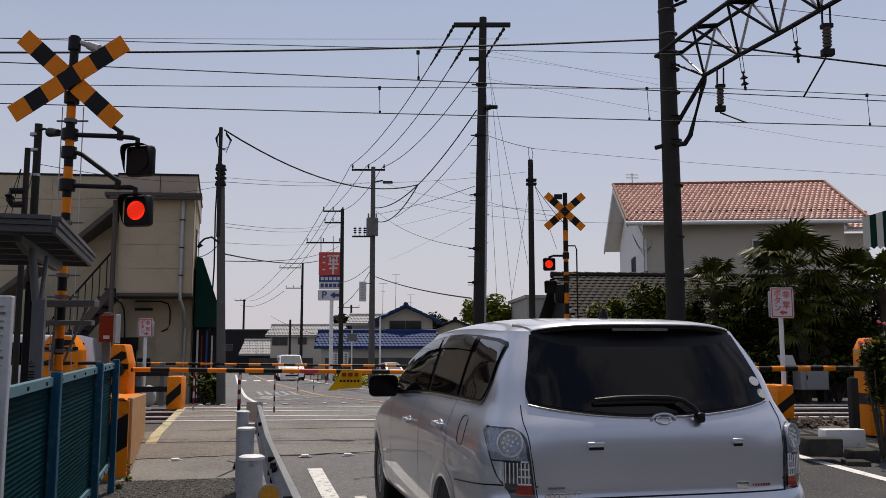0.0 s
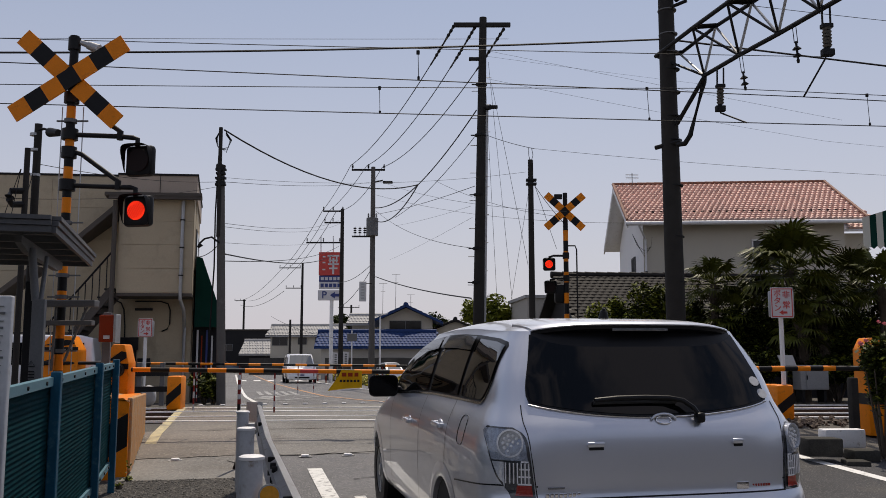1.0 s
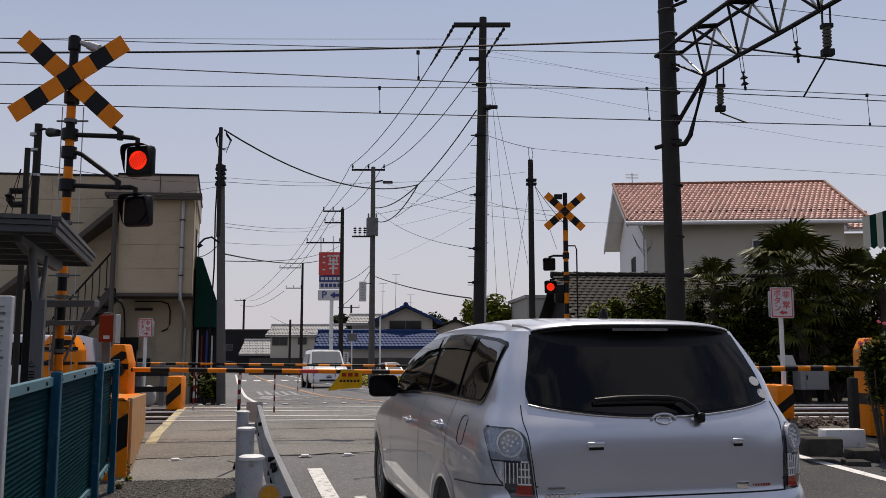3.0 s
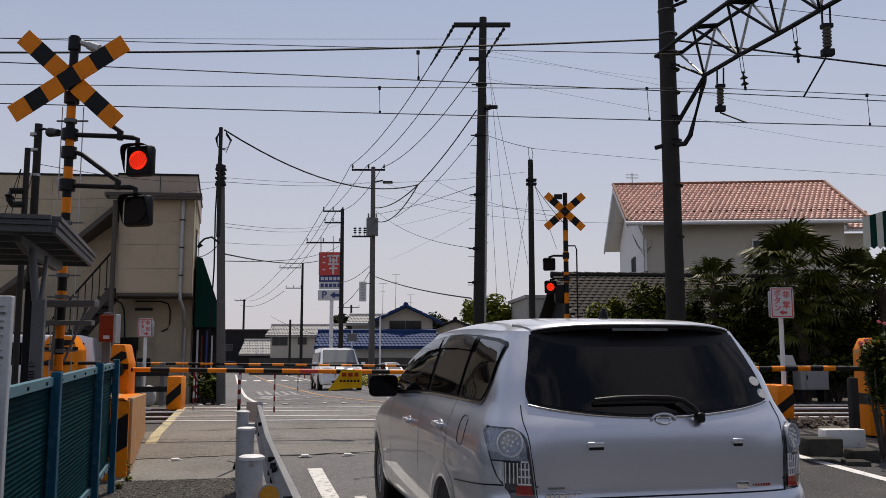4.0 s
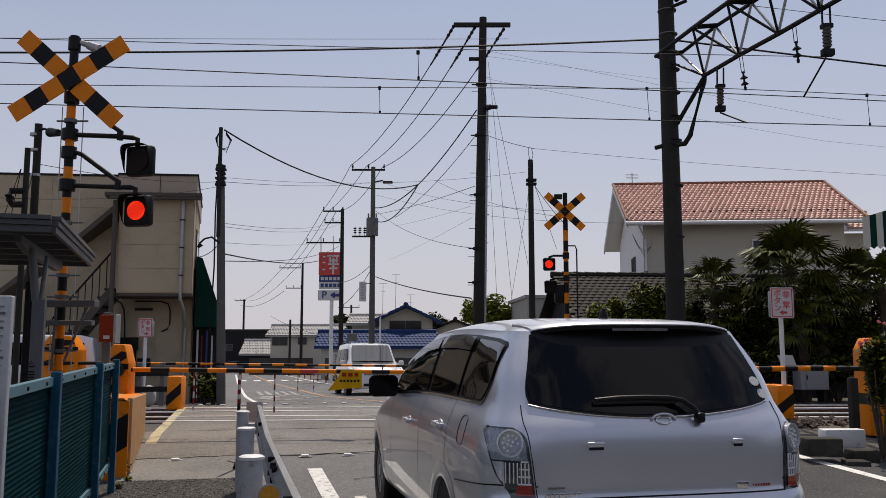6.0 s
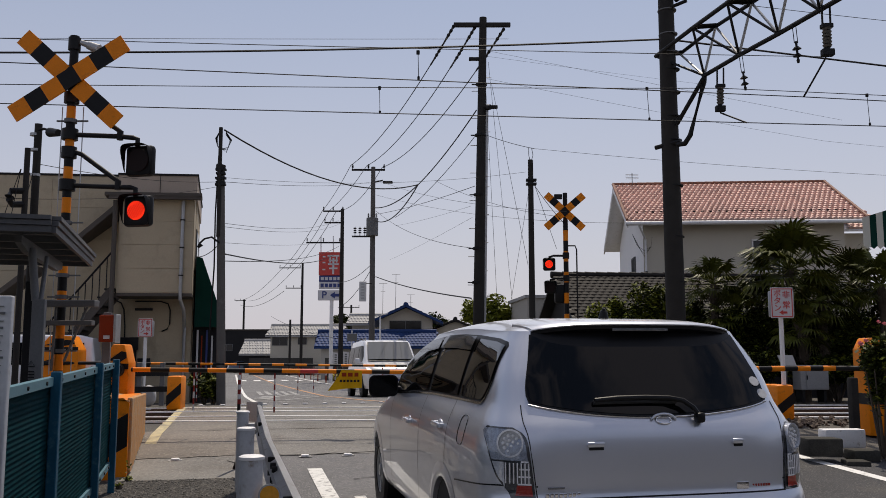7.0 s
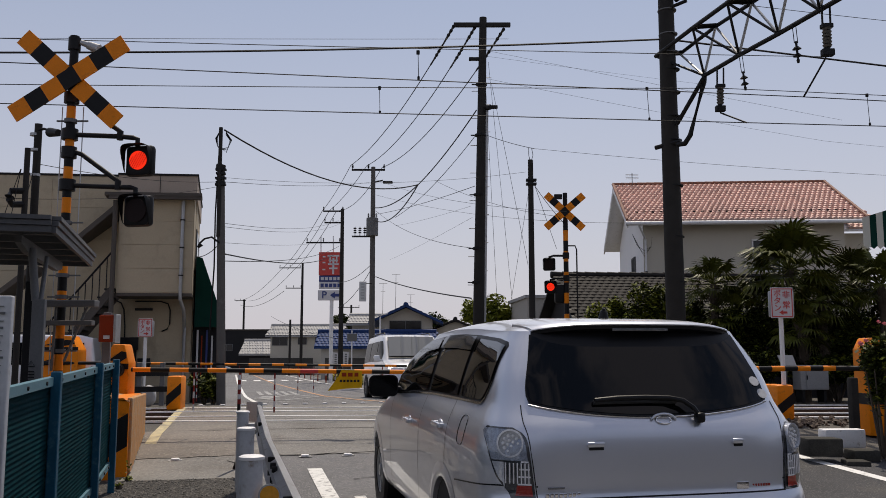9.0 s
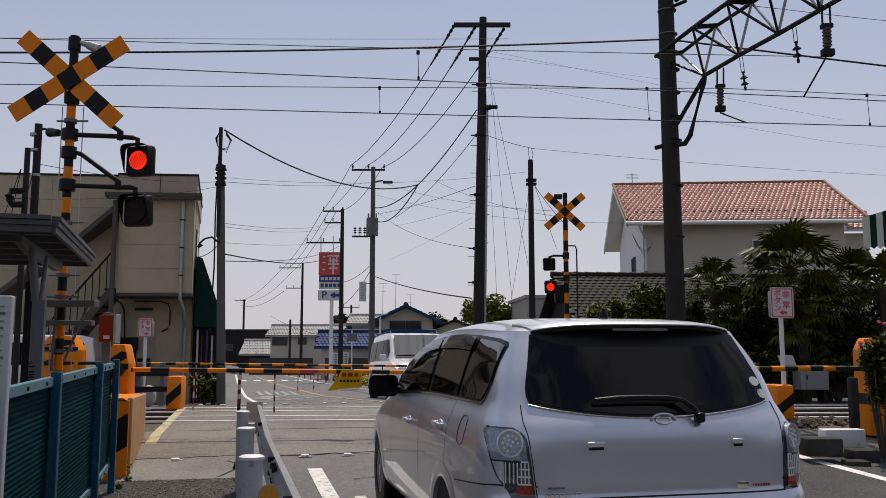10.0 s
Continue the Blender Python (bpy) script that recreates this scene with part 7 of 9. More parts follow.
def grey_tile_house():
    top = Vector((10.82, 26.68, 3.970))
    o = Vector((top.x, top.y, 0))
    z0 = ground_z(top.y)
    zr = top.z
    L = 7.5
    h = thing("house", (o.x + 3, o.y, z0), "low outbuilding with a grey tile roof", "house")
    q = lambda u, v, z: o + T1 * u + T2 * v + UP * z
    bm = bmesh.new()
    frame_box(bm, o, -0.25, L - 0.3, -2.4, 2.4, z0, zr - 1.5)
    slab(bm, [q(-0.24, -2.4, zr - 1.5), q(-0.24, 2.4, zr - 1.5), q(-0.24, 0, zr - 0.15)], T1 * 0.1)
    part("wall", bm, DARKWALL, h, "dark weathered wall")
    bm = bmesh.new()
    slab(bm, [q(-0.6, -2.8, zr - 1.55), q(L, -2.8, zr - 1.55), q(L, 0, zr), q(-0.6, 0, zr)], UP * -0.08)
    slab(bm, [q(-0.6, 2.8, zr - 1.55), q(L, 2.8, zr - 1.55), q(L, 0, zr), q(-0.6, 0, zr)], UP * -0.08)
    part("roof", bm, DARKMETAL, h, "roof deck")
    tiles_on(h, q(-0.62, -2.8, zr - 1.54), T1 * (L + 0.6), T2 * 2.8 + UP * 1.55, 36, 15, GREYTILE, 0.35, 0.035, 8, "overlapping grey tiles")
    for k in range(22):
        bm = bmesh.new()
        p0, p1 = q(-0.65 + 0.37 * k, 0, zr + 0.04), q(-0.65 + 0.37 * (k + 1.05), 0, zr + 0.04)
        tube(bm, p0, p1, 0.11, 0.09, 8)
        part("ridge_tile", bm, GREYTILE, h)


grey_tile_house()
q0 = (12.67, 33.95, 3.030)
bm = bmesh.new()
t = thing("house", (q0[0], q0[1], ground_z(q0[1])), "small flat-roofed grey building behind the tracks", "house")
o = Vector((q0[0], q0[1], 0))
zt = (12.10, 34.09, 3.760)[2]
frame_box(bm, o, -0.75, 0.75, 0, 4, ground_z(q0[1]), zt)
part("wall", bm, GREYWALL, t)
bm = bmesh.new()
frame_box(bm, o, -0.85, 0.85, -0.1, 4.1, zt, zt + 0.12)
part("roof", bm, SLATE, t)
window_unit(t, o + T1 * 0.2 + UP * (zt - 0.7), 0.7, 0.5, T1, -T2)

# added dark boards that stand in for shade between the shrubs
t = thing("hedge_backing", (13.70, 20.72, 1.280), "dark boards added behind the shrubs to fake their shaded gaps", "fence")
ga, gb = Vector((9.66, 22.33, 1.130)), Vector((19.20, 18.94, 1.140))
for k in range(46):
    s0, s1 = ga.lerp(gb, k / 46), ga.lerp(gb, (k + 0.97) / 46)
    bm = bmesh.new()
    slab(bm, [(s0.x, s0.y, 0.1), (s1.x, s1.y, 0.1), (s1.x, s1.y, 2.15), (s0.x, s0.y, 2.15)], AWAY * 0.03)
    part("board", bm, DARKWALL, t)


# ---- poles, catenary mast and wires ----
def pole(x, y, z1, r0, r1, material, label, lean=(0, 0), fittings=()):
    z0 = ground_z(y)
    t = thing("utility_pole", (x, y, z0), label, "utility pole", "utility poles")
    bm = bmesh.new()
    tube(bm, (x, y, z0 - 0.3), (x + lean[0], y + lean[1], z1), r0, r1, 16)
    part("shaft", bm, material, t, "tapered round shaft", True)
    return t


def insulator(bm, p, h=0.22, r=0.05):
    p = Vector(p)
    tube(bm, p, p + UP * h, 0.02, n=6)
    for k in range(3):
        tube(bm, p + UP * h * (0.35 + 0.22 * k), p + UP * h * (0.45 + 0.22 * k), r, r * 0.7, 10)


# main pole
M0 = Vector((6.93, 24.04, 2.370))
M1 = Vector((7.13, 23.99, 11.200))
# concrete shaft with its backlit shade put into the dark colour
mp = pole(M0.x, M0.y, M1.z, 0.18, 0.105, DARKPOLE, "tall tapered concrete utility pole with a top crossarm", ((M1 - M0).x * 1.05, (M1 - M0).y * 1.05))
zc = (7.12, 23.99, 10.990)[2]
bm = bmesh.new()
a, b = Vector((6.31, 24.19, 11.030)), Vector((7.91, 23.80, 10.940))
box(bm, (a + b) / 2, ((b - a).length, 0.12, 0.12), -YAW, 0, 0.01)
part("crossarm", bm, DARKPOLE, mp, "dark top crossarm")
for px_z in (((6.94, 24.04, 9.960)), ((7.33, 23.94, 8.530))):
    bm = bmesh.new()
    box(bm, px_z, (0.42, 0.1, 0.1), -YAW, 0, 0.02)
    part("bracket", bm, DARKMETAL, mp, "dark bracket")
bm = bmesh.new()
tube(bm, (7.21, 23.87, 8.470), (7.24, 23.65, 8.440), 0.07, n=12)
part("small_lamp", bm, BLACK, mp, "small dark lamp", True)
# three road wires, each held by a long string of strain insulators
SPANS = (((6.31, 24.19, 10.950), (6.22, 44.82, 11.180), 0.52), ((6.90, 24.04, 10.900), (7.01, 44.62, 11.150), 0.62), ((7.72, 23.85, 10.860), (7.77, 44.43, 11.060), 0.70))
for a, b, dr in SPANS:
    bm = bmesh.new()
    pts = sag(a, b, dr, 140)[:21]
    for k in range(20):
        thick_end = k % 10 < 6
        tube(bm, pts[k], pts[k + 1], 0.052 if thick_end and k % 2 == 0 else 0.030, 0.036 if thick_end else 0.022, 8)
    part("strain_insulator", bm, DARKMETAL, mp, "dark string of strain insulators", True)
for z in ((7.05, 24.01, 9.200)[2], (7.04, 24.01, 7.700)[2], (7.04, 24.01, 5.970)[2], (7.03, 24.01, 4.430)[2], (7.02, 24.02, 3.470)[2]):
    bm = bmesh.new()
    c = M0.lerp(M1, (z - M0.z) / (M1.z - M0.z))
    tube(bm, c - UP * 0.03, c + UP * 0.03, 0.165, n=16)
    box(bm, c - RIGHT * 0.2, (0.16, 0.04, 0.03), -YAW)
    part("band", bm, DARKMETAL, mp, "steel band")
bm = bmesh.new()
for k in range(16):
    z = 3.4 + 0.4 * k
    c = M0.lerp(M1, (z - M0.z) / (M1.z - M0.z))
    s = 1 if k % 2 else -1
    tube(bm, c, c + RIGHT * 0.28 * s, 0.010, n=5)
part("step_bolts", bm, DARKMETAL, mp, "climbing step bolts")
# added pale tube imitates sunlight along the pole's right side
bm = bmesh.new()
tube(bm, M0.lerp(M1, 0.0) + RIGHT * 0.2, M0.lerp(M1, 0.7) + RIGHT * 0.16, 0.055, n=8)
part("lit_side", bm, GALV, mp, "pale tube painting the lit right side of the pole", True)

# dark pole beside it
q = Vector((7.42, 20.83, 2.390))
dp = pole(q.x, q.y, (7.44, 20.82, 6.310)[2], 0.085, 0.065, DARKPOLE, "slim dark pole with a double crossarm")
for py in ((7.43, 20.82, 5.790), (7.43, 20.82, 5.690)):
    bm = bmesh.new()
    box(bm, py, (0.26, 0.16, 0.06), -YAW, 0, 0.01)
    part("collar", bm, DARKMETAL, dp)
bm = bmesh.new()
pipe(bm, [(7.45, 20.82, 6.620), (7.48, 20.81, 6.430), (7.44, 20.82, 6.280)], 0.008, 5)
pipe(bm, [(7.38, 20.84, 6.620), (7.38, 20.84, 6.430), (7.41, 20.83, 6.280)], 0.008, 5)
part("hook", bm, DARKMETAL, dp)

# pole by the shop
q = Vector((0.05, 20.90, 0.350))
L1 = Vector((-0.11, 20.94, 5.710))
lp = pole(q.x, q.y, L1.z, 0.105, 0.085, CONCRETE, "grey concrete pole with a thinner pipe on top", tuple((L1 - q)[:2]))
q = L1
P_LEFT_TOP = (-0.12, 20.94, 6.640)
bm = bmesh.new()
tube(bm, (q.x - 0.02, q.y - 0.08, (-0.07, 20.93, 4.120)[2]), (-0.14, 20.84, 6.670), 0.045, n=10)
tube(bm, (q.x - 0.02, q.y, (-0.11, 20.94, 5.680)[2]), (q.x, q.y, (-0.12, 20.94, 5.810)[2]), 0.11, n=12)
part("top_pipe", bm, DARKPOLE, lp, "dark top pipe", True)
for k, dz in enumerate((0.96, 1.05, 1.16, 1.26, 1.31)):
    bm = bmesh.new()
    box(bm, (q.x, q.y - 0.08, P_LEFT_TOP[2] - dz), (0.24 - 0.03 * (k % 2), 0.10, 0.05), -YAW)
    part("clamp", bm, DARKMETAL, lp, "dark cable clamp")
w0 = Vector(P_LEFT_TOP)
for k in range(3):
    bm = bmesh.new()
    pipe(bm, [w0 + UP * (-0.05 - 0.03 * k) + RIGHT * 0.1, w0 + RIGHT * (0.24 - 0.02 * k) - UP * 0.25, w0 + RIGHT * (0.16 - 0.02 * k) - UP * (0.42 + 0.06 * k), w0 + RIGHT * 0.02 - UP * 0.45], 0.010, 5)
    part("cable_loop", bm, WIRE, lp, "looped black cable")
    bm = bmesh.new()
    pipe(bm, [w0 - RIGHT * 0.03, w0 - RIGHT * (0.1 + 0.02 * k) - UP * 0.2, w0 - RIGHT * 0.09 - UP * 0.38, w0 - RIGHT * 0.04 - UP * 0.45], 0.010, 5)
    part("cable_loop", bm, WIRE, lp, "looped black cable")
bm = bmesh.new()
pipe(bm, [w0 - RIGHT * 0.05 - UP * 0.6, w0 - RIGHT * 0.09 - UP * 2.0, w0 - RIGHT * 0.08 - UP * 3.2, w0 - RIGHT * 0.15 - UP * 5.0], 0.02, 6)
part("drop_cable", bm, WIRE, lp, "black cable down the pole")
bm = bmesh.new()
pipe(bm, [(-0.10, 20.83, 3.980), (-0.27, 20.88, 4.110), (-0.43, 20.92, 4.070), (-0.55, 20.95, 3.950)], 0.022, 8)
tube(bm, (-0.50, 20.93, 3.950), (-0.57, 20.95, 3.870), 0.06, 0.03, 10)
part("street_light", bm, DARKMETAL, lp, "small bent street light", True)

# two dark poles at the left with a lamp
for k, (p0, zt, r) in enumerate((((-2.98, 14.65, 3.200), (-3.03, 14.66, 4.590)[2], 0.048), ((-2.90, 14.94, 3.240), (-2.94, 14.94, 5.050)[2], 0.065))):
    t = pole(p0[0], p0[1], zt, r, r * 0.9, DARKPOLE, "dark weathered pole behind the shelter" if k == 0 else "dark weathered pole with a round floodlight")
    if k:
        bm = bmesh.new()
        pipe(bm, [(-2.93, 14.94, 4.940), (-2.79, 14.81, 4.950), (-2.69, 14.78, 4.910)], 0.02, 6)
        tube(bm, (-2.70, 14.78, 4.890), (-2.53, 14.53, 4.830), 0.075, 0.055, 14)
        part("floodlight", bm, BLACK, t, "round black floodlight", True)
        for py in ((-2.95, 14.95, 4.880), (-2.93, 14.94, 4.630), (-2.91, 14.94, 4.230)):
            bm = bmesh.new()
            tube(bm, Vector(py) - UP * 0.02, Vector(py) + UP * 0.02, 0.075, n=12)
            part("band", bm, GALV, t)
    else:
        bm = bmesh.new()
        pipe(bm, [(-3.16, 14.59, 3.780), (-3.19, 14.49, 3.820), (-3.17, 14.59, 3.900), (-3.00, 14.65, 3.920)], 0.05, 8)
        pipe(bm, [(-2.99, 14.65, 3.710), (-3.14, 14.58, 3.690), (-3.17, 14.49, 3.760)], 0.05, 8)
        part("coiled_cable", bm, DARKMETAL, t, "dark coil of cable", True)


# far utility poles along the road
def far_pole(p0, p1, arm, label, r0=0.17, r1=0.10, trans=None):
    p0, p1 = Vector(p0), Vector(p1)
    t = pole(p0.x, p0.y, p1.z, r0, r1, CONCRETE if trans else DARKPOLE, label)
    for off, half, dx in arm:
        bm = bmesh.new()
        c = Vector((p0.x, p0.y, p1.z - off)) + RIGHT * dx
        box(bm, c, (half * 2, 0.09, 0.09), -YAW)
        ca = part("crossarm", bm, DARKMETAL, t, "dark crossarm")
        for k in (-1, 0, 1):
            bm = bmesh.new()
            insulator(bm, c + RIGHT * half * 0.95 * k, 0.3, 0.06)
            part("insulator", bm, DARKMETAL, ca)
    if trans:
        bm = bmesh.new()
        c = Vector((p0.x, p0.y, p1.z - trans)) - AWAY * 0.3
        tube(bm, c - UP * 0.5, c + UP * 0.4, 0.30, n=14)
        for s in (-0.2, 0.2):
            insulator(bm, c + RIGHT * s + UP * 0.4, 0.25, 0.06)
        part("transformer", bm, GREYPAINT, t, "grey drum transformer", True)
        bm = bmesh.new()
        c = Vector((p0.x, p0.y, p1.z - 0.8))
        pipe(bm, [c, c + RIGHT * 0.5 + UP * 0.1], 0.04, 6)
        box(bm, c + RIGHT * 0.75 - UP * 0.0, (0.5, 0.2, 0.12), -YAW, 0, 0.03)
        c2 = Vector((p0.x, p0.y, p1.z - 3.6))
        box(bm, c2 - RIGHT * 0.55, (1.0, 0.08, 0.08), -YAW)
        for k in range(3):
            insulator(bm, c2 - RIGHT * (0.4 + 0.25 * k), 0.5, 0.09)
        part("switchgear", bm, DARKMETAL, t, "dark pole-top switchgear")
    return t


far_pole((7.34, 44.54, -0.210), (7.29, 44.55, 11.090), ((0.15, 0.85, -0.25),), "concrete utility pole with crossarm and drum transformer", 0.17, 0.11, 3.1)
far_pole((7.39, 56.89, 0.070), (7.31, 56.91, 10.920), ((0.15, 0.65, -0.6), (0.9, 0.55, -0.6), (2.2, 1.1, -1.2)), "dark utility pole with stepped crossarms beside the sign", 0.17, 0.11)
far_pole((8.00, 92.80, -0.170), (7.84, 92.84, 11.090), ((0.5, 1.1, -1.3), (2.6, 0.8, -0.9)), "far dark utility pole with crossarms", 0.17, 0.11)
far_pole((3.37, 143.39, -0.100), (3.18, 143.44, 10.440), ((0.2, 0.9, -0.6),), "far utility pole at the road's bend", 0.2, 0.14)
far_pole((6.57, 89.03, 0.450), (6.47, 89.05, 5.080), (), "short dark pole before the grey house", 0.12, 0.1)
far_pole((15.47, 109.49, 3.650), (15.42, 109.50, 7.810), ((0.3, 1.0, 0.0),), "far pole behind the roofs", 0.15, 0.12)

# catenary mast with its triangular truss
mb = Vector((9.27, 17.07, 2.060))
mt = pole(mb.x, mb.y, 9.6, 0.215, 0.165, DARKPOLE, "dark banded catenary mast with a triangular truss bracket", tuple((Vector((9.26, 17.07, 9.180)) - mb)[:2]))
for py, in (((9.28, 17.07, 8.920),), ((9.29, 17.07, 8.380),), ((9.31, 17.06, 7.960),), ((9.31, 17.06, 7.580),), ((9.31, 17.06, 7.070),), ((9.30, 17.06, 6.530),), ((9.31, 17.06, 6.010),), ((9.31, 17.06, 5.020),), ((9.30, 17.07, 3.920),), ((9.29, 17.07, 2.960),)):
    bm = bmesh.new()
    tube(bm, Vector(py) - UP * 0.012, Vector(py) + UP * 0.012, 0.203, n=18)
    part("band", bm, GREYPAINT if py[2] > 7.6 else DARKMETAL, mt, "thin steel band")
TL = [Vector(v) for v in ((9.11, 17.32, 7.960), (9.14, 15.77, 8.040), (9.14, 14.48, 8.060), (9.14, 13.29, 8.110), (9.14, 12.06, 8.160))]
TR = [Vector(v) for v in ((9.58, 17.10, 7.980), (9.59, 15.65, 8.070), (9.59, 14.37, 8.060), (9.61, 13.18, 8.110), (9.59, 11.95, 8.160))]
BC = [Vector(v) for v in ((9.55, 16.08, 7.170), (9.63, 14.92, 7.220), (9.74, 13.81, 7.260), (9.80, 12.72, 7.290), (9.97, 11.75, 7.390))]
for ch, r in ((TL, 0.045), (TR, 0.04), (BC, 0.045)):
    bm = bmesh.new()
    for a, b in zip(ch, ch[1:]):
        tube(bm, a, b, r, n=8)
    part("chord", bm, DARKMETAL, mt, "dark truss chord", True)
for k in range(5):
    bm = bmesh.new()
    tube(bm, TL[k], TR[k], 0.03, n=6)
    part("tie", bm, DARKMETAL, mt)
    for ch in (TL, TR):
        for j in (k, k - 1):
            if 0 <= j < 5:
                # right-hand webs are paler: their sunlit look is put into the colour
                bm = bmesh.new()
                tube(bm, ch[k], BC[j], 0.026, n=6)
                part("web", bm, GALV if (ch is TR) else DARKMETAL, mt)
for k in (0, 1, 2):
    bm = bmesh.new()
    slab(bm, [TL[k], TR[k], TR[k] + (TR[k + 1] - TR[k]) * 0.12, TL[k] + (TL[k + 1] - TL[k]) * 0.12], UP * 0.02)
    part("gusset", bm, DARKMETAL, mt)
bm = bmesh.new()
pipe(bm, [(9.28, 16.76, 5.860), (9.32, 16.55, 5.830), (9.38, 16.43, 5.980), (9.56, 16.12, 7.040), (9.55, 16.08, 7.170)], 0.055, 10)
tube(bm, (9.32, 16.85, 6.330), (9.52, 16.08, 7.100), 0.045, n=8)
tube(bm, (9.00, 17.24, 5.880), (9.34, 16.75, 5.930), 0.05, n=8)
part("strut", bm, DARKMETAL, mt, "dark bent strut", True)
bm = bmesh.new()
tube(bm, (9.30, 16.86, 8.940), (9.50, 16.60, 8.990), 0.04, n=8)
tube(bm, (9.37, 16.84, 9.090), (9.45, 16.62, 9.140), 0.06, n=8)
part("top_bracket", bm, DARKMETAL, mt)


def drop_insulator(top, bottom, r, label):
    top, bottom = Vector(top), Vector(bottom)
    t = thing("insulator", bottom, label, "insulator", "catenary insulators")
    d = bottom - top
    bm = bmesh.new()
    side = RIGHT * r * 0.8
    for s in (-1, 1):
        tube(bm, top + side * s, top + d * 0.42 + side * s, r * 0.22, n=6)
    box(bm, top + d * 0.42, (r * 2.2, r * 1.6, r * 0.9), -YAW, 0, 0.01)
    part("hanger", bm, DARKMETAL, t, "dark hanger forks")
    for k in range(6):
        bm = bmesh.new()
        f = 0.46 + 0.065 * k
        tube(bm, top + d * f, top + d * (f + 0.045), r * 0.95, r * 0.7, 14)
        part("shed", bm, CERAMIC, t, "", True)
    bm = bmesh.new()
    tube(bm, top + d * 0.44, top + d * 0.88, r * 0.5, n=10)
    box(bm, top + d * 0.93, (r * 2.4, r * 1.5, d.length * 0.13), -YAW, 0, 0.012)
    part("foot", bm, DARKMETAL, t)


drop_insulator((9.60, 15.55, 7.170), (9.57, 15.56, 6.260), 0.08, "ribbed insulator hanging from the truss")
drop_insulator((9.84, 12.61, 7.350), (9.83, 12.61, 6.440), 0.085, "ribbed insulator hanging from the truss")


def bell_insulator(top, bottom, r):
    top, bottom = Vector(top), Vector(bottom)
    t = thing("insulator", bottom, "dark bell insulator hanging from the truss", "insulator", "catenary insulators")
    d = bottom - top
    bm = bmesh.new()
    for s in (-1, 1):
        tube(bm, top + RIGHT * r * 0.5 * s, top + d * 0.5 + RIGHT * r * 0.5 * s, r * 0.12, n=5)
    tube(bm, top + d * 0.45, bottom, r * 0.35, n=8)
    part("hanger", bm, DARKMETAL, t)
    for f in (0.58, 0.76):
        bm = bmesh.new()
        tube(bm, top + d * f, top + d * (f + 0.07), r * 0.5, r * 1.3, 14)
        part("shed", bm, DARKMETAL, t, "", True)
    bm = bmesh.new()
    tube(bm, top + d * 0.92, bottom, r * 0.5, r * 0.35, 10)
    part("foot", bm, DARKMETAL, t, "", True)


bell_insulator((9.66, 14.91, 7.200), (9.73, 14.90, 6.520), 0.06)
bell_insulator((9.74, 13.35, 7.280), (9.79, 13.34, 6.560), 0.062)
for a, b in (((9.80, 12.62, 6.420), (9.72, 13.15, 5.880)), ((9.57, 15.56, 6.240), (9.84, 15.08, 5.930))):
    bm = bmesh.new()
    tube(bm, a, b, 0.016, n=6)
    solo("steady_arm", bm, DARKMETAL, "thin steady arm holding the contact wire", "steady arm", "steady arms")

# wires along the tracks
CAT = "tensioned bare catenary wire above the tracks"
wire((-6.85, 17.56, 5.930), (16.49, 13.95, 5.890), 0, 0.010, CAT, "catenary wires")
wire((-6.87, 17.57, 6.240), (9.37, 15.19, 6.620), 0.03, 0.008, CAT, "catenary wires")
wire((9.37, 15.19, 6.620), (16.63, 14.01, 6.480), 0.0, 0.008, CAT, "catenary wires")
wire((-5.79, 14.72, 5.870), (9.72, 13.15, 5.880), 0, 0.009, CAT, "catenary wires")
wire((9.72, 13.15, 5.880), (14.92, 12.58, 5.830), 0, 0.009, CAT, "catenary wires")
wire((-5.82, 14.73, 6.200), (9.89, 12.69, 6.460), 0.02, 0.007, CAT, "catenary wires")
wire((-7.41, 18.83, 7.190), (9.01, 16.93, 8.200), 0.12, 0.022, "thick feeder cable along the tracks", "catenary wires")
wire((9.34, 16.85, 8.180), (18.93, 15.92, 7.530), 0.0, 0.022, "thick feeder cable along the tracks", "catenary wires")
wire((-8.33, 21.12, 8.220), (6.91, 20.95, 9.460), 0.02, 0.006, CAT, "catenary wires")
for a, b in (((2.76, 16.11, 6.420), (2.77, 16.11, 5.920)), ((7.92, 15.45, 6.590), (7.95, 15.44, 5.950)), ((12.36, 14.76, 6.580), (12.39, 14.76, 5.960)), ((2.95, 13.59, 6.270), (2.96, 13.59, 5.810))):
    bm = bmesh.new()
    tube(bm, a, b, 0.006, n=5)
    tube(bm, Vector(a) - UP * 0.04, Vector(a) + UP * 0.02, 0.03, n=6)
    tube(bm, b, Vector(b) + UP * 0.05, 0.022, n=6)
    solo("dropper", bm, WIRE, "thin dropper between messenger and contact wire", "dropper", "droppers")

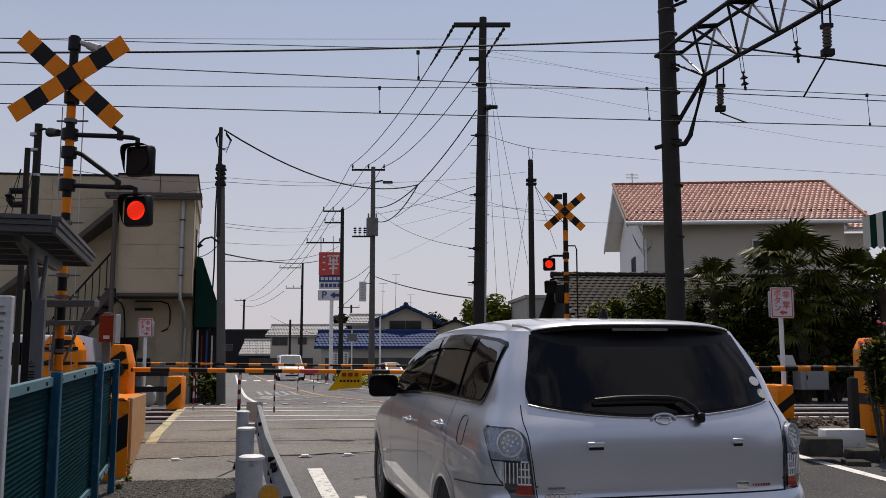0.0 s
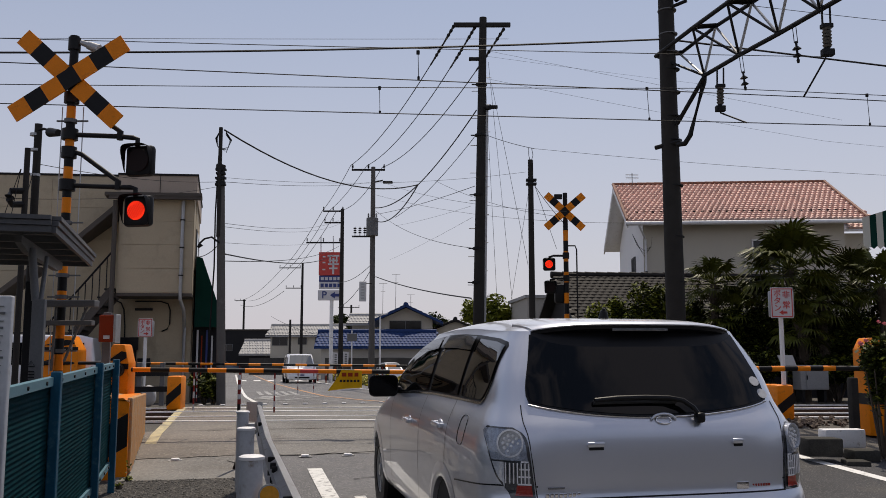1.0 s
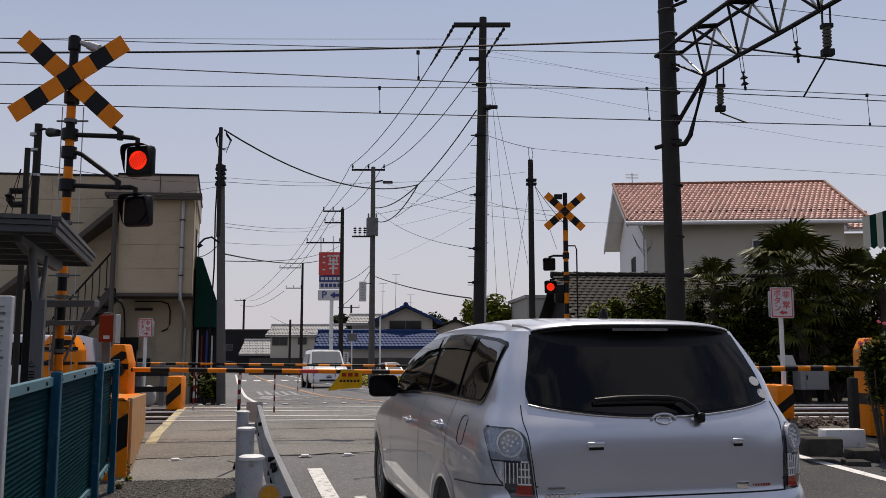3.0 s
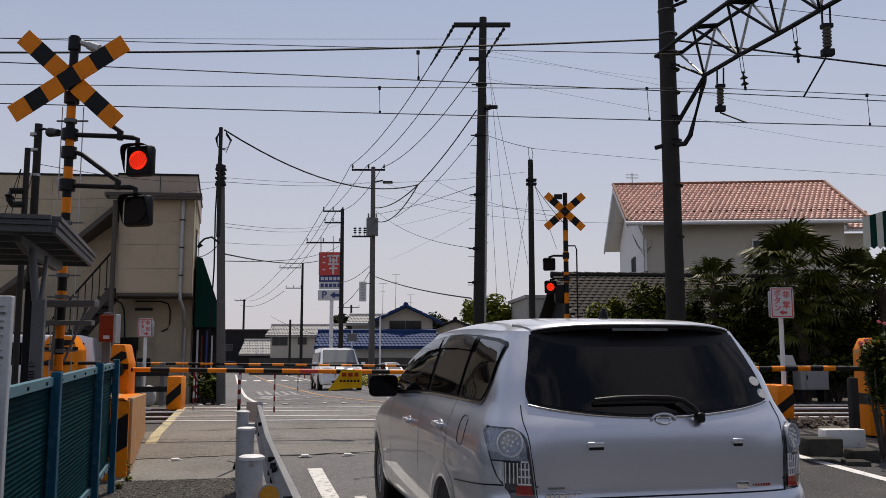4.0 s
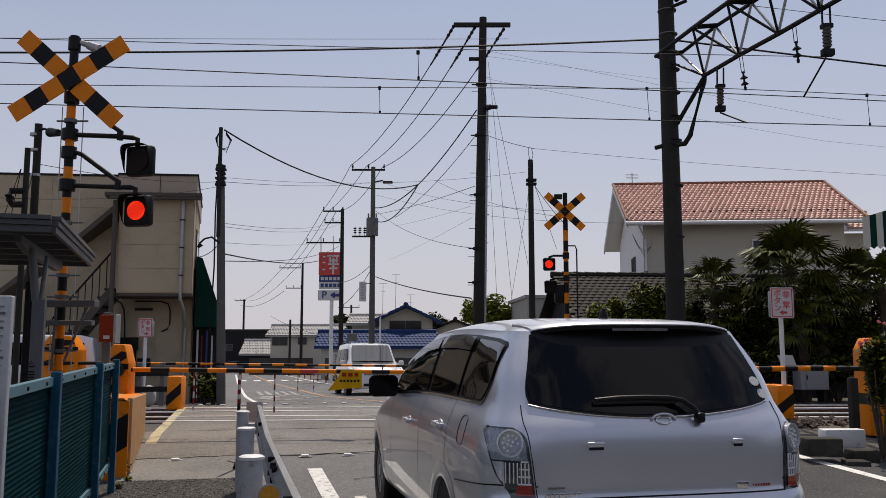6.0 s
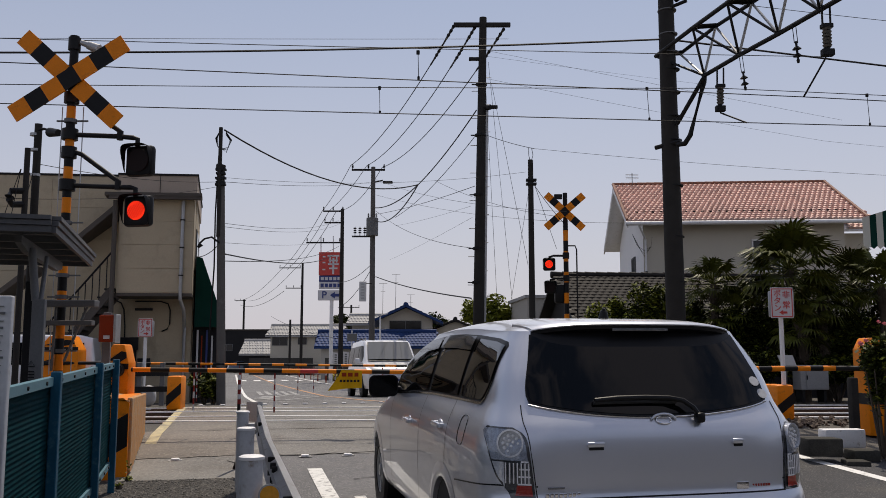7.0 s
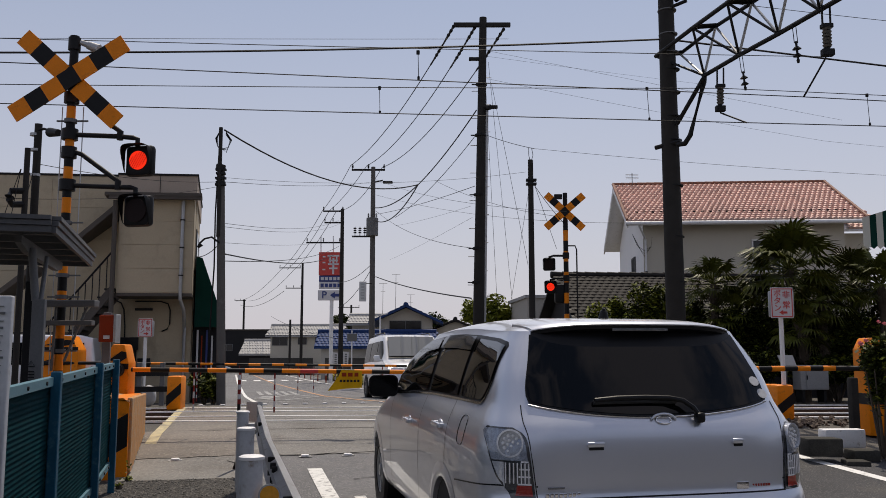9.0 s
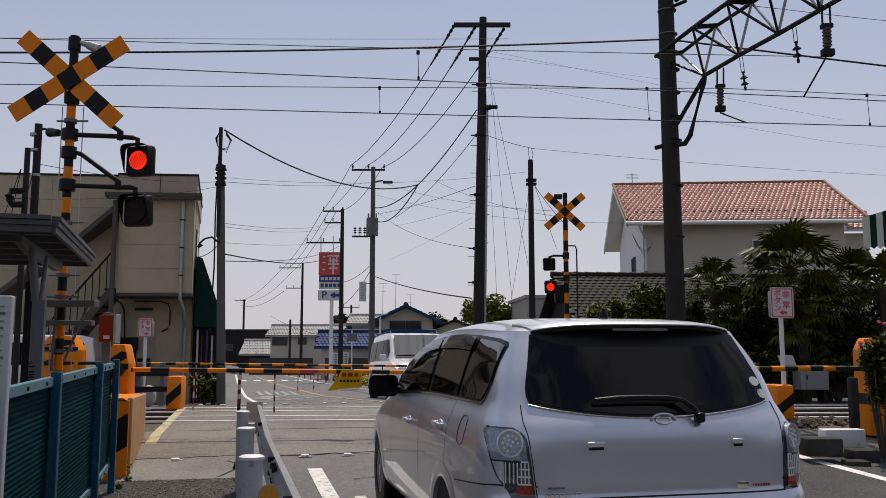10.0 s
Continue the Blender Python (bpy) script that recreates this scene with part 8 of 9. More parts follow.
# wires along and across the road
for a, b, dr, r in (
    *((a, b, dr, 0.021) for a, b, dr in SPANS),
    ((6.22, 44.82, 11.180), (6.14, 57.20, 10.810), 0.15, 0.02), ((7.01, 44.62, 11.150), (6.57, 57.09, 10.810), 0.2, 0.02), ((7.77, 44.43, 11.060), (7.03, 56.98, 10.810), 0.6, 0.02),
    ((6.14, 57.20, 10.810), (5.81, 93.34, 10.380), 0.4, 0.025), ((6.57, 57.09, 10.810), (6.44, 93.18, 10.380), 0.4, 0.025), ((7.03, 56.98, 10.810), (7.12, 93.01, 10.380), 0.4, 0.025),
    ((5.81, 93.34, 10.380), (2.15, 143.69, 10.180), 0.8, 0.03), ((7.12, 93.01, 10.380), (4.04, 143.22, 10.180), 0.8, 0.03), ((6.20, 93.24, 8.210), (2.77, 143.54, 9.560), 0.8, 0.03),
    ((-0.06, 20.93, 6.640), (6.81, 31.28, 7.630), 0.62, 0.026),
    ((6.81, 31.28, 7.630), (6.94, 24.04, 8.440), 0.12, 0.025), ((6.81, 31.28, 7.630), (7.40, 44.53, 8.970), 0.25, 0.03), ((6.81, 31.28, 7.630), (7.40, 44.53, 8.330), 0.55, 0.03),
    ((6.92, 24.04, 7.700), (7.52, 39.35, 7.690), 0.25, 0.014), ((6.88, 24.05, 6.220), (7.40, 44.53, 8.620), 0.1, 0.012),
    ((7.48, 44.51, 8.820), (7.01, 24.53, 4.500), 0.35, 0.011), ((7.47, 44.51, 10.440), (8.28, 20.61, 4.990), 0.3, 0.007), ((6.95, 29.19, 7.380), (8.61, 21.56, 5.010), 0.2, 0.007),
    ((-0.02, 20.92, 5.410), (7.33, 44.54, 10.320), 0.15, 0.008), ((-0.02, 20.92, 5.510), (7.30, 20.86, 6.000), 0.2, 0.005), ((0.01, 20.91, 4.440), (7.18, 56.94, 10.180), 0.3, 0.007), ((0.01, 20.91, 4.360), (7.25, 56.92, 9.960), 0.3, 0.007),
    ((0.03, 20.90, 3.730), (6.86, 57.02, 7.900), 0.35, 0.022), ((0.04, 20.90, 3.570), (7.20, 56.94, 8.490), 0.3, 0.014), ((0.02, 20.91, 3.990), (5.79, 57.29, 8.710), 0.1, 0.006),
    ((7.19, 56.94, 4.530), (7.23, 44.57, 5.720), 0.3, 0.02), ((7.51, 44.50, 5.440), (7.32, 26.00, 3.160), 0.12, 0.028), ((7.16, 56.95, 6.160), (7.23, 44.57, 6.010), 0.25, 0.02),
    ((7.23, 23.96, 7.700), (7.51, 20.81, 6.600), 0.03, 0.010), ((7.51, 20.81, 6.600), (24.37, 20.75, 6.540), 0.15, 0.006),
    ((7.25, 23.96, 10.040), (16.06, 26.93, 10.760), 0.02, 0.004), ((7.25, 23.96, 10.210), (19.18, 24.10, 8.960), 0.02, 0.005), ((7.24, 23.96, 9.370), (18.62, 24.24, 8.270), 0.05, 0.005), ((18.62, 24.24, 8.270), (27.23, 23.13, 7.750), 0.02, 0.005),
    ((7.18, 23.98, 9.700), (7.33, 23.42, 2.810), 0, 0.007), ((7.28, 23.95, 9.870), (7.57, 22.85, 2.930), 0, 0.007), ((7.37, 23.93, 9.200), (7.40, 21.04, 3.670), 0, 0.007), ((7.50, 20.81, 5.710), (8.75, 22.56, 4.310), 0, 0.008), ((7.40, 20.83, 5.710), (7.11, 21.52, 2.840), 0, 0.006), ((7.52, 20.80, 5.640), (8.65, 21.55, 4.780), 0.05, 0.010),
    ((14.34, 28.39, 6.070), (7.47, 44.51, 9.640), 0.4, 0.008), ((7.28, 56.92, 2.560), (4.95, 93.55, 5.590), 0.3, 0.02),
    ((-2.90, 14.93, 4.410), (-0.12, 20.94, 5.410), 0.1, 0.007), ((-3.23, 14.19, 3.720), (-0.11, 20.94, 5.310), 0.12, 0.006), ((-0.70, 23.35, 3.910), (-0.08, 20.93, 3.990), 0.1, 0.012),
    ((7.53, 39.34, 7.300), (6.91, 24.56, 5.730), 0.05, 0.005), ((8.02, 43.34, 6.190), (6.95, 24.55, 5.400), 0.05, 0.005), ((9.14, 14.48, 8.060), (19.03, 15.89, 8.720), 0.03, 0.008)):
    wire(a, b, dr, r * 0.78)
for a, b in (((-2.91, 14.83, 4.300), (-3.00, 14.55, 3.540)), ((-3.07, 14.67, 4.260), (-3.20, 14.39, 3.500)), ((-3.06, 14.66, 4.260), (-3.10, 14.37, 3.500))):
    wire(a, b, 0, 0.006)


# ---- station-side shelter and notice board ----
def shelter():
    c0 = Vector((-1.25, 7.11, 2.430))
    c1 = Vector((-1.33, 9.70, 2.430))
    X, Y, zt = c0.x, c0.y, c0.z
    t = thing("shelter", (X - 1.2, Y + 1.0, ground_z(Y)), "grey steel shelter with a flat gutter-edged roof", "shelter")
    zb = zt - 0.125
    W = 3.2
    for a, b in (((X - W, Y), (X, Y)), ((X, Y), (c1.x, c1.y)), ((c1.x, c1.y), (c1.x - W, c1.y))):
        d = Vector((b[0] - a[0], b[1] - a[1], 0))
        nrm = Vector((d.y, -d.x, 0)).normalized()
        for z0, z1, o in ((zb, zb + 0.048, 0.0), (zb + 0.052, zt - 0.036, 0.016), (zt - 0.032, zt, 0.034)):
            bm = bmesh.new()
            slab(bm, [(a[0], a[1], z0), (b[0], b[1], z0), (b[0], b[1], z1), (a[0], a[1], z1)], nrm * (0.03 + o))
            part("gutter_step", bm, SHELTER, t, "grey step of the gutter fascia")
    bm = bmesh.new()
    slab(bm, [(X - W, Y, zt - 0.04), (X, Y, zt - 0.04), (c1.x, c1.y, zt - 0.04), (c1.x - W, c1.y, zt - 0.04)], (0, 0, 0.03))
    part("roof_sheet", bm, SHELTER, t, "flat sheet roof")
    for k in range(5):
        f = 0.12 + 0.19 * k
        q = c0.lerp(c1, f)
        bm = bmesh.new()
        box(bm, (q.x - W / 2, q.y, zt - 0.075), (W - 0.05, 0.05, 0.06))
        part("rafter", bm, GREYPAINT, t, "grey cross rail under the roof")
    p = Vector((-1.44, 7.67, 1.350))
    z0 = ground_z(p.y)
    zj = (-1.43, 7.67, 1.840)[2]
    bm = bmesh.new()
    box(bm, (p.x + 0.03, p.y, (z0 + zj) / 2), (0.095, 0.095, zj - z0), 0, 0, 0.006)
    part("post", bm, GREYPAINT, t, "square grey post")
    bm = bmesh.new()
    box(bm, (p.x - 0.09, p.y + 0.25, (z0 + 2.0) / 2), (0.07, 0.05, 2.0 - z0), 0, 0, 0.004)
    part("rear_post", bm, DARKMETAL, t, "dark rear post")
    for a, b, r in (((-1.44, 7.67, 1.830), (-1.49, 7.68, 2.250), 0.032), ((-1.40, 7.66, 1.830), (-1.43, 7.98, 2.210), 0.018)):
        bm = bmesh.new()
        tube(bm, a, b, r, n=10)
        part("bracket_leg", bm, GREYPAINT, t, "grey leg of the forked bracket", True)
    a, b = Vector((-1.55, 7.34, 2.310)), Vector((-1.56, 9.24, 2.290))
    bm = bmesh.new()
    slab(bm, [a, b, b - UP * 0.06, b - UP * 0.10 - (b - a) * 0.12, a - UP * 0.10 + (b - a) * 0.15, a - UP * 0.055], (0.05, 0, 0))
    part("bracket", bm, GREYPAINT, t, "grey tapered roof bracket")
    bm = bmesh.new()
    f = p.y - 0.056
    for k in range(6):
        box(bm, (p.x + 0.005, f, 1.27 - 0.022 * k), (0.05, 0.004, 0.009))
    pipe(bm, [(p.x - 0.025, f, 1.31), (p.x + 0.03, f, 1.31), (p.x + 0.003, f, 1.355), (p.x - 0.025, f, 1.31)], 0.003, 4)
    part("notice_bars", bm, DARKMETAL, t, "small faded notice in plain bars")


shelter()


def notice_board():
    a = Vector((-0.76, 3.64, 1.240))
    t = thing("notice_board", (a.x - 0.25, a.y, ground_z(a.y)), "tall white notice board with ruled faded rows", "notice board")
    zt = (-0.79, 3.65, 1.610)[2]
    bm = bmesh.new()
    c = a - RIGHT * 0.26
    box(bm, (c.x, c.y, (0.12 + zt) / 2), (0.52, 0.03, zt - 0.12), -YAW, 0, 0.006)
    bd = part("board", bm, PALESIGN, t, "aged white panel")
    for k in range(20):
        bm = bmesh.new()
        p = c - AWAY * 0.018 + UP * (zt - 0.04 - 0.055 * k - c.z)
        box(bm, p, (0.47, 0.004, 0.003), -YAW)
        part("ruled_line", bm, GREYPAINT, bd)
        bm = bmesh.new()
        p2 = c - AWAY * 0.018 + RIGHT * 0.225 + UP * (zt - 0.065 - 0.055 * k - c.z)
        box(bm, p2, (0.03 - 0.012 * (k % 3), 0.004, 0.008), -YAW)
        part("text_bar", bm, GREYPAINT, bd)
    bm = bmesh.new()
    for s in (-0.22,):
        p = c + RIGHT * s + AWAY * 0.03
        tube(bm, (p.x, p.y, ground_z(p.y)), (p.x, p.y, zt), 0.02, n=8)
    part("leg", bm, GALV, t)


notice_board()


# ---- small trackside things ----
def button_sign(top_l, top_r, z_bottom, base, arrow, label, mirror):
    """White emergency sign with a red border on a white post."""
    a, b = Vector(top_l), Vector(top_r)
    w = (b - a).length
    c = (a + b) / 2
    zb = z_bottom
    h = c.z - zb
    z0 = ground_z(base)
    t = thing("warning_sign", (c.x, c.y, z0), label, "sign", "emergency button signs")
    bm = bmesh.new()
    tube(bm, (c.x, c.y + 0.03, z0), (c.x, c.y + 0.03, zb + 0.05), 0.036, n=12)
    part("post", bm, WHITEPAINT, t, "white round post, rust spotted", True)
    bm = bmesh.new()
    mid = Vector((c.x, c.y, (c.z + zb) / 2))
    box(bm, mid + AWAY * 0.012 - UP * 0.02, (w + 0.05, 0.05, h * 0.86), -YAW, 0, 0.02)
    part("back_plate", bm, GALV, t, "pale back plate", True)
    bm = bmesh.new()
    box(bm, mid - AWAY * 0.022, (w, 0.012, h), -YAW, 0, 0.004)
    f = part("face", bm, WHITESIGN, t, "white sign face")
    o = mid - AWAY * 0.031
    bm = bmesh.new()
    for dx, dz, sx, sz in ((-w * 0.45, 0, 0.014, h * 0.92), (w * 0.45, 0, 0.014, h * 0.92), (0, h * 0.455, w * 0.92, 0.014), (0, -h * 0.455, w * 0.92, 0.014)):
        box(bm, o + RIGHT * dx + UP * dz, (sx, 0.004, sz), -YAW)
    part("border", bm, REDPAINT, f, "red border")
    s = 1 if not mirror else 1
    col1, col2 = w * 0.19, -w * 0.20
    for k, ch in enumerate("非常"):
        text(ch, o + RIGHT * col1 + UP * h * (0.25 - 0.34 * k), w * 0.36, RIGHT, UP, REDPAINT, f)
    for k, ch in enumerate("ボタン"):
        text(ch, o + RIGHT * col2 + UP * h * (0.29 - 0.235 * k), w * 0.34, RIGHT, UP, REDPAINT, f)
    bm = bmesh.new()
    g = -1 if arrow == "left" else 1
    cx = o - UP * h * 0.32 + RIGHT * w * 0.06
    slab(bm, [cx + RIGHT * g * x * w + UP * z * h for x, z in ((-0.16, 0.035), (0.02, 0.035), (0.02, 0.085), (0.20, 0.0), (0.02, -0.085), (0.02, -0.035), (-0.16, -0.035))], -AWAY * 0.003)
    part("arrow", bm, REDPAINT, f, "red arrow")


q = (8.68, 12.69, 0.870)
button_sign((8.58, 12.71, 2.500), (8.93, 12.62, 2.500), (8.73, 12.67, 2.010)[2], q[1], "left", "white emergency button sign with red characters on a post", False)
q = (-1.50, 19.95, 0.710)
button_sign((-1.70, 19.99, 2.200), (-1.41, 19.92, 2.200), (-1.55, 19.96, 1.810)[2], q[1], "right", "white emergency button sign with red characters across the tracks", True)


def cabinet(c, s, rz, material, label, name="equipment_cabinet"):
    t = thing(name, c, label, "equipment box", "trackside boxes")
    t.rotation_euler = (0, 0, radians(rz))
    w, d, h = s
    bm = bmesh.new()
    box(bm, (0, 0, h / 2 + 0.25), s, 0, 0, 0.012)
    part("body", bm, material, t, "", False, True)
    bm = bmesh.new()
    box(bm, (0.06, -d / 2 - 0.008, h / 2 + 0.25), (w * 0.78, 0.016, h * 0.9), 0, 0, 0.004)
    dr = part("door", bm, material, t, "cabinet door", False, True)
    bm = bmesh.new()
    box(bm, (-w * 0.28, -d / 2 - 0.025, h / 2 + 0.25), (0.02, 0.03, 0.09), 0, 0, 0.004)
    part("handle", bm, DARKMETAL, dr, "dark handle", False, True)
    for sx in (-1, 1):
        bm = bmesh.new()
        box(bm, (sx * w * 0.38, 0, 0.13), (0.06, d * 0.8, 0.28))
        part("foot", bm, DARKMETAL, t, "dark foot", False, True)
    return t


q = (12.21, 16.76, 0.580)
cabinet((q[0], q[1], 0.45), (0.62, 0.35, 0.52), -8.5, PALEGREY, "grey trackside equipment cabinet before the hedge")
q = (11.58, 16.71, 0.710)
t = thing("solar_panel", (q[0], q[1], 0.42), "small tilted pale panel on a stand", "panel")
bm = bmesh.new()
c = Vector((11.62, 16.70, 1.330))
slab(bm, [c - RIGHT * 0.2 + UP * 0.1, c + RIGHT * 0.12 + UP * 0.1, c + RIGHT * 0.2 - UP * 0.12, c - RIGHT * 0.1 - UP * 0.12], AWAY * 0.04)
part("plate", bm, PALESIGN, t)
bm = bmesh.new()
tube(bm, (q[0], q[1] + 0.03, 0.42), (c.x, c.y + 0.03, c.z), 0.025, n=8)
part("stand", bm, GREYPAINT, t)

# red junction box on a grey post
q = Vector((-1.29, 11.03, 1.270))
t = thing("junction_box", (q.x, q.y, ground_z(q.y)), "orange-red junction box on a grey post by the fence", "junction box")
bm = bmesh.new()
box(bm, (q.x, q.y + 0.06, (ground_z(q.y) + 1.9) / 2), (0.09, 0.09, 1.9 - ground_z(q.y)), 0, 0, 0.006)
part("post", bm, GREYPAINT, t)
bm = bmesh.new()
c = Vector((-1.26, 10.92, 1.710))
box(bm, c, (0.17, 0.14, 0.31), -YAW, 0, 0.012)
bx = part("box", bm, ORANGERED, t, "orange-red steel box")
bm = bmesh.new()
box(bm, c - AWAY * 0.075 + RIGHT * 0.01 - UP * 0.10, (0.07, 0.006, 0.04), -YAW)
part("label_plate", bm, PALESIGN, bx, "small pale plate")
bm = bmesh.new()
box(bm, c + RIGHT * 0.10, (0.03, 0.16, 0.33), -YAW, 0, 0.006)
part("lid_edge", bm, GALV, bx, "pale lid edge")

# low dark guard fence with a box and a pale sack across the tracks
t = thing("guard_fence", (-1.35, 19.45, ground_z(19.45)), "low dark steel guard fence beside the crossing", "fence")
for x in (-2.05, -1.60, -1.15):
    bm = bmesh.new()
    box(bm, (x, 19.45, ground_z(19.45) + 0.44), (0.09, 0.09, 0.88), -8.5, 0, 0.008)
    part("post", bm, GREYPAINT, t, "dark grey square post")
for z in (0.34, 0.66):
    bm = bmesh.new()
    box(bm, (-1.60, 19.39, ground_z(19.45) + z), (1.15, 0.04, 0.11), 0, 0, 0.006)
    part("rail", bm, DARKMETAL, t, "dark flat rail")
cabinet((-1.95, 19.95, ground_z(19.95) - 0.05), (0.46, 0.34, 0.72), -8.5, DARKMETAL, "dark equipment box behind the guard fence")
bm = bmesh.new()
bmesh.ops.create_icosphere(bm, subdivisions=3, radius=0.16)
for v in bm.verts:
    v.co = Vector((v.co.x * 1.0, v.co.y * 0.8, v.co.z * 1.35)) * (1 + 0.16 * noise.noise(v.co * 9))
    v.co += Vector((-1.42, 19.75, ground_z(19.75) + 0.20))
solo("sack", bm, PALESIGN, "crumpled pale plastic sack behind the guard fence", "sack", smooth=True)

# concrete blocks and kerb by the ballast
def block(c, s, rz, m, label, bev=0.02):
    bm = bmesh.new()
    box(bm, (0, 0, s[2] / 2), s, 0, 0, bev)
    ob = part("concrete_block", bm, m, None, "", True)
    ob.location, ob.rotation_euler = c, (0, 0, radians(rz))
    return tagged(ob, label, "block", "concrete blocks")


q = (7.26, 9.43, 0.310)
block((q[0], q[1], q[2]), (0.50, 0.2, 0.22), -10, WHITEPAINT, "white painted concrete block beside the ballast")
q = (6.69, 9.06, 0.270)
block((q[0], q[1], q[2]), (0.40, 0.3, 0.20), -14, KERB, "dark kerb block at the road's edge")
q = (7.21, 9.03, 0.240)
block((q[0], q[1], q[2] - 0.05), (0.30, 0.3, 0.14), -14, KERB, "dark kerb block at the road's edge")
q = (6.93, 8.79, 0.160)
block((q[0], q[1], q[2] - 0.05), (0.26, 0.25, 0.13), -20, KERB, "dark kerb block at the road's edge")
q = (7.87, 10.00, 0.580)
block((q[0] + 0.03, q[1], ground_z(q[1])), (0.10, 0.12, 0.86), -8, DARKPOLE, "dark timber post at the gate machine's foot")
q = (7.58, 9.25, 0.270)
stones("rubble", (q[0], q[1], q[2]), (0.9, 0.7, 0.1), 0, 60, 9, "loose brown rubble stones", (0.05, 0.12))

# striped awning at the edge of the view
t = thing("awning", (11.19, 13.20, 3.670), "green and cream striped cloth awning", "awning")
A0, A1 = Vector((10.88, 13.27, 3.820)), Vector((13.58, 12.61, 4.680))
for k in range(24):
    u0, u1 = k / 24, (k + 1) / 24
    p0, p1 = A0.lerp(A1, u0), A0.lerp(A1, u1)
    bm = bmesh.new()
    slab(bm, [p0, p1, p1 - UP * (0.5 + (p1.z - A0.z)) , (p0 + p1) / 2 - UP * (0.55 + ((p0 + p1) / 2).z - A0.z), p0 - UP * (0.5 + (p0.z - A0.z))], AWAY * 0.03)
    part("stripe", bm, GREENCLOTH if k % 2 else PALECLOTH, t)
bm = bmesh.new()
pp = Vector((12.42, 13.00, 0.730))
tube(bm, (pp.x, pp.y, 0.2), (pp.x, pp.y, A0.z), 0.04, n=8)
part("pole", bm, GALV, t)

# yellow warning banner hung on the near arm
t = thing("banner", (1.59, 11.66, 1.180), "yellow cloth warning banner with red bars hung on the arm", "banner")
bm = bmesh.new()
H = 11.72
o = Vector((1.58, 11.62, 1.180))
pts = [(1.53, 11.67, 1.220), (1.79, 11.61, 1.210), (1.79, 11.61, 0.990), (1.59, 11.66, 0.980), (1.36, 11.72, 0.950), (1.49, 11.68, 1.130)]
slab(bm, pts, AWAY * 0.012)
cl = part("cloth", bm, YELLOWCLOTH, t, "yellow cloth")
bm = bmesh.new()
for dx, dz, sx, sz in ((-0.02, -0.02, 0.06, 0.05), (0.06, -0.02, 0.06, 0.05), (0.14, -0.02, 0.05, 0.05)):
    box(bm, o + RIGHT * dx - AWAY * 0.008 + UP * dz, (sx, 0.004, sz), -YAW)
part("red_bars", bm, ORANGERED, cl, "red unreadable lettering as bars")
bm = bmesh.new()
for k in range(6):
    box(bm, o + RIGHT * (-0.06 + 0.045 * k) - AWAY * 0.008 - UP * 0.10, (0.03, 0.004, 0.03), -YAW)
part("dark_bars", bm, DARKMETAL, cl, "dark unreadable lettering as bars")


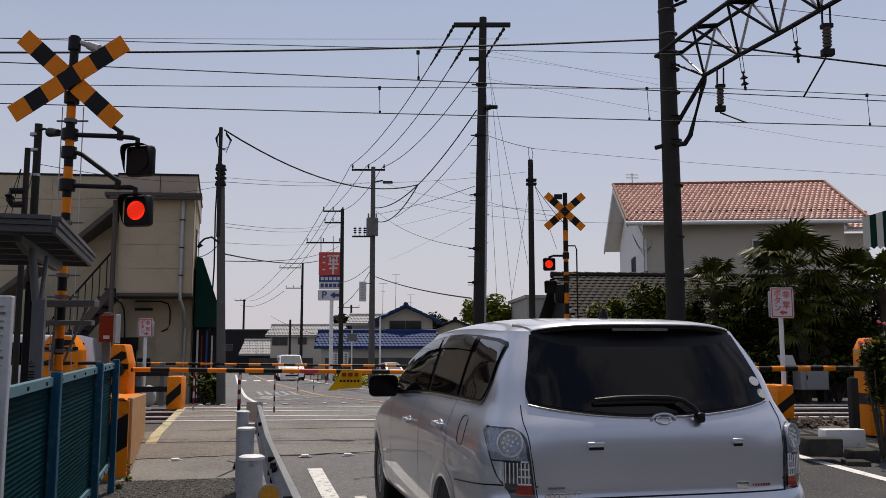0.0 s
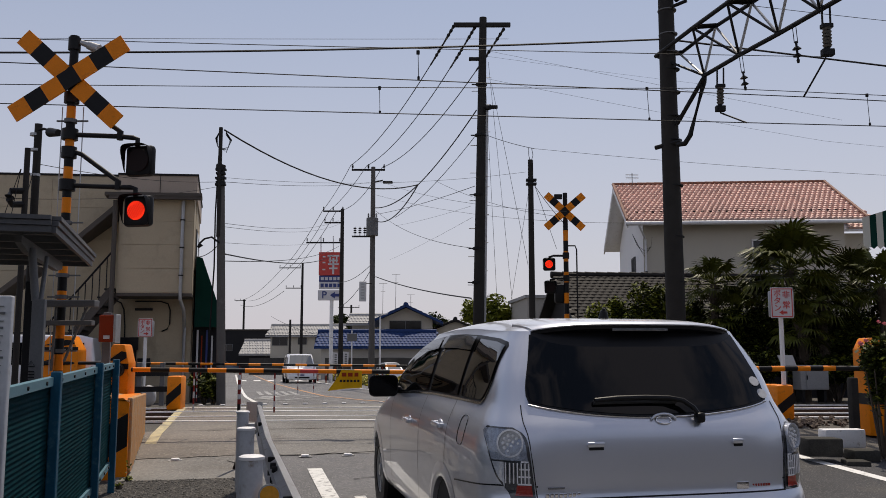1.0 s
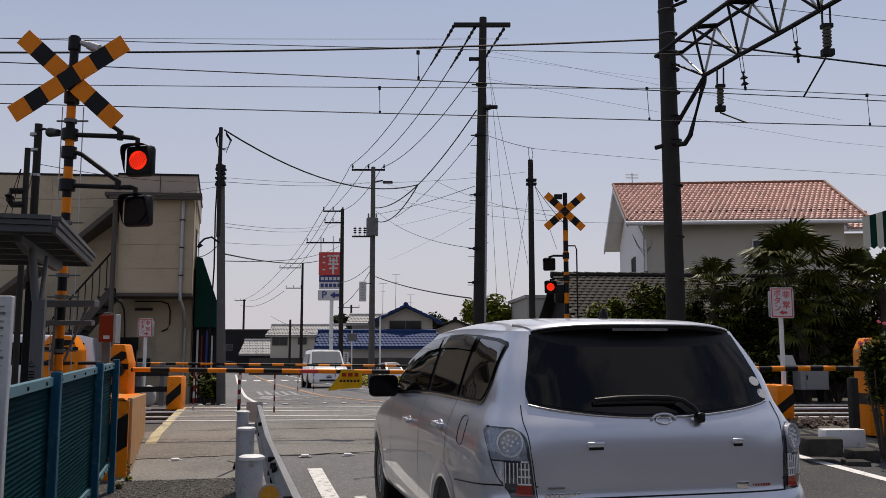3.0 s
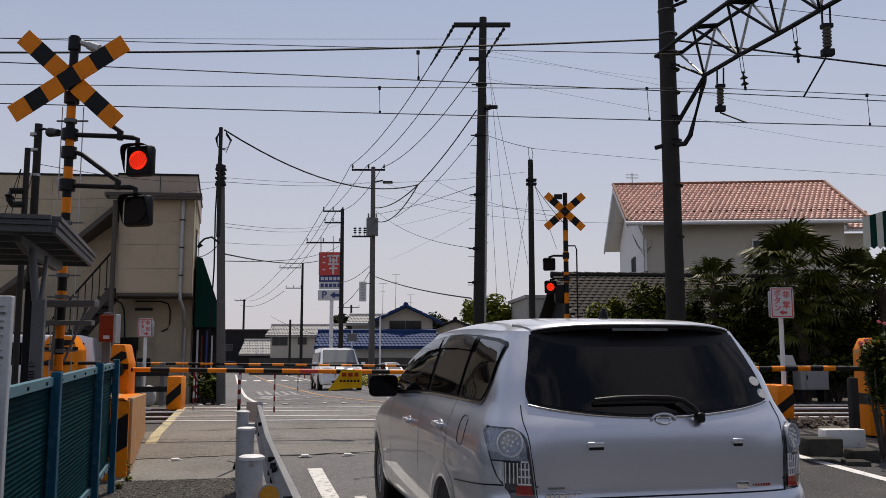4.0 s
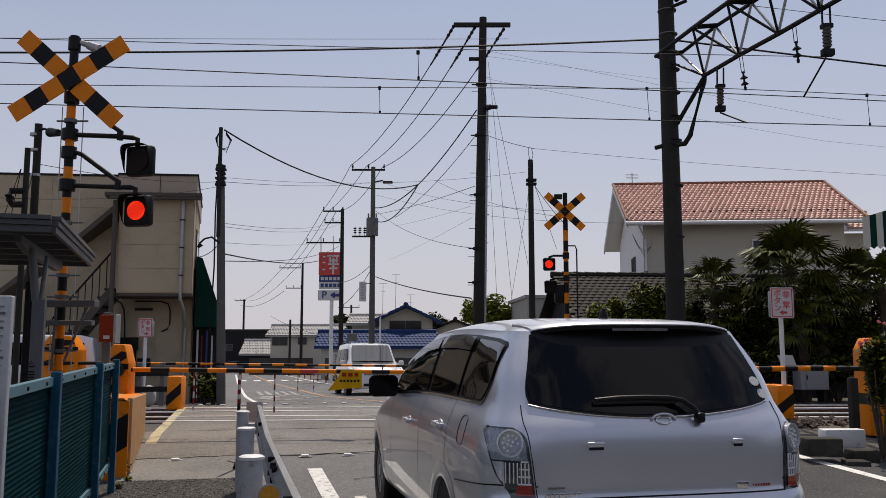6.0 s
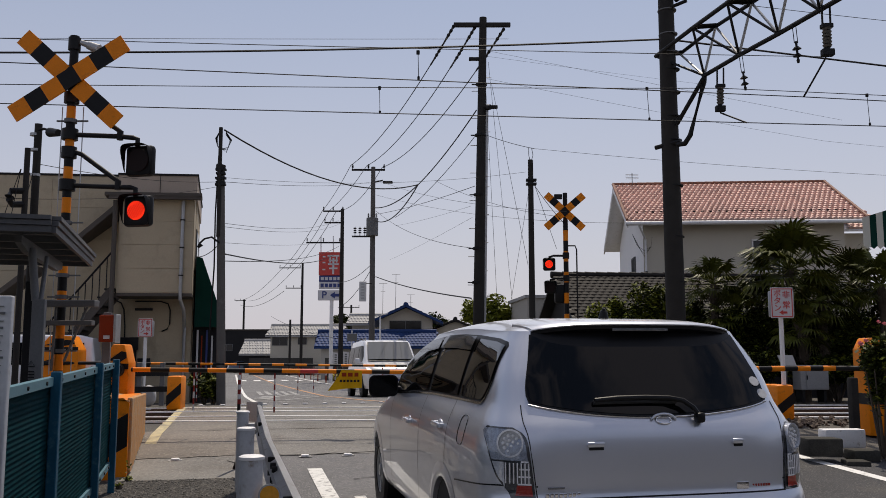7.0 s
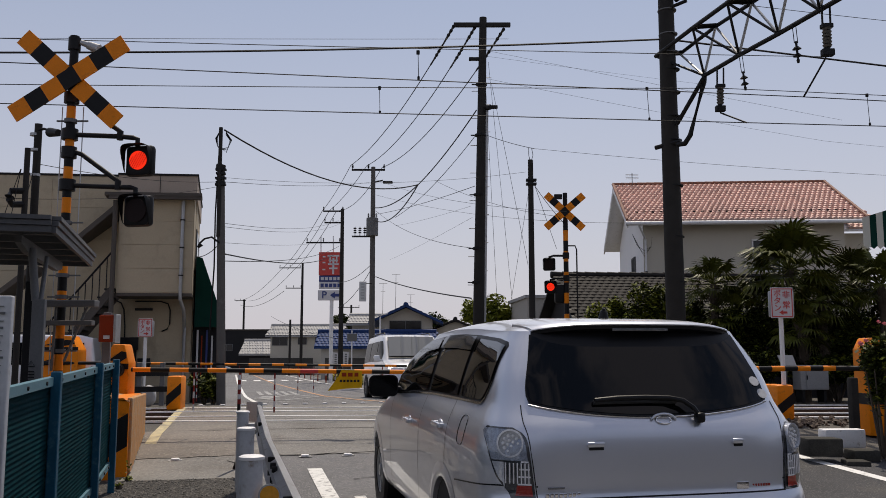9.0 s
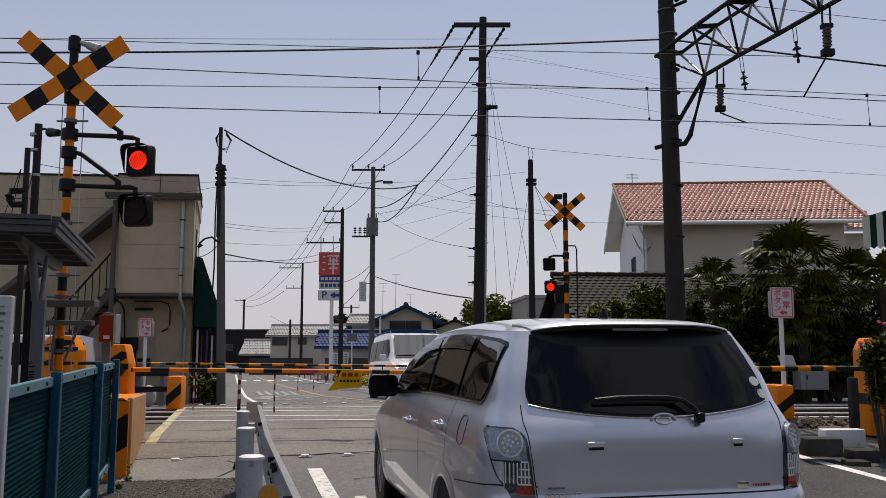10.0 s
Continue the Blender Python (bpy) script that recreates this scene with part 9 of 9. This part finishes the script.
# ---- the far end of the road ----
def sign_tower():
    p = Vector((7.39, 62.04, 0.340))
    t = thing("shop_sign", (p.x, p.y, ground_z(p.y)), "tall roadside shop sign with red, blue and white panels", "sign")
    bm = bmesh.new()
    tube(bm, (p.x, p.y, ground_z(p.y)), (p.x, p.y, (7.31, 62.06, 5.390)[2]), 0.13, n=12)
    tube(bm, Vector((6.62, 62.23, 8.560)), Vector((6.60, 62.24, 9.830)), 0.04, n=6)
    tube(bm, Vector((7.46, 62.02, 8.560)), Vector((7.44, 62.03, 9.830)), 0.04, n=6)
    part("post", bm, WHITEPAINT, t, "white round post", True)
    for (x0, y0, x1, y1, m, nm) in (((6.50, 62.26, 8.680), 0, (8.09, 61.87, 7.050), 0, REDPAINT, "red_panel"), ((6.53, 62.26, 7.030), 0, (8.10, 61.87, 6.610), 0, NAVY, "blue_panel"), ((6.53, 62.25, 6.600), 0, (8.11, 61.86, 6.100), 0, WHITESIGN, "white_panel"), ((6.47, 62.27, 6.020), 0, (8.12, 61.86, 5.320), 0, WHITESIGN, "parking_panel")):
        a, b = Vector(x0), Vector(x1)
        bm = bmesh.new()
        box(bm, (a + b) / 2, ((Vector((b.x - a.x, b.y - a.y, 0))).length, 0.3, a.z - b.z), -YAW, 0, 0.02)
        pn = part(nm, bm, m, t, "sign panel")
        c = (a + b) / 2 - AWAY * 0.16
        w, h = (Vector((b.x - a.x, b.y - a.y, 0))).length, a.z - b.z
        if nm == "red_panel":
            bm = bmesh.new()
            for dx, dz, sx, sz in ((-0.28, 0.3, 0.12, 0.06), (-0.28, 0.05, 0.12, 0.06), (-0.28, -0.25, 0.12, 0.06), (0.12, 0.34, 0.5, 0.07), (0.12, 0.14, 0.4, 0.07), (0.12, -0.02, 0.46, 0.07), (0.12, -0.2, 0.36, 0.07), (0.12, -0.1, 0.08, 0.7), (-0.02, 0.2, 0.06, 0.3), (0.26, 0.2, 0.06, 0.3)):
                box(bm, c + RIGHT * dx * w + UP * dz * h, (sx * w, 0.02, sz * h), -YAW)
            part("plain_mark", bm, WHITESIGN, pn, "white plain strokes")
        elif nm == "parking_panel":
            text("P", c - RIGHT * w * 0.24, h * 1.0, RIGHT, UP, NAVY, pn, "letter", 0.01)
            bm = bmesh.new()
            slab(bm, [c + RIGHT * x * w + UP * z * h for x, z in ((0.42, 0.14), (0.2, 0.14), (0.2, 0.34), (0.0, 0.0), (0.2, -0.34), (0.2, -0.14), (0.42, -0.14))], -AWAY * 0.02)
            part("arrow", bm, NAVY, pn, "navy arrow")
        else:
            bm = bmesh.new()
            for k in range(5):
                box(bm, c + RIGHT * (-0.36 + 0.18 * k) * w, (w * 0.13, 0.02, h * 0.5), -YAW)
            part("text_bars", bm, WHITESIGN if nm == "blue_panel" else NAVY, pn, "unreadable lettering as bars")


sign_tower()


def gable_house(p0, width, depth, z_eave, z_ridge, wall, roofm, label, gable_front=False, rows=8, windows=(), over=0.5):
    """A house in camera-square directions; p0 is the front lower left corner."""
    p0 = Vector(p0)
    z0 = ground_z(p0.y) - 0.2
    o = Vector((p0.x, p0.y, 0))
    h = thing("house", (o + RIGHT * width / 2 + AWAY * depth / 2 + UP * z0), label, "house", "far houses")
    q = lambda u, v, z: o + RIGHT * u + AWAY * v + UP * z
    bm = bmesh.new()
    if gable_front:
        slab(bm, [q(0, 0, z0), q(width, 0, z0), q(width, 0, z_eave), q(width / 2, 0, z_ridge - 0.2), q(0, 0, z_eave)], AWAY * depth)
    else:
        slab(bm, [q(0, 0, z0), q(0, 0, z_eave), q(0, depth / 2, z_ridge - 0.2), q(0, depth, z_eave), q(0, depth, z0)], RIGHT * width)
    part("wall", bm, wall, h)
    bm = bmesh.new()
    sl = []
    if gable_front:
        sl = [(q(-over, -over, z_eave - 0.25), AWAY * (depth + 2 * over), q(width / 2, -over, z_ridge)), (q(width + over, -over, z_eave - 0.25), AWAY * (depth + 2 * over), q(width / 2, -over, z_ridge))]
    else:
        sl = [(q(-over, -over, z_eave - 0.15), RIGHT * (width + 2 * over), q(-over, depth / 2, z_ridge)), (q(-over, depth + over, z_eave - 0.15), RIGHT * (width + 2 * over), q(-over, depth / 2, z_ridge))]
    for a, d, r in sl:
        slab(bm, [a, a + d, r + d, r], UP * -0.15)
    part("roof", bm, roofm, h, "roof slopes")
    for a, d, r in sl[:2]:
        tiles_on(h, a + UP * 0.02, d, r - a, max(6, int(d.length / 0.3)), rows, roofm, 0.7, 0.05)
    bm = bmesh.new()
    a, d, r = sl[0]
    tube(bm, r + UP * 0.05, r + d + UP * 0.05, 0.2, n=8)
    part("ridge", bm, roofm, h, "ridge caps", True)
    for u, z, w, hh in windows:
        window_unit(h, q(u, -0.01, z), w, hh, RIGHT, -AWAY)
    return h


gable_house((12.73, 73.08, 1.060), 4.3, 7, (13.97, 72.78, 4.490)[2], (13.74, 72.83, 5.660)[2], TAN, BLUETILE, "tan house with a navy gabled upper storey", True, 7, ((2.1, (13.97, 72.77, 3.930)[2], 2.6, 0.9),), 0.9)
gable_house((7.72, 71.23, 0.850), 8.6, 3.2, (13.42, 69.82, 2.360)[2], (13.60, 70.81, 3.410)[2], GREYWALL, BLUETILE, "low front wing with a glossy blue tile roof", False, 6, ((1.5, 0.9, 1.6, 0.9), (5.5, 0.9, 2.2, 0.9)), 0.5)
gable_house((11.61, 81.60, 1.020), 3.0, 5, (12.47, 81.39, 4.570)[2], (12.61, 82.38, 5.280)[2], GREYWALL, SLATE, "grey-roofed house behind the blue roof", False, 5, ())
gable_house((5.16, 97.62, 0.960), 7.2, 6, (6.39, 97.32, 3.840)[2], (6.43, 98.34, 4.840)[2], TAN, SLATE, "pale two-storey house with a light slate roof", False, 7, ((1.0, (6.40, 97.31, 3.120)[2], 1.6, 0.9), (3.4, (6.40, 97.31, 3.120)[2], 0.9, 0.7), (5.7, (6.40, 97.31, 3.120)[2], 1.8, 0.8)))
gable_house((2.63, 106.49, 0.280), 3.0, 5, (3.16, 106.36, 1.900)[2], (3.12, 106.37, 3.330)[2], DARKWALL, SLATE, "dark shed under a pale roof", False, 5, ())
gable_house((18.54, 77.83, 1.030), 3.6, 5, (19.52, 77.58, 4.040)[2], (19.32, 77.63, 4.740)[2], TAN, GREYTILE, "tan house with a grey gable behind the car", True, 5, ())
q = (0.58, 115.24, 0.190)
bm = bmesh.new()
t = thing("building", (q[0] + 4, q[1], ground_z(q[1])), "long dark flat-roofed building at the road's end", "building")
o = Vector((q[0] - 1.0, q[1], 0))
zt = (1.96, 114.90, 4.750)[2]
box(bm, o + RIGHT * 3.4 + AWAY * 3 + UP * (zt / 2 - 0.4), (6.8, 6, zt + 0.8), -YAW)
part("wall", bm, DARKWALL, t, "dark wall")
bm = bmesh.new()
box(bm, o + RIGHT * 3.4 + AWAY * 3 + UP * (zt + 0.06), (7.1, 6.3, 0.14), -YAW)
part("roof", bm, BROWNTRIM, t, "flat roof edge")
window_unit(t, o + RIGHT * 1.2 + UP * (zt * 0.55), 1.4, 0.8, RIGHT, -AWAY)

# long garden wall of grey blocks
bm = bmesh.new()
t = thing("garden_wall", (7.17, 69.31, 0.650), "grey block garden wall before the far houses", "wall")
a, b = Vector((2.9, 95.5, 0.430)), Vector((9.3, 93.5, 0.660))
c, d = Vector((7.68, 68.15, 0.660)), Vector((15.30, 64.21, 0.680))
for p, r in ((a, b), (c, d)):
    n = max(1, int((r - p).length / 1.6))
    for k in range(n):
        bm = bmesh.new()
        s0, s1 = p.lerp(r, k / n), p.lerp(r, (k + 0.99) / n)
        zt = (4.56, 68.92, 1.340)[2]
        slab(bm, [(s0.x, s0.y, -0.6), (s1.x, s1.y, -0.6), (s1.x, s1.y, zt), (s0.x, s0.y, zt)], AWAY * 0.15)
        part("panel", bm, BLOCKGREY, t)

# street furniture far down the road
for p, z1, r, lab in (((10.33, 59.25, 0.370), (10.30, 59.26, 4.010)[2], 0.07, "white street-light post beside the blue-roofed house"), ((9.07, 63.69, 0.300), (9.03, 63.70, 3.300)[2], 0.05, "thin grey sign post at the roadside")):
    t = thing("street_lamp" if r > 0.06 else "sign_post", (p[0], p[1], ground_z(p[1])), lab, "street lamp" if r > 0.06 else "sign post")
    bm = bmesh.new()
    tube(bm, (p[0], p[1], ground_z(p[1])), (p[0], p[1], z1), r, r * 0.8, 10)
    part("post", bm, WHITEPAINT, t, "", True)
    bm = bmesh.new()
    if r > 0.06:
        pipe(bm, [(p[0], p[1], z1), (p[0] + 0.05, p[1], z1 + 0.2), (p[0] + 0.5, p[1], z1 + 0.3)], 0.05, 6)
    else:
        box(bm, (p[0], p[1] - 0.08, z1 - 0.5), (0.7, 0.03, 0.55), -YAW)
    part("head" if r > 0.06 else "plate", bm, PALESIGN if r > 0.06 else GREYPAINT, t)
p = Vector((6.82, 44.26, 4.660))
t = thing("hanging_sign", p, "pale hanging plate on the utility pole", "sign")
bm = bmesh.new()
box(bm, p, (0.36, 0.04, 1.0), -YAW, 0, 0.01)
pl = part("plate", bm, PALESIGN, t)
bm = bmesh.new()
for k in range(6):
    box(bm, p - AWAY * 0.03 + UP * (0.36 - 0.14 * k), (0.16, 0.01, 0.08), -YAW)
part("text_bars", bm, GALV, pl, "unreadable lettering as bars")
bm = bmesh.new()
tube(bm, p + UP * 0.4, p + UP * 0.4 + RIGHT * 0.45, 0.02, n=6)
part("bracket", bm, DARKMETAL, t)
for p in ((8.09, 64.96, 1.260), (8.45, 64.87, 1.260), (8.67, 63.79, 1.300)):
    p = Vector(p)
    t = thing("flag_banner", (p.x, p.y, ground_z(p.y)), "white upright cloth shop banner on a pole", "banner", "shop banners")
    bm = bmesh.new()
    tube(bm, (p.x - 0.2, p.y, ground_z(p.y)), (p.x - 0.2, p.y, p.z + 0.55), 0.015, n=6)
    part("pole", bm, GALV, t)
    bm = bmesh.new()
    slab(bm, [p + RIGHT * x + UP * z for x, z in ((-0.2, 0.5), (0.2, 0.45), (0.17, -0.5), (-0.2, -0.45))], AWAY * 0.01)
    c = part("cloth", bm, WHITESIGN, t)
    bm = bmesh.new()
    for k in range(5):
        box(bm, p - AWAY * 0.01 + UP * (0.3 - 0.16 * k), (0.16, 0.008, 0.1), -YAW)
    part("text_bars", bm, GREYPAINT, c, "unreadable lettering as bars")
for k in range(9):
    y = 42 + 5.0 * k
    x = 7.2 - 0.006 * (y - 42)
    t = thing("delineator", (x, y, ground_z(y)), "orange-red flexible road post", "road post", "road posts")
    bm = bmesh.new()
    tube(bm, (0, 0, 0), (0, 0, 0.75), 0.045, 0.04, 10)
    part("post", bm, ORANGERED, t, "", True, True)
    bm = bmesh.new()
    tube(bm, (0, 0, 0.5), (0, 0, 0.62), 0.048, n=10)
    part("band", bm, WHITESIGN, t, "white band", True, True)
# roof aerials
for a, b in (((14.34, 74.74, 5.580), (14.37, 74.74, 8.430)), ((13.28, 75.01, 4.760), (13.30, 75.00, 7.650)), ((16.02, 76.39, 4.950), (16.01, 76.39, 6.830))):
    a, b = Vector(a), Vector(b)
    t = thing("roof_aerial", a, "thin television aerial on a far roof", "aerial", "roof aerials")
    bm = bmesh.new()
    tube(bm, a - UP * 0.6, b, 0.02, n=5)
    part("mast", bm, GREYPAINT, t)
    bm = bmesh.new()
    tube(bm, b - RIGHT * 0.35, b + RIGHT * 0.35, 0.015, n=5)
    tube(bm, b - UP * 0.7 - RIGHT * 0.2, b - UP * 0.7 + RIGHT * 0.2, 0.015, n=5)
    part("elements", bm, GREYPAINT, t)
# far dark trees and a backdrop of distance
for k, (p, r) in enumerate((((1.77, 154.09, 3.540), 3.0), ((16.41, 119.56, 5.970), 2.5), ((34.76, 145.92, 6.830), 3.0))):
    bush(p, (r, r, r * 0.8), 900, 0.6, LEAF, "distant dark green tree behind the roofs", 120 + k, floor=-0.6, category="tree", name="tree")


def motions():
    # the oncoming van slows towards the crossing
    rows = []
    for t, x, y in ((0.0, 5.18, 67.9), (1.0, 5.18, 59.3), (2.5, 5.2, 47.8), (3.8, 5.23, 41.0), (5.0, 5.33, 36.4), (5.7, 5.38, 33.4), (6.8, 5.42, 29.2), (7.5, 5.44, 27.6), (8.5, 5.45, 25.9), (9.2, 5.45, 24.9), (10.0, 5.45, 24.2)):
        slope = math.degrees(math.atan2(ground_z(y + 4.0) - ground_z(y + 0.6), 3.4))
        rows.append((t, pose(x + 0.02 + 0.012 * t, y, ground_z(y + 0.9) - 0.9 * math.tan(radians(slope)), slope, 0, 0)))
    walk(VAN, rows)
    for w in VAN.children:
        if w.name.startswith("wheel") and not w.name.startswith("wheel_well"):
            base = Vector(w.location)
            spin = [(t, 67.9 - y) for t, y in ((0.0, 67.9), (1.0, 59.3), (2.5, 47.8), (3.8, 41.0), (5.0, 36.4), (5.7, 33.4), (6.8, 29.2), (7.5, 27.6), (8.5, 25.9), (9.2, 24.9), (10.0, 24.2))]
            ts, ds = [s[0] for s in spin], [s[1] for s in spin]
            out, done = [], 0.0
            n = 300
            for i in range(n + 1):
                t = 10.0 * i / n
                out.append((t, Matrix.Translation(base) @ Matrix.Rotation(float(np.interp(t, ts, ds)) / 0.335, 4, "X")))
            walk(w, out)
    # cars on the far side road
    z = ground_z(107)
    walk(FARCAR, [(t, pose(x, 108.4 - 0.25 * (x - 3), z, 0, 0, 95)) for t, x in ((0.0, 2.0), (2.7, 3.1), (5.0, 3.76), (6.8, 4.9), (7.7, 6.2), (8.2, 7.4), (8.7, 8.5), (9.1, 9.8), (9.5, 11.1), (10.0, 12.9))])
    walk(FARCAR2, [(t, pose(x, 104.5, z, 0, 0, 95)) for t, x in ((0.0, -9.0), (7.5, -3.0), (8.7, 0.9), (9.5, 1.6), (10.0, 2.3))])
    # the lamps' added shutter discs slide in turn to imitate flashing
    ups = [0.18 + 1.224 * k for k in range(9)]
    edges = sorted([(u, 0) for u in ups] + [(u + 0.585, 1) for u in ups])
    for i, (sh, dark, lit) in enumerate(LAMPS):
        mine = (0, 1, 1, 0)[i]          # which half of the cycle lights this lamp
        rows, state = [], (1 == mine)
        rows.append((0.0, Matrix.Translation(lit if state else dark)))
        for t, s in edges:
            if t > 9.99:
                continue
            rows.append((t - 1.0 / FPS, Matrix.Translation(lit if state else dark)))
            state = (s == mine)
            rows.append((t, Matrix.Translation(lit if state else dark)))
        rows.append((10.0, Matrix.Translation(lit if state else dark)))
        walk(sh, rows)


motions()
